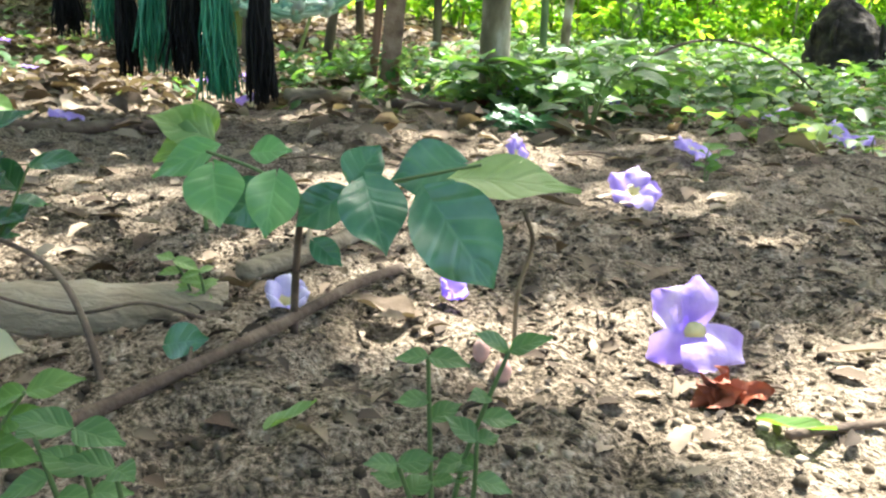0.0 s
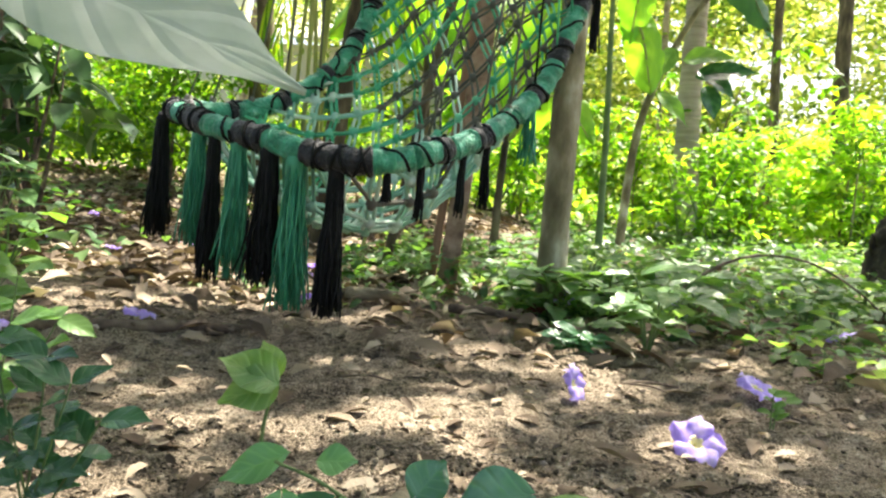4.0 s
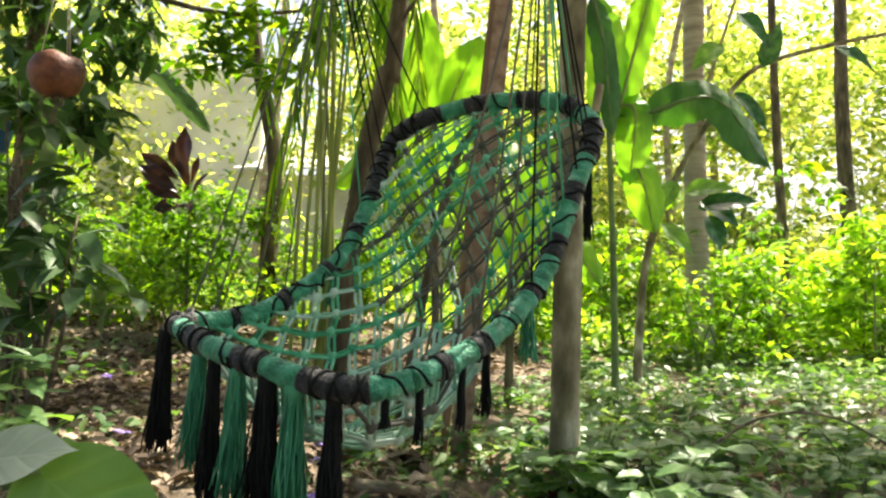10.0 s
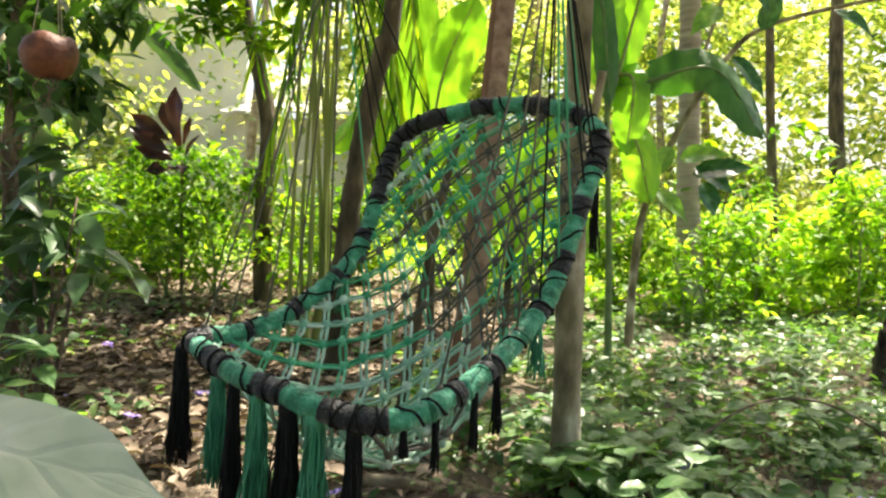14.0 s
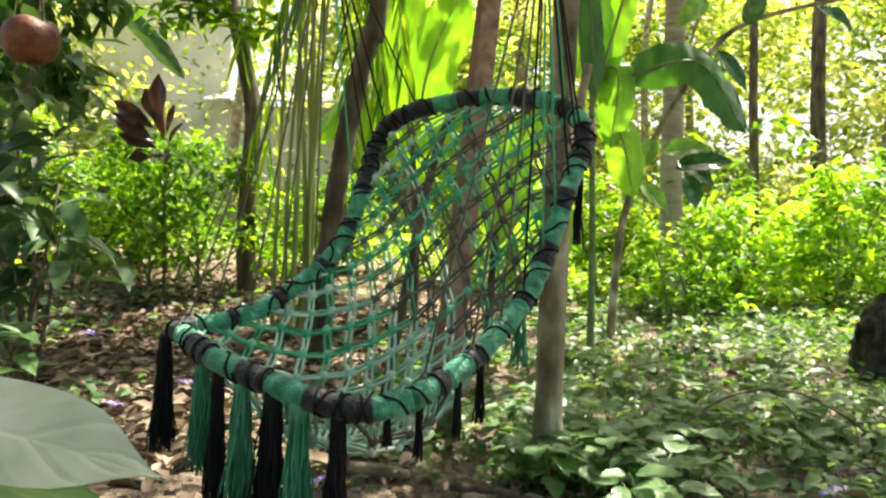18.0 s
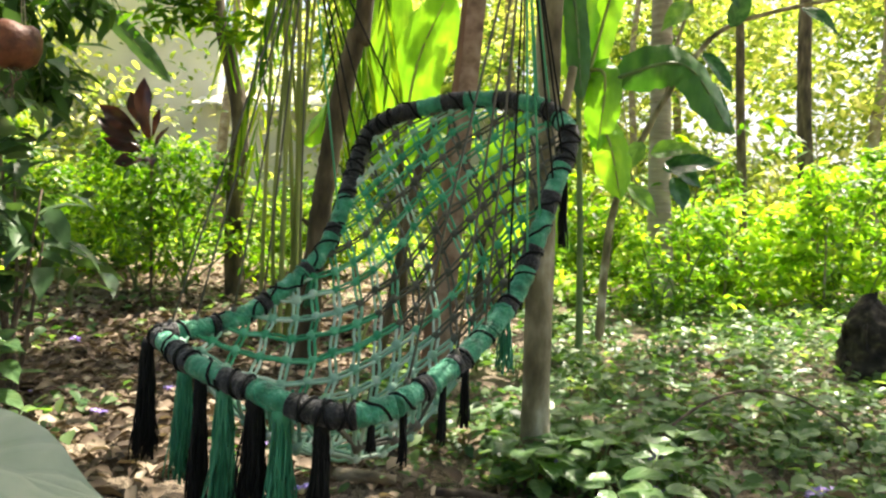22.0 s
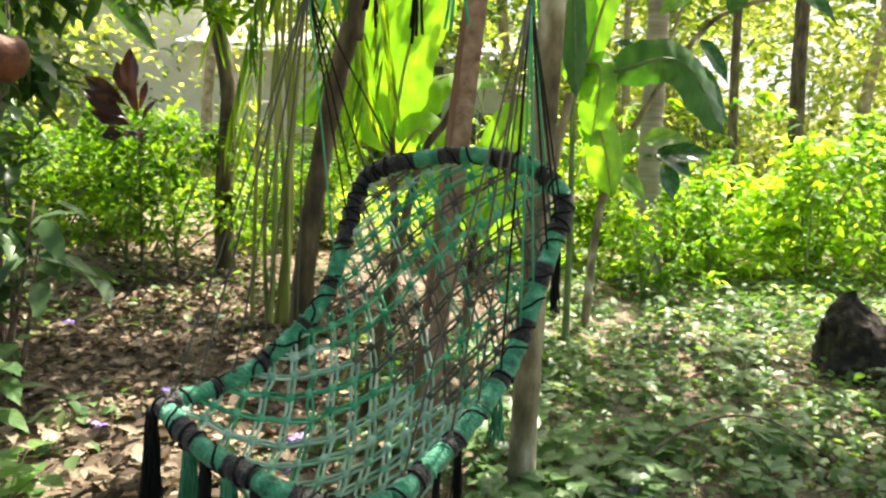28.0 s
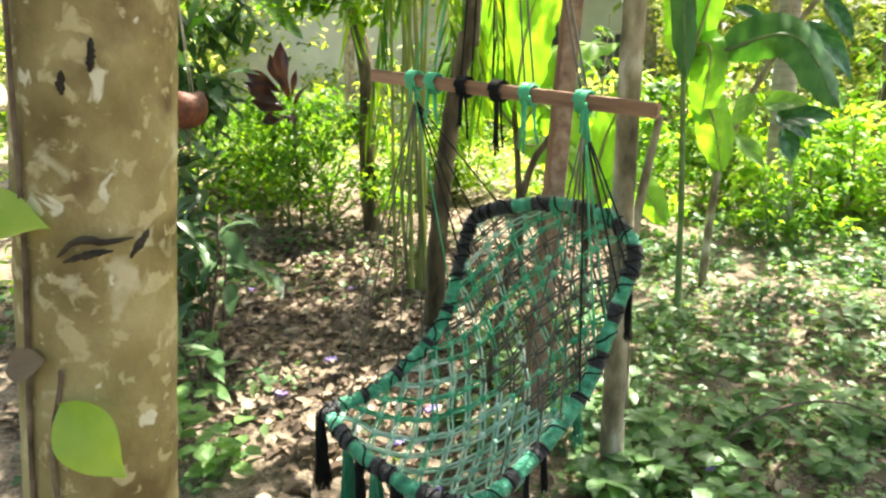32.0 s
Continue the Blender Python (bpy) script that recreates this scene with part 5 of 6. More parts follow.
sh.tube(curve_pts([(0.52, 4.35, -0.03), (0.5, 4.35, 0.8), (0.46, 4.32, 1.6)], 14), np.linspace(0.022, 0.014, 15), 10, lump=0.06)
part("stem", sh, M_STEM, ban)
banana_leaf(ban, (0.52, 4.35, 1.72), (0.60, 4.3, 1.66), (0.57, 4.28, 1.26), 0.19)
banana_leaf(ban, (0.62, 4.35, 1.66), (1.02, 4.3, 1.74), (1.27, 4.25, 1.36), 0.24, M_BANSHADE, (0.5, -1.0, 0.15))
banana_leaf(ban, (0.50, 4.35, 1.4), (0.62, 4.3, 1.35), (0.70, 4.26, 1.0), 0.20)
banana_leaf(ban, (0.47, 4.35, 1.6), (0.46, 4.35, 1.95), (0.38, 4.32, 2.35), 0.24, M_BANANA)
banana_leaf(ban, (0.36, 4.3, 2.35), (0.43, 4.28, 2.0), (0.47, 4.25, 1.52), 0.13, M_BANSHADE)
banana_leaf(ban, (0.47, 4.32, 1.5), (0.62, 4.4, 2.1), (0.72, 4.4, 2.5), 0.17)
ban = thing("banana_plant", (-0.05, 4.3, gz(-0.05, 4.3)), "young banana plant behind the plank", "banana plant")
sh = Shape()
sh.tube(curve_pts([(-0.05, 4.3, -0.03), (-0.05, 4.3, 0.4), (-0.03, 4.3, 0.8)], 10), np.linspace(0.026, 0.018, 11), 12)
part("stem", sh, M_BARK, ban)
banana_leaf(ban, (-0.03, 4.3, 0.75), (0.05, 4.2, 1.2), (0.2, 4.15, 1.5), 0.20)
banana_leaf(ban, (-0.03, 4.3, 0.75), (-0.2, 4.25, 1.1), (-0.45, 4.2, 1.15), 0.20, face=(0, -0.7, 0.7))
banana_leaf(ban, (-0.03, 4.3, 0.7), (0.2, 4.2, 0.95), (0.42, 4.15, 0.7), 0.18)

palm = thing("cane_palm", (-1.2, 4.55, gz(-1.2, 4.55)), "clump of yellowish palm canes with long drooping fronds", "palm")
for k in range(11):
    bx, by = -1.22 + rng.normal(0, 0.05), 4.55 + rng.normal(0, 0.05)
    top = (bx + rng.normal(0.0, 0.13), by + rng.normal(0, 0.1), rng.uniform(2.4, 3.2))
    sh = Shape()
    q = curve_pts([(bx, by, -0.02), (bx + rng.normal(0, 0.03), by, 1.0), top], 22)
    sh.tube(q, np.linspace(0.014, 0.009, len(q)) * (1 + 0.15 * (np.arange(len(q)) % 5 == 0)), 8)
    part("cane", sh, M_CANE, palm)
for k in range(11):
    a = rng.uniform(0, 2 * np.pi)
    b0 = np.array((-1.08 + rng.normal(0, 0.12), 4.5, rng.uniform(2.0, 2.9)))
    reach = rng.uniform(0.25, 0.6)
    mid = b0 + np.array((math.cos(a) * reach * 0.5, math.sin(a) * reach * 0.5, 0.35))
    end = b0 + np.array((math.cos(a) * reach, math.sin(a) * reach, rng.uniform(-1.2, -0.4)))
    q = curve_pts([b0, mid, end], 26)
    sh = Shape()
    sh.tube(q, np.linspace(0.007, 0.002, len(q)), 5)
    fr = part("frond_rib", sh, M_CANE, palm)
    sd = np.array((-math.sin(a), math.cos(a), 0))
    pp, ww = [], []
    for i in range(3, len(q)):
        for sgn in (-1, 1):
            pp.append(q[i])
            ww.append(sd * sgn * 0.45 + np.array((0, 0, -0.75)) + unit(q[i] - q[i - 1]) * 0.6 + rng.normal(0, 0.06, 3))
    n = len(pp)
    lf = new("leaflet_fan", leaf_mesh("leaflet_fan", M_BUSH, pp, ww, np.tile((0.1, -1.0, 0.3), (n, 1)), rng.uniform(0.22, 0.42, n), 0.019, 0.3))
    lf.parent = fr

cro = thing("croton", (-2.5, 5.3, gz(-2.5, 5.3)), "croton with broad dark-red leaves above the shrubs", "croton")
sh = Shape()
sh.tube(curve_pts([(-2.42, 5.42, -0.02), (-2.42, 5.38, 0.7), (-2.40, 5.3, 1.30)], 12), np.linspace(0.014, 0.008, 13), 7)
part("stem", sh, M_TWIG, cro)
for base, tip, wd in (((-2.40, 5.26, 1.36), (-2.43, 5.16, 1.80), 0.17), ((-2.43, 5.28, 1.44), (-2.53, 5.22, 1.72), 0.13), ((-2.44, 5.24, 1.42), (-2.70, 5.12, 1.61), 0.13),
                          ((-2.42, 5.22, 1.32), (-2.69, 5.08, 1.52), 0.14), ((-2.41, 5.24, 1.29), (-2.66, 5.12, 1.38), 0.12), ((-2.40, 5.26, 1.25), (-2.60, 5.14, 1.22), 0.11),
                          ((-2.38, 5.26, 1.38), (-2.30, 5.18, 1.60), 0.055), ((-2.37, 5.26, 1.32), (-2.24, 5.16, 1.47), 0.055), ((-2.38, 5.24, 1.28), (-2.30, 5.10, 1.20), 0.10)):
    part("leaf", blade("leaf", M_CROTON, base, tip, (rng.uniform(-0.4, 0.4), -1, rng.uniform(0.0, 0.4)), wd, curl=0.22, broad=0.66, wave=0.10, fold=0.14), M_CROTON, cro)

sap = thing("leaning_sapling", (0.72, 5.0, gz(0.72, 5.0)), "leaning grey sapling with a forked branch and large drooping leaves", "sapling")
sh = Shape()
q = curve_pts([(0.73, 5.0, -0.03), (0.73, 5.0, 0.28), (0.75, 5.0, 0.68), (0.78, 5.0, 0.93), (0.85, 5.0, 1.19), (0.95, 5.0, 1.43), (1.1, 5.0, 1.72), (1.3, 5.0, 2.01), (1.48, 5.0, 2.17), (1.86, 5.0, 2.29), (2.4, 5.0, 2.4)], 60)
sh.tube(q, np.linspace(0.030, 0.012, len(q)), 10, lump=0.06)
part("stem", sh, M_POLE, sap)
sh = Shape()
sh.tube(curve_pts([(1.1, 5.0, 1.72), (1.12, 4.98, 1.95), (1.25, 4.95, 2.4), (1.4, 4.9, 2.9)], 14), np.linspace(0.014, 0.006, 16)[:13], 7)
part("branch", sh, M_BARKPALE, sap)
for base, tip, wd, mt in (((1.22, 4.97, 1.86), (1.52, 4.88, 1.50), 0.17, M_HERO), ((1.31, 4.97, 1.99), (1.48, 4.85, 1.72), 0.13, M_HERO), ((0.78, 4.95, 1.95), (1.05, 4.9, 1.82), 0.10, M_HERO), ((1.10, 4.97, 1.30), (1.32, 4.9, 1.14), 0.17, M_HERO),
                          ((1.0, 4.97, 1.35), (1.28, 4.88, 1.38), 0.16, M_VINE), ((1.08, 4.95, 1.25), (1.42, 4.85, 1.30), 0.17, M_HERO), ((0.95, 4.97, 1.42), (0.82, 4.9, 1.2), 0.12, M_VINE), ((0.86, 4.97, 1.15), (1.06, 4.9, 0.95), 0.13, M_VINE),
                          ((1.15, 4.95, 1.2), (1.2, 4.85, 0.98), 0.14, M_HERO), ((1.48, 4.98, 2.15), (1.55, 4.85, 2.4), 0.13, M_HERO), ((1.9, 4.97, 2.29), (2.1, 4.85, 2.1), 0.13, M_HERO), ((1.3, 4.92, 2.5), (1.5, 4.85, 2.25), 0.16, M_HERO), ((1.22, 4.95, 2.3), (1.02, 4.85, 2.1), 0.14, M_VINE)):
    part("leaf", blade("leaf", mt, base, tip, (0.15, -0.8, 0.6), wd, curl=0.2), mt, sap)

# overhanging dark leaf and branch foliage
bough = thing("mango_bough", (-2.73, 4.2, 2.3), "overhanging bough with dark long leaves", "branch")
sh = Shape()
sh.tube(curve_pts([(-2.72, 4.0, 2.35), (-2.5, 4.3, 2.45), (-1.9, 4.5, 2.35), (-1.3, 4.6, 2.4)], 18), np.linspace(0.03, 0.01, 19), 8)
part("limb", sh, M_BARK, bough)
for pts in ([(-2.72, 4.0, 2.35), (-3.1, 4.3, 2.55), (-3.42, 4.6, 2.62), (-3.8, 4.9, 2.7)], [(-2.71, 4.0, 2.5), (-2.3, 3.5, 2.6), (-1.83, 2.95, 2.54), (-1.5, 2.6, 2.5)]):
    sh = Shape()
    sh.tube(curve_pts(pts, 18), np.linspace(0.03, 0.012, 19), 8)
    part("limb", sh, M_BARK, bough)
p = cloud(720, [(-2.4, 4.3, 2.35), (-2.8, 4.1, 2.0), (-2.75, 3.9, 2.2), (-2.9, 3.9, 1.7), (-2.4, 3.85, 1.85), (-2.1, 3.85, 1.92), (-2.5, 3.8, 1.6), (-2.25, 3.75, 1.5)], (0.22, 0.2, 0.16), 0.1)
w, u = random_ways(len(p))
w[:, 2] -= 0.6
L = 0.19 * rng.uniform(0.6, 1.2, len(p))
part("leaves", leaf_mesh("leaves", M_DARKLEAF, p, w, u, L, L * 0.3, 0.3), M_DARKLEAF, bough)
# Sunlit end of the bough: a brighter leaf material stands in for sunlight.
p = cloud(430, [(-1.75, 4.5, 2.05), (-1.5, 4.6, 1.98), (-1.9, 4.5, 2.2), (-1.35, 4.6, 2.25), (-1.98, 4.5, 2.0), (-1.7, 4.5, 2.3)], (0.2, 0.15, 0.12), 0.1)
w, u = random_ways(len(p))
L = 0.12 * rng.uniform(0.6, 1.2, len(p))
part("sunlit_leaves", leaf_mesh("sunlit_leaves", M_BUSH, p, w, u, L, L * 0.45, 0.3), M_BUSH, bough, "leaves of the bough in sunlit yellow-green")
dark = thing("banana_plant", (-3.75, 5.6, gz(-3.75, 5.6)), "banana plant with one long drooping leaf in shaded green", "banana plant")
sh = Shape()
sh.tube(curve_pts([(-3.75, 5.6, -0.03), (-3.75, 5.6, 1.2), (-3.6, 5.52, 2.5), (-3.38, 5.5, 2.75)], 20), np.linspace(0.06, 0.02, 22)[:19], 10)
part("stem", sh, M_STEM, dark)
banana_leaf(dark, (-3.35, 5.5, 2.72), (-2.80, 5.5, 2.29), (-2.36, 5.5, 1.84), 0.13, M_SHADELEAF, (0, -1, 0.1))

# ---- hanging pot ----
PC = np.array((-1.845, 2.95, 1.425))
pot = thing("hanging_pot", tuple(PC), "reddish coconut-shell pot hanging on white strings", "hanging pot")
sh = Shape()
rings = []
for i, (r, z) in enumerate(((0.005, -0.085), (0.04, -0.08), (0.07, -0.055), (0.085, -0.01), (0.086, 0.03), (0.075, 0.065), (0.055, 0.08), (0.048, 0.078), (0.066, 0.06), (0.075, 0.02), (0.06, -0.04), (0.005, -0.06))):
    r, z = r * 1.2, z * 1.02
    rings.append([(PC[0] + r * (1 + 0.05 * math.sin(j * 1.3)) * math.cos(j * math.pi / 10), PC[1] + r * math.sin(j * math.pi / 10), PC[2] + z + 0.006 * math.sin(j * 0.9) * (z > 0)) for j in range(20)])
sh.add(np.concatenate(rings), [(i * 20 + j, i * 20 + (j + 1) % 20, (i + 1) * 20 + (j + 1) % 20, (i + 1) * 20 + j) for i in range(11) for j in range(20)])
part("shell", sh, M_TERRA, pot)
for dx, dy in ((-0.05, -0.02), (0.055, -0.02), (0.0, 0.06)):
    sh = Shape()
    sh.tube([PC + (dx * 1.2, dy, 0.066), PC + (0.01, 0.0, 0.6), PC + (0.01, 0.0, 1.1)], 0.0025, 5)
    part("string", sh, M_STRING, pot)
for k in range(5):
    sh = Shape()
    sh.tube(curve_pts([PC + (rng.normal(0, 0.02), -0.02, -0.07), PC + (rng.normal(0, 0.03), -0.03, -0.12), PC + (rng.normal(0, 0.03), -0.02, -0.20)], 6), 0.003, 5)
    part("root_strand", sh, M_TWIG, pot)
basin = thing("blue_bucket", (-2.98, 4.0, 1.47), "blue plastic tub hanging among the leaves", "bucket")
sh = Shape()
rings = [[(-2.98 + r * math.cos(j * math.pi / 8), 4.0 + r * math.sin(j * math.pi / 8), 1.36 + z) for j in range(16)] for r, z in ((0.01, 0.0), (0.11, 0.0), (0.14, 0.16), (0.15, 0.165), (0.15, 0.15), (0.13, 0.15), (0.10, 0.02), (0.01, 0.02))]
sh.add(np.concatenate(rings), [(i * 16 + j, i * 16 + (j + 1) % 16, (i + 1) * 16 + (j + 1) % 16, (i + 1) * 16 + j) for i in range(7) for j in range(16)])
part("tub", sh, M_BLUE, basin)
sh = Shape()
sh.tube(curve_pts([(-3.12, 4.0, 1.52), (-2.98, 4.0, 1.72), (-2.84, 4.0, 1.52)], 12), 0.004, 5)
sh.tube([(-2.98, 4.0, 1.71), (-2.98, 4.0, 2.52)], 0.003, 5)
part("handle", sh, M_STRING, basin)

# ---- stump ----
M_CHAR = material("charred_bark", [(0.0, (0.010, 0.008, 0.006)), (0.5, (0.03, 0.024, 0.017)), (0.85, (0.075, 0.06, 0.04)), (1.0, (0.16, 0.13, 0.085))], rough=0.95, scale=16, bump=1.0, bump_scale=36)
stump = thing("tree_stump", (2.16, 4.35, gz(2.16, 4.35)), "dark rotting tree stump with a ragged rounded top", "tree stump")
vs, fs, nu, nv = [], [], 44, 26
for i in range(nv):
    h = i / (nv - 1)
    for j in range(nu):
        a = 2 * math.pi * j / nu
        d = Vector((math.cos(a), math.sin(a), h * 1.6))
        flare = 0.225 + 0.06 * max(0, 1 - h * 2.6) * (1 + 0.6 * math.cos(5 * a + 0.6))
        round_top = math.sqrt(max(0.0, 1 - max(0.0, (h - 0.45) / 0.55) ** 2.2))
        r = flare * (0.94 - 0.25 * h) * round_top * (1 + 0.14 * noise.noise(d * 2.2) + 0.16 * noise.noise(d * 6.0) + 0.05 * noise.noise(d * 15))
        top = 0.45 + 0.05 * math.cos(a - 2.2)
        vs.append((2.16 + r * math.cos(a) - 0.05 * h, 4.35 + r * math.sin(a), gz(2.16, 4.35) - 0.04 + top * h + 0.035 * noise.noise(d * 7 + Vector((3, 1, 0))) * h))
for i in range(nv - 1):
    for j in range(nu):
        fs.append((i * nu + j, i * nu + (j + 1) % nu, (i + 1) * nu + (j + 1) % nu, (i + 1) * nu + j))
sh = Shape()
sh.add(vs, fs)
part("wood", sh, M_CHAR, stump)
for k in range(9):
    a, h = rng.uniform(2.4, 5.2), rng.uniform(0.12, 0.34)
    b = np.array((2.15 + 0.20 * math.cos(a), 4.35 + 0.20 * math.sin(a), h))
    sh = Shape()
    sh.tube(curve_pts([b + (0, 0, 0.07), b + (0.012 * math.cos(k), -0.012, 0), b + (0.02 * math.sin(k), -0.004, -0.09)], 8), [0.006, 0.011, 0.014, 0.013, 0.012, 0.011, 0.010, 0.008, 0.004], 6, lump=0.3)
    part("bark_ridge", sh, M_CHAR, stump, "raised strip of old bark")
arch = thing("arched_twig", (0.55, 2.75, gz(0.55, 2.75)), "bare thin twig arching over the herbs", "twig")
sh = Shape()
sh.tube(curve_pts([(0.53, 2.7, 0.02), (0.62, 2.75, 0.14), (0.82, 2.85, 0.235), (1.05, 2.95, 0.235), (1.25, 3.0, 0.15), (1.42, 3.05, 0.03)], 34), np.linspace(0.006, 0.003, 36)[:31], 6)
part("stalk", sh, M_TWIG, arch)

# ---- soil crumbs, litter, twigs ----
sh = Shape()
cxy = np.vstack([scatter(9500, -0.55, 0.65, 0.48, 1.25), scatter(2200, -1.0, 0.9, 1.2, 2.2)])
for k, (x, y) in enumerate(cxy):
    r = 0.0011 + 0.0036 * rng.random() ** 4
    sh.blob((x, y, gz(x, y) + r * 0.3), r, seed=k * 0.37, nu=5, nv=3, squash=(1, 1, 0.75), lump=1.2)
tagged(part("soil_crumbs", sh, M_CLOD), "loose crumbs of soil on the ground", "soil", kind="stuff")

lxy = np.vstack([scatter(5200, -2.7, -0.25, 2.3, 5.2), scatter(2400, -4.2, 0.2, 4.4, 6.6), scatter(420, -1.2, 0.8, 1.75, 3.0), scatter(150, -1.0, 0.9, 0.6, 1.8), scatter(900, 0.6, 3.5, 2.2, 5.0), scatter(2600, -3.6, 3.9, -3.8, 0.15), scatter(1300, -4.3, -2.6, 3.0, 5.0)])
lp = on_ground(lxy, 0.004)
lp[:, 2] += rng.uniform(0, 0.03, len(lp))
a = rng.uniform(0, 2 * np.pi, len(lp))
w = np.stack([np.cos(a), np.sin(a), rng.normal(0.05, 0.22, len(lp))], 1)
u = np.stack([rng.normal(0, 0.35, len(lp)), rng.normal(0, 0.35, len(lp)), np.ones(len(lp))], 1)
L = 0.080 * rng.uniform(0.4, 1.4, len(lp))
L[8020:8170] *= 0.32
tagged(part("leaf_litter", leaf_mesh("leaf_litter", M_DRY, lp, w, u, L, L * rng.uniform(0.35, 0.6, len(lp)), 0.5, 0.3), M_DRY), "dry brown fallen leaves on the soil", "leaf litter", kind="stuff")


fxy = np.vstack([scatter(620, -1.1, 1.0, 1.0, 2.3), scatter(170, -0.6, 0.7, 0.62, 1.0)])
fp = on_ground(fxy, 0.003)
a = rng.uniform(0, 2 * np.pi, len(fp))
w = np.stack([np.cos(a), np.sin(a), rng.normal(0.02, 0.10, len(fp))], 1)
u = np.stack([rng.normal(0, 0.15, len(fp)), rng.normal(0, 0.15, len(fp)), np.ones(len(fp))], 1)
L = np.where(fxy[:, 1] > 1.0, 0.042, 0.02) * rng.uniform(0.4, 1.5, len(fp))
tagged(part("litter_flakes", leaf_mesh("litter_flakes", M_DRY, fp, w, u, L, L * rng.uniform(0.3, 0.75, len(fp)), 0.3, 0.2), M_DRY), "small flat flakes of dry leaves on the bare soil", "leaf litter", kind="stuff")
bxy = np.vstack([scatter(1700, -0.6, 0.7, 0.5, 1.3), scatter(1500, -1.1, 1.0, 1.1, 2.3)])
bp = on_ground(bxy, 0.003)
a = rng.uniform(0, 2 * np.pi, len(bp))
w = np.stack([np.cos(a), np.sin(a), rng.normal(0.05, 0.3, len(bp))], 1)
u = np.stack([rng.normal(0, 0.5, len(bp)), rng.normal(0, 0.5, len(bp)), np.ones(len(bp))], 1)
L = 0.014 * rng.uniform(0.4, 1.8, len(bp))
M_BITS = material("leaf_bits", [(0.0, (0.02, 0.015, 0.01)), (0.5, (0.07, 0.05, 0.033)), (0.85, (0.20, 0.15, 0.10)), (1.0, (0.45, 0.38, 0.27))], rough=0.9, island=True)
tagged(part("litter_bits", leaf_mesh("litter_bits", M_BITS, bp, w, u, L, L * rng.uniform(0.15, 0.6, len(bp)), 0.5, 0.3), M_BITS), "dark crumbs of bark and broken leaves on the soil", "leaf litter", kind="stuff")
sxy = np.vstack([scatter(2200, 0.25, 1.9, 2.2, 3.4), scatter(500, -0.9, 0.3, 2.3, 3.0)])
sp = on_ground(sxy, 0.004)
sp[:, 2] += rng.uniform(0, 0.04, len(sp))
w, u = random_ways(len(sp), 0.4)
L = 0.030 * rng.uniform(0.5, 1.5, len(sp))
tagged(part("seedling_carpet", leaf_mesh("seedling_carpet", M_HERB, sp, w, u, L, L * 0.6, 0.3), M_HERB), "carpet of tiny green seedlings on the soil", "herbs", kind="stuff")


def stick(name, pts, r0, r1, mat, label, category="stick", sides=9, lump=0.08):
    c = pts[0]
    t = thing(name, (c[0], c[1], gz(c[0], c[1])), label, category)
    q = curve_pts(pts, 30)
    sh = Shape()
    sh.tube(q, np.linspace(r0, r1, len(q)), sides, lump=lump)
    part("wood", sh, mat, t)
    if name == "fallen_branch":
        for k, s in ((9, 1), (19, -1), (25, 1)):
            b = q[min(k, len(q) - 2)]
            d = unit(q[min(k + 1, len(q) - 1)] - b)
            o = np.array((-d[1], d[0], 0.35)) * s * r0
            sh = Shape()
            sh.tube([b, b + o * 1.5 + d * r0, b + o * 2.6 + d * r0 * 2.4 + np.array((0, 0, r0 * 0.6))], [r0 * 0.5, r0 * 0.38, r0 * 0.2], 6, lump=0.1)
            part("twig_stub", sh, mat, t)
    return t


stick("fallen_log", [(-0.75, 0.735, 0.0), (-0.45, 0.785, -0.003), (-0.30, 0.818, -0.005), (-0.155, 0.858, -0.012)], 0.036, 0.031, M_LOG, "smooth pale-brown log half sunk in the soil", "log", 22, 0.09)
stick("fallen_branch", [(-0.21, 0.60, 0.010), (-0.15, 0.69, 0.014), (-0.10, 0.77, 0.018), (-0.05, 0.87, 0.020), (-0.018, 0.925, 0.018)], 0.0044, 0.0046, M_TWIG, "dark bent stick lying across the soil")
stick("fallen_branch", [(-0.16, 0.915, 0.01), (-0.10, 0.97, 0.018), (-0.07, 1.06, 0.014), (-0.045, 1.14, 0.012)], 0.010, 0.008, M_LOG, "short thick stick lying behind the seedling")
stick("fallen_branch", [(-1.0, 1.60, 0.02), (-0.78, 1.70, 0.022), (-0.60, 1.80, 0.02), (-0.5, 1.84, 0.015)], 0.016, 0.012, M_TWIG, "dark fallen branch lying in the litter")
stick("fallen_branch", [(-0.13, 2.27, 0.045), (-0.03, 2.25, 0.05), (0.06, 2.23, 0.045)], 0.013, 0.010, M_TWIG, "dark stick lying beside a red leaf")
stick("fallen_log", [(-0.43, 2.36, 0.05), (-0.33, 2.34, 0.055), (-0.25, 2.33, 0.05)], 0.020, 0.016, M_LOG, "short brown piece of wood under the chair", "log")
stick("dry_twig", [(-0.46, 0.80, 0.12), (-0.42, 0.74, 0.085), (-0.36, 0.70, 0.06), (-0.31, 0.68, 0.012)], 0.003, 0.0025, M_TWIG, "thin dry arching stem", "stem")
stick("dry_twig", [(0.075, 0.80, 0.0), (0.073, 0.78, 0.05), (0.078, 0.76, 0.09), (0.07, 0.745, 0.115)], 0.0019, 0.0014, M_LOG, "thin upright brown stem of the seedling", "stem")
stick("thin_twig", [(0.22, 0.67, 0.008), (0.33, 0.70, 0.01), (0.45, 0.73, 0.012), (0.55, 0.77, 0.01)], 0.003, 0.0015, M_TWIG, "thin twig on the sunny soil", "twig")
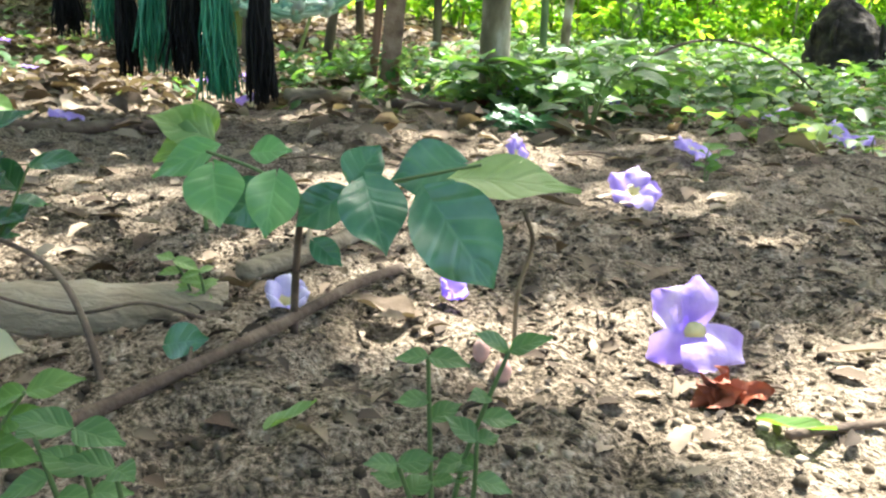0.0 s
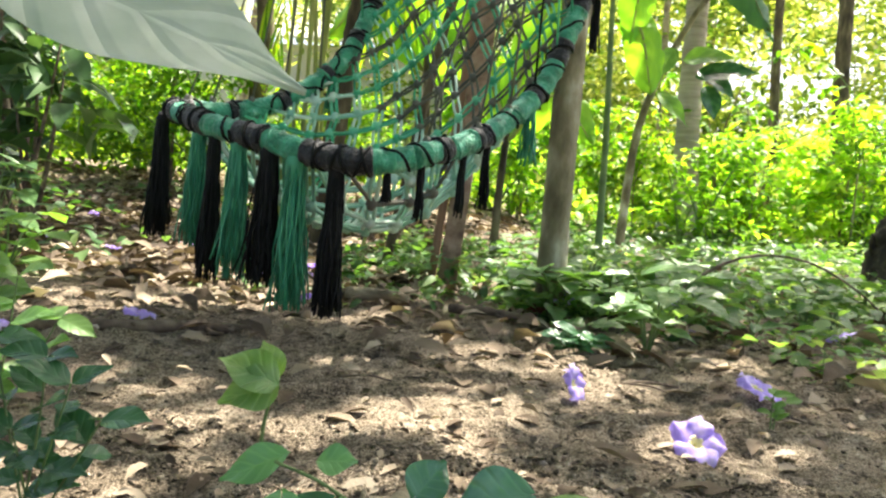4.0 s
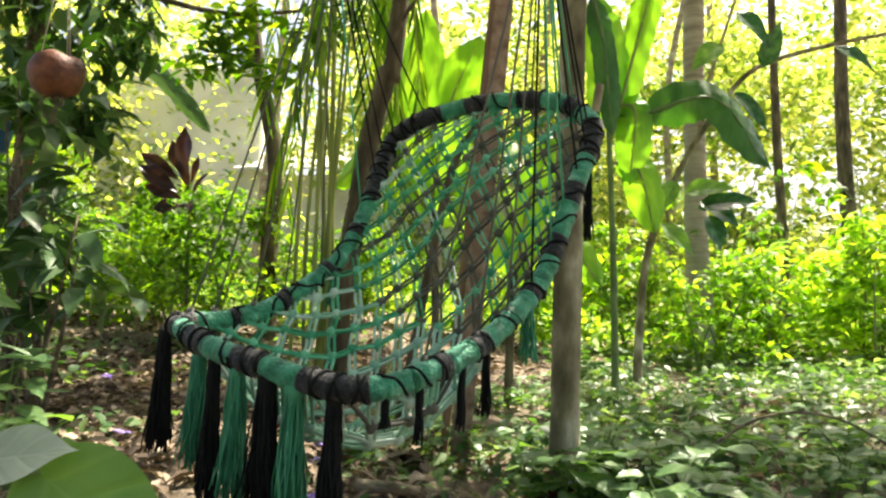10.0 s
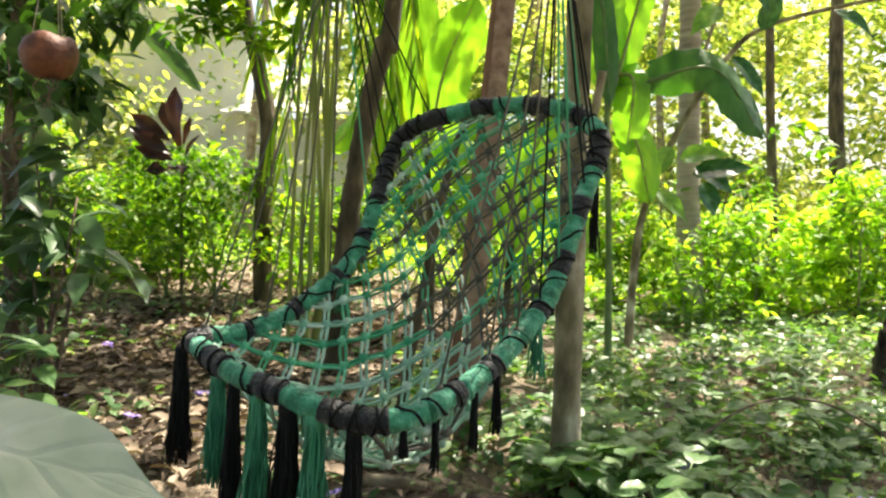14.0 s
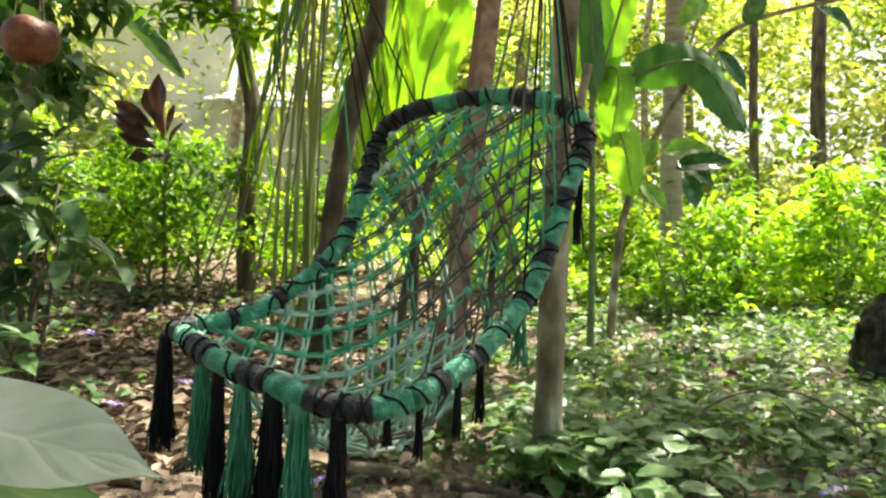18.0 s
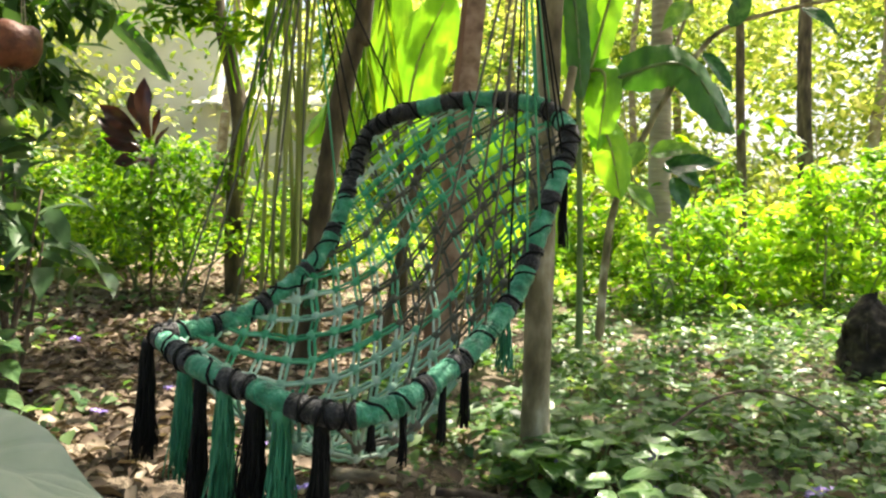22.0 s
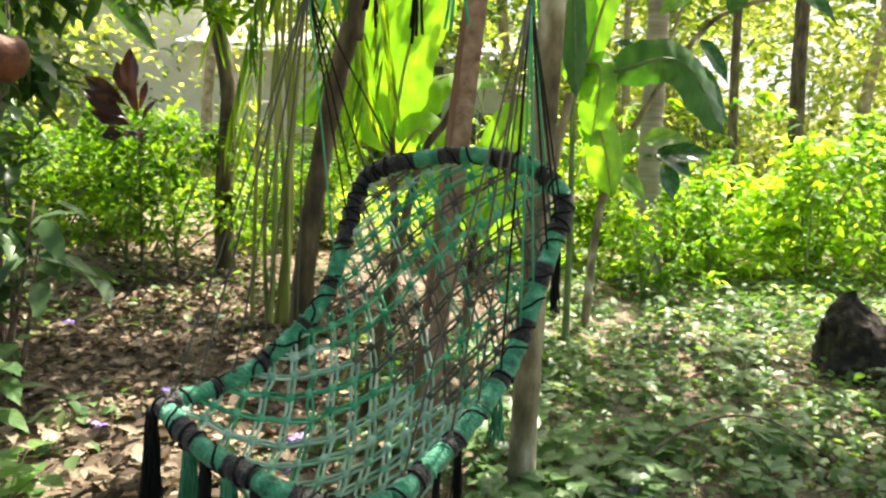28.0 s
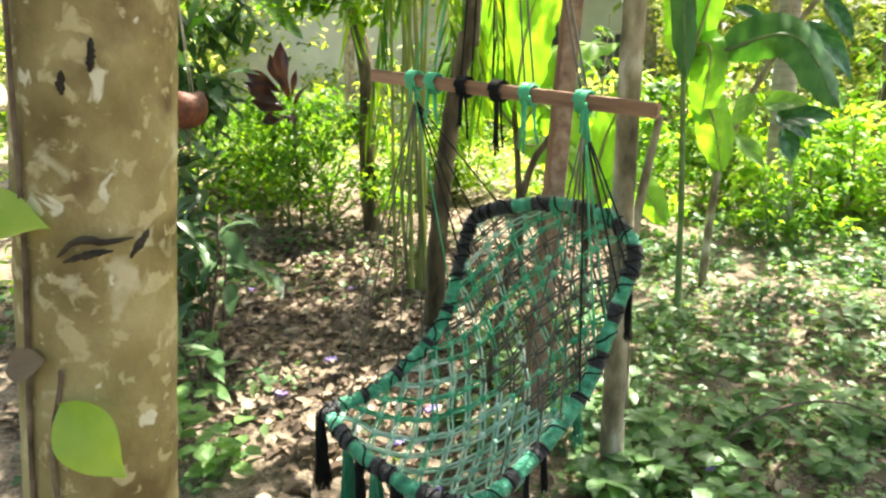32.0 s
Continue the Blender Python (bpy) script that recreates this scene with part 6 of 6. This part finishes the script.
for k in range(46):
    x, y = rng.uniform(-1.6, 1.0), rng.uniform(0.7, 2.9)
    a, L = rng.uniform(0, 6.28), rng.uniform(0.04, 0.16)
    z = gz(x, y)
    stick("thin_twig", [(x, y, z + 0.004), (x + L * 0.5 * math.cos(a), y + L * 0.5 * math.sin(a) + rng.normal(0, 0.006), z + 0.008), (x + L * math.cos(a), y + L * math.sin(a), gz(x + L * math.cos(a), y + L * math.sin(a)) + 0.004)], 0.0025, 0.0012, M_TWIG, "thin dry twig lying on the soil", "twig", 5)["group"] = "twigs on the soil"


# ---- fallen flowers ----
def flower(at, size, tilt, turn, label, closed=0.0, mat=M_PETAL):
    """A lilac trumpet flower: five rounded petals round a pale yellow throat."""
    t = thing("fallen_flower", at, label, "flower", "fallen lilac flowers")
    for k in range(5):
        a = k * 2 * math.pi / 5 + rng.normal(0, 0.08)
        vs, fs = [], []
        for i in range(8):
            u = i / 7
            half = size * 0.225 * (0.34 + 0.72 * math.sin(math.pi * min(1, 0.06 + u * 0.80))) * (1 if u < 0.9 else 0.80)
            r = size * (0.10 + 0.48 * u * (1 - 0.6 * closed))
            h = size * (0.16 + (0.30 * closed + 0.10) * math.sin(u * 1.8) - 0.10 * u * u)
            for j in range(7):
                v = j / 6 * 2 - 1
                ru = size * 0.07 * math.sin(4 * v + k * 2.3 + 4 * u) * u
                px, py = r - abs(v) ** 2 * size * 0.07 * u, half * v
                vs.append((px * math.cos(a) - py * math.sin(a), px * math.sin(a) + py * math.cos(a), h + ru - size * 0.05 * v * v * u))
        for i in range(7):
            for j in range(6):
                fs.append((i * 7 + j, i * 7 + j + 1, (i + 1) * 7 + j + 1, (i + 1) * 7 + j))
        sh = Shape()
        sh.add(vs, fs)
        ob = new("petal", sh.mesh("petal", mat))
        ob.parent = t
    sh = Shape()
    rs = [(0.02, 0.0), (0.06, 0.0), (0.09, 0.06), (0.11, 0.13), (0.145, 0.18), (0.115, 0.165), (0.07, 0.10), (0.02, 0.08)]
    sh.add([(size * r * math.cos(j * math.pi / 6), size * r * math.sin(j * math.pi / 6), size * z) for r, z in rs for j in range(12)],
           [(i * 12 + j, i * 12 + (j + 1) % 12, (i + 1) * 12 + (j + 1) % 12, (i + 1) * 12 + j) for i in range(7) for j in range(12)])
    ob = new("throat", sh.mesh("throat", M_THROAT))
    ob.parent = t
    t.matrix_basis = Matrix.Translation(at) @ Euler((radians(tilt), 0, radians(turn))).to_matrix().to_4x4()
    return t


def put_flower(x, y, size, tilt, turn, label, closed=0.0, lift=0.0, mat=M_PETAL):
    return flower((x, y, gz(x, y) + lift), size, tilt, turn, label, closed, mat)


put_flower(-0.106, 0.845, 0.050, 34, 30, "half-closed white and lilac flower beside the log", 0.75, 0.0, M_PETALPALE)
put_flower(0.02, 0.868, 0.042, 40, 60, "small wilted lilac flower on the soil", 0.9, 0.004)
put_flower(0.295, 1.36, 0.080, 45, 4, "lilac flower lying open on the soil", 0.2, 0.014)
put_flower(0.475, 1.665, 0.080, 25, 50, "lilac flower lying flat on the soil", 0.1, 0.008)
put_flower(0.135, 1.60, 0.07, 70, 60, "lilac flower standing on its side", 0.2, 0.02)
for x, y in ((0.50, 2.35), (0.20, 2.6), (-0.62, 2.6), (-0.72, 2.55), (-0.745, 1.76), (0.98, 2.45), (1.0, 2.16), (0.96, 1.98), (-1.43, 2.89), (-1.35, 3.34), (-1.87, 3.2), (-2.33, 4.28), (0.295, 2.67), (-1.63, 4.43), (-0.66, 2.87), (-0.92, 1.55), (-0.5, 2.25)):
    put_flower(x, y, rng.uniform(0.06, 0.085), rng.uniform(5, 50), rng.uniform(0, 360), "fallen lilac flower on the litter", rng.uniform(0, 0.5), 0.012)
for x, y, up in ((0.181, 2.488, 0.05), (0.545, 2.585, 0.02)):
    put_flower(x, y, 0.085, 40, rng.uniform(-30, 30), "lilac flower caught among the low herbs", 0.15, up)


def sun_flower(at, size, label):
    """A lilac trumpet flower on its side: two petals standing up, three spread on the soil, and a boxy pale throat."""
    t = thing("fallen_flower", at, label, "flower", "fallen lilac flowers")
    mid = np.array((0.0, 0.0, 0.40)) * size
    for k, (tip, wide) in enumerate((((-0.46, 0.10, 0.84), 0.42), ((0.04, 0.16, 1.02), 0.36), ((-0.50, -0.16, 0.07), 0.40), ((0.10, -0.42, 0.02), 0.44), ((0.62, -0.10, 0.06), 0.44))):
        tip = np.array(tip) * size
        way = unit(tip - mid)
        side = unit(np.cross(way, (0.1, -1.0, 0.35)))
        up = np.cross(side, way)
        L = np.linalg.norm(tip - mid)
        vs, fs = [], []
        for i in range(12):
            u = i / 11
            half = size * wide * (0.30 + 0.70 * math.sin(math.pi * min(1, 0.1 + u * 0.62))) * (1 if u < 0.85 else 0.92 - 3.2 * (u - 0.85)) * 0.62
            for j in range(9):
                v = j / 8 * 2 - 1
                q = mid + way * (L * (0.08 + 0.92 * u) - abs(v) ** 2 * L * 0.10 * u) + side * half * v
                q = q + up * size * (0.10 * math.sin(u * 2.6) - 0.10 * u * u + 0.05 * math.sin(3.5 * v + k * 1.7) * u + 0.07 * v * v * (1 if k < 2 else -0.5) * u)
                q[2] = max(q[2], 0.004)
                vs.append(q)
        for i in range(11):
            for j in range(8):
                fs.append((i * 9 + j, i * 9 + j + 1, (i + 1) * 9 + j + 1, (i + 1) * 9 + j))
        sh = Shape()
        sh.add(vs, fs)
        ob = new("petal", sh.mesh("petal", M_PETAL))
        ob.parent = t
    sh = Shape()
    sh.tube([mid + size * np.array(o) for o in ((0, 0.16, -0.03), (0, 0.0, 0.0), (0, -0.07, 0.01), (0, -0.06, 0.01), (0, 0.06, 0.0))], [size * r for r in (0.05, 0.11, 0.125, 0.10, 0.04)], 12)
    ob = new("throat", sh.mesh("throat", M_THROAT))
    ob.parent = t
    t.matrix_basis = Matrix.Translation(at)
    return t


sun_flower((0.208, 0.805, gz(0.208, 0.805)), 0.065, "lilac trumpet flower leaning open in the sun")
for x, y in ((0.049, 0.768), (0.064, 0.757)):
    t = thing("fallen_bud", (x, y, gz(x, y)), "small pale-pink flower bud on the soil", "bud", "buds")
    sh = Shape()
    sh.blob((x, y, gz(x, y) + 0.007), 0.0075, seed=x * 9, nu=10, nv=8, squash=(0.8, 0.8, 1.2), lump=0.2)
    part("bud", sh, M_BUD, t)

# single leaves lying about
for name, mat, b, tp, wd, lab in (("red_leaf", M_RED, (0.06, 2.48), (0.175, 2.42), 0.085, "curled red-brown fallen leaf"), ("green_leaf", M_VINE, (0.215, 0.70), (0.245, 0.665), 0.016, "small fresh green leaf fallen on the soil"),
                                  ("yellow_leaf", M_PALE, (-0.075, 0.655), (-0.045, 0.66), 0.014, "small yellow fallen leaf"), ("dry_leaf", M_DRY, (0.20, 1.24), (0.13, 1.27), 0.03, "pale dry fallen leaf"),
                                  ("dry_leaf", M_DRY, (-0.145, 0.89), (-0.165, 0.865), 0.03, "curled grey dry leaf against the log"), ("dry_leaf", M_DRY, (0.0, 0.815), (-0.05, 0.83), 0.03, "pinkish dry fallen leaf"),
                                  ("dry_leaf", M_DRY, (0.30, 0.79), (0.40, 0.815), 0.014, "long narrow dry leaf in the sun")):
    z0, z1 = gz(*b), gz(*tp)
    ob = part(name, blade(name, mat, (b[0], b[1], z0 + 0.006), (tp[0], tp[1], z1 + 0.012), (0, 0, 1), wd, curl=-0.25, fold=0.3, wave=0.1), mat)
    tagged(ob, lab, "fallen leaf")

crumple = thing("crumpled_leaf", (0.213, 0.748, gz(0.213, 0.748)), "crumpled red-brown dry leaf in front of the flower", "fallen leaf")
for k in range(7):
    a = k * 0.95 + 0.3
    c = np.array((0.213 + 0.007 * math.cos(k * 2.0), 0.746 + 0.004 * math.sin(k * 2.0), gz(0.213, 0.746) + 0.003))
    e = c + np.array((0.024 * math.cos(a), 0.014 * math.sin(a), 0.006 + 0.012 * abs(math.sin(k * 1.7))))
    part("fold", blade("fold", M_RED, c, e, (math.sin(k * 2.2), -0.8, 0.6 + math.cos(k)), 0.019, curl=0.5, fold=0.5, wave=0.35), M_RED, crumple)

# ---- seedlings in front ----
seed = thing("seedling", (-0.09, 0.806, gz(-0.09, 0.806)), "seedling with large glossy dark-green leaves on thin stems", "seedling")


def stem(t, pts, r0, r1, mat=M_TWIG, name="stem"):
    q = curve_pts(pts, 20)
    sh = Shape()
    sh.tube(q, np.linspace(r0, r1, len(q)), 7)
    return part(name, sh, mat, t)


stem(seed, [(-0.09, 0.806, -0.005), (-0.085, 0.79, 0.04), (-0.077, 0.765, 0.085), (-0.07, 0.75, 0.118)], 0.0032, 0.0022)
stem(seed, [(-0.07, 0.75, 0.118), (-0.03, 0.74, 0.128), (0.0, 0.73, 0.137), (0.04, 0.72, 0.148)], 0.0014, 0.001, M_STEM)
stem(seed, [(-0.07, 0.75, 0.118), (-0.10, 0.75, 0.135), (-0.13, 0.75, 0.145)], 0.0014, 0.001, M_STEM)
for base, tip, wd, nm, mt, ht in (((0.024, 0.715, 0.141), (0.098, 0.712, 0.139), 0.038, (0.0, -0.55, 1), M_PALE, 0.1), ((0.030, 0.745, 0.144), (-0.016, 0.74, 0.133), 0.040, (-0.1, -0.9, 0.6), M_SEED, 0.1),
                                  ((0.012, 0.69, 0.133), (0.048, 0.672, 0.089), 0.054, (0.3, -1, 0.5), M_SEED, 0.18), ((-0.026, 0.71, 0.136), (-0.012, 0.68, 0.104), 0.040, (0.2, -1, 0.4), M_SEED, 0.18),
                                  ((-0.040, 0.765, 0.128), (-0.024, 0.775, 0.149), 0.032, (-0.2, -0.9, 0.5), M_SEED, 0.15), ((-0.110, 0.70, 0.142), (-0.103, 0.68, 0.116), 0.034, (0.1, -1, 0.4), M_SEEDLIGHT, 0.2),
                                  ((-0.078, 0.712, 0.138), (-0.080, 0.69, 0.108), 0.031, (0.3, -1, 0.18), M_SEEDLIGHT, 0.18), ((-0.044, 0.74, 0.123), (-0.073, 0.735, 0.103), 0.030, (0, -1, 0.5), M_SEED, 0.2),
                                  ((-0.126, 0.76, 0.147), (-0.168, 0.755, 0.127), 0.026, (0, -0.8, 0.8), M_SEEDLIGHT, 0.1), ((-0.093, 0.745, 0.124), (-0.118, 0.74, 0.101), 0.034, (0.1, -1, 0.15), M_SEED, 0.2),
                                  ((-0.105, 0.765, 0.143), (-0.080, 0.765, 0.146), 0.022, (0, -0.8, 0.8), M_SEEDLIGHT, 0.1), ((-0.065, 0.76, 0.086), (-0.046, 0.752, 0.073), 0.018, (0, -1, 0.5), M_SEED, 0.2),
                                  ((-0.161, 0.745, 0.016), (-0.131, 0.735, 0.026), 0.026, (0, -0.8, 0.7), M_SEED, 0.2)):
    part("leaf", blade("leaf", mt, base, tip, nm, wd, curl=0.10, fold=0.10, wave=0.06, broad=0.45, heart=ht), mt, seed)
curl = thing("pale_seedling", (-0.255, 1.10, gz(-0.255, 1.10)), "small seedling with curled pale veined leaves", "seedling")
stem(curl, [(-0.25, 1.10, -0.005), (-0.25, 1.10, 0.05), (-0.24, 1.10, 0.098)], 0.0025, 0.0018, M_STEM)
for base, tip, wd, nm in (((-0.235, 1.10, 0.100), (-0.298, 1.08, 0.132), 0.050, (0.1, -0.8, 0.6)), ((-0.235, 1.10, 0.100), (-0.294, 1.07, 0.085), 0.052, (0.0, -0.9, 0.5)), ((-0.24, 1.11, 0.105), (-0.265, 1.12, 0.145), 0.035, (0.2, -1, 0.3))):
    part("leaf", blade("leaf", M_PALE, base, tip, nm, wd, curl=0.35, fold=0.2, wave=0.08), M_PALE, curl)


def sprig(name, foot, tops, leaf, mat, label, seed_n=0):
    """A little herb: thin stems with pairs of leaves."""
    t = thing(name, (foot[0], foot[1], gz(*foot)), label, "herb")
    for k, top in enumerate(tops):
        f3 = (foot[0] + 0.004 * k, foot[1], gz(*foot) - 0.004)
        mid = ((f3[0] + top[0]) / 2 + rng.normal(0, 0.004), (f3[1] + top[1]) / 2, (f3[2] + top[2]) / 2)
        q = curve_pts([f3, mid, top], 10)
        stem(t, [f3, mid, top], 0.0014, 0.0009, M_STEM)
        for i, s in ((4, 1), (5, -1), (7, 1), (8, -1), (10, 1), (10, -1)):
            b = q[min(i, len(q) - 1)]
            a = rng.normal(0, 0.7) + (0 if s > 0 else math.pi)
            L = leaf * rng.uniform(0.7, 1.15)
            part("leaf", blade("leaf", mat, b, b + np.array((math.cos(a) * L, math.sin(a) * L * 0.7, rng.normal(0.1, 0.25) * L)), (0, -0.5, 1), L * 0.62, curl=0.15), mat, t)
    return t


sprig("small_herb", (0.02, 0.575), [(0.015, 0.57, 0.094), (0.047, 0.565, 0.100), (0.036, 0.56, 0.062), (0.004, 0.56, 0.05)], 0.017, M_HERBLEAF, "small blurred green herb close in front")
sprig("small_herb", (-0.11, 0.53), [(-0.105, 0.52, 0.085), (-0.092, 0.52, 0.070), (-0.125, 0.53, 0.075)], 0.018, M_HERBLEAF, "small green herb at the end of the stick")
sprig("small_herb", (-0.20, 0.60), [(-0.20, 0.60, 0.06), (-0.17, 0.60, 0.055), (-0.22, 0.61, 0.07)], 0.024, M_VINE, "small green herb beside the stick")
sprig("small_herb", (-0.42, 0.93), [(-0.40, 0.93, 0.15), (-0.37, 0.92, 0.13), (-0.46, 0.94, 0.16), (-0.34, 0.92, 0.10), (-0.43, 0.93, 0.08)], 0.045, M_HERO, "leafy green herb beside the log")
sprig("small_herb", (-0.65, 1.2), [(-0.62, 1.2, 0.18), (-0.56, 1.2, 0.13), (-0.68, 1.2, 0.2), (-0.72, 1.2, 0.12)], 0.06, M_VINE, "leafy green herb at the edge of the bare soil")
sprig("small_herb", (-0.95, 1.5), [(-0.92, 1.5, 0.2), (-0.85, 1.5, 0.13), (-0.98, 1.5, 0.24), (-1.02, 1.5, 0.12)], 0.07, M_VINE, "leafy green herb at the edge of the litter")
sprig("small_herb", (-0.18, 0.845), [(-0.19, 0.84, 0.045), (-0.17, 0.84, 0.035)], 0.018, M_PALE, "tiny pale herb against the log")
sprig("small_herb", (0.45, 1.5), [(0.45, 1.5, 0.06), (0.47, 1.5, 0.05)], 0.03, M_VINE, "small green herb on the bare soil")
sprig("small_herb", (0.18, 1.95), [(0.18, 1.95, 0.06), (0.15, 1.95, 0.05), (0.22, 1.96, 0.05)], 0.055, M_HERO, "small broad-leaved herb beside the shrub")

# climber on the big trunk
vine = thing("climbing_vine", (-0.425, 0.61, gz(-0.425, 0.61)), "climbing vine with broad heart-shaped leaves on the big trunk", "vine")
stem(vine, [(-0.56, 0.58, 0.0), (-0.54, 0.57, 0.4), (-0.53, 0.56, 0.8), (-0.542, 0.553, 1.10), (-0.513, 0.555, 1.232), (-0.508, 0.552, 1.25)], 0.004, 0.003, M_TWIG)
stem(vine, [(-0.70, 0.55, 0.0), (-0.635, 0.555, 0.6), (-0.578, 0.555, 1.09), (-0.555, 0.555, 1.26), (-0.536, 0.556, 1.40), (-0.525, 0.558, 1.55), (-0.50, 0.565, 1.9)], 0.004, 0.003, M_TWIG)
for base, tip, wd, nm, mt in (((-0.215, 0.60, 0.402), (-0.084, 0.60, 0.359), 0.066, (0.15, -0.75, 0.55), M_SKYSHEEN), ((-0.209, 0.665, 0.443), (-0.138, 0.66, 0.397), 0.062, (0.2, -0.9, 0.4), M_VINE),
                              ((-0.249, 0.66, 0.449), (-0.192, 0.66, 0.460), 0.036, (0.0, -0.7, 0.7), M_SKYSHEEN),
                              ((-0.27, 0.545, 0.645), (-0.164, 0.55, 0.624), 0.055, (0.12, -0.5, 0.87), M_SKYSHEEN), ((-0.39, 0.70, 0.56), (-0.30, 0.76, 0.53), 0.06, (0.1, -0.5, 0.8), M_VINE),
                              ((-0.500, 0.55, 1.190), (-0.430, 0.54, 1.124), 0.082, (0.1, -1.0, 0.3), M_FRESH), ((-0.61, 0.548, 1.446), (-0.487, 0.54, 1.430), 0.066, (0, -0.8, 0.6), M_FRESH), ((-0.575, 0.55, 1.250), (-0.522, 0.545, 1.266), 0.042, (0, -0.9, 0.4), M_DRY)):
    part("leaf", blade("leaf", mt, base, tip, nm, wd, curl=0.10, fold=0.08, wave=0.04, heart=0.3), mt, vine)
for b in ((-0.215, 0.60, 0.402), (-0.213, 0.665, 0.446), (-0.249, 0.66, 0.449)):
    stem(vine, [(-0.53, 0.58, 0.40), (-0.38, 0.60, 0.44), b], 0.002, 0.0014, M_STEM, "leaf_stalk")
for b in ((-0.27, 0.545, 0.645), (-0.39, 0.70, 0.56)):
    stem(vine, [(-0.515, 0.578, 0.60), (-0.40, 0.57, 0.64), b], 0.002, 0.0014, M_STEM, "leaf_stalk")
# scars in the bark
for pts in (((-0.497, 0.561, 1.389), (-0.47, 0.5635, 1.408), (-0.44, 0.575, 1.406), (-0.415, 0.59, 1.409)), ((-0.49, 0.561, 1.383), (-0.46, 0.567, 1.392), (-0.435, 0.578, 1.395)),
            ((-0.43, 0.578, 1.632), (-0.432, 0.577, 1.61), (-0.435, 0.576, 1.596)), ((-0.462, 0.565, 1.598), (-0.464, 0.564, 1.585), (-0.464, 0.564, 1.572)), ((-0.42, 0.587, 1.385), (-0.412, 0.60, 1.402), (-0.408, 0.61, 1.415))):
    sh = Shape()
    q = curve_pts(pts, 14)
    sh.tube(q, 0.0048 * np.sin(np.linspace(0.25, 2.9, len(q))), 6, lump=0.3)
    part("bark_scar", sh, M_CHAR, big, "dark scar in the bark")
# dry arching stem and cream fallen leaf beside the log
arch = thing("arching_twig", (-0.195, 0.72, gz(-0.195, 0.72)), "thin dry arching stem over the log", "stem")
stem(arch, [(-0.195, 0.72, gz(-0.195, 0.72) - 0.004), (-0.207, 0.735, 0.022), (-0.232, 0.76, 0.048), (-0.262, 0.78, 0.062), (-0.31, 0.80, 0.072)], 0.0026, 0.0018, M_TWIG)
stem(arch, [(-0.15, 0.79, gz(-0.15, 0.79) + 0.003), (-0.20, 0.80, gz(-0.20, 0.80) + 0.020), (-0.25, 0.79, gz(-0.25, 0.79) + 0.022), (-0.33, 0.80, 0.030)], 0.0016, 0.0012, M_TWIG, "side_stem")
ob = part("cream_leaf", blade("cream_leaf", M_CREAM, (-0.29, 0.735, 0.012), (-0.247, 0.725, 0.016), (0, -0.6, 0.8), 0.030, curl=0.1), M_CREAM)
tagged(ob, "cream fallen leaf beside the log", "fallen leaf")
# leaning dry cane by the chair back
cane = thing("dry_cane", (-0.62, 3.3, gz(-0.62, 3.3)), "thin pale dry cane leaning behind the chair", "stick")
stem(cane, [(-0.62, 3.3, gz(-0.62, 3.3) - 0.01), (-0.5, 3.35, 0.4), (-0.36, 3.4, 0.82)], 0.008, 0.005, M_CANE, "cane")
# dark stick leaning beside the plank
lean = thing("leaning_stick", (-0.468, 3.15, gz(-0.468, 3.15)), "dark dry stick leaning beside the plank", "stick")
stem(lean, [(-0.468, 3.15, -0.01), (-0.287, 3.15, 1.044), (-0.174, 3.15, 1.29), (-0.084, 3.15, 1.487)], 0.020, 0.012, M_BARK, "wood")
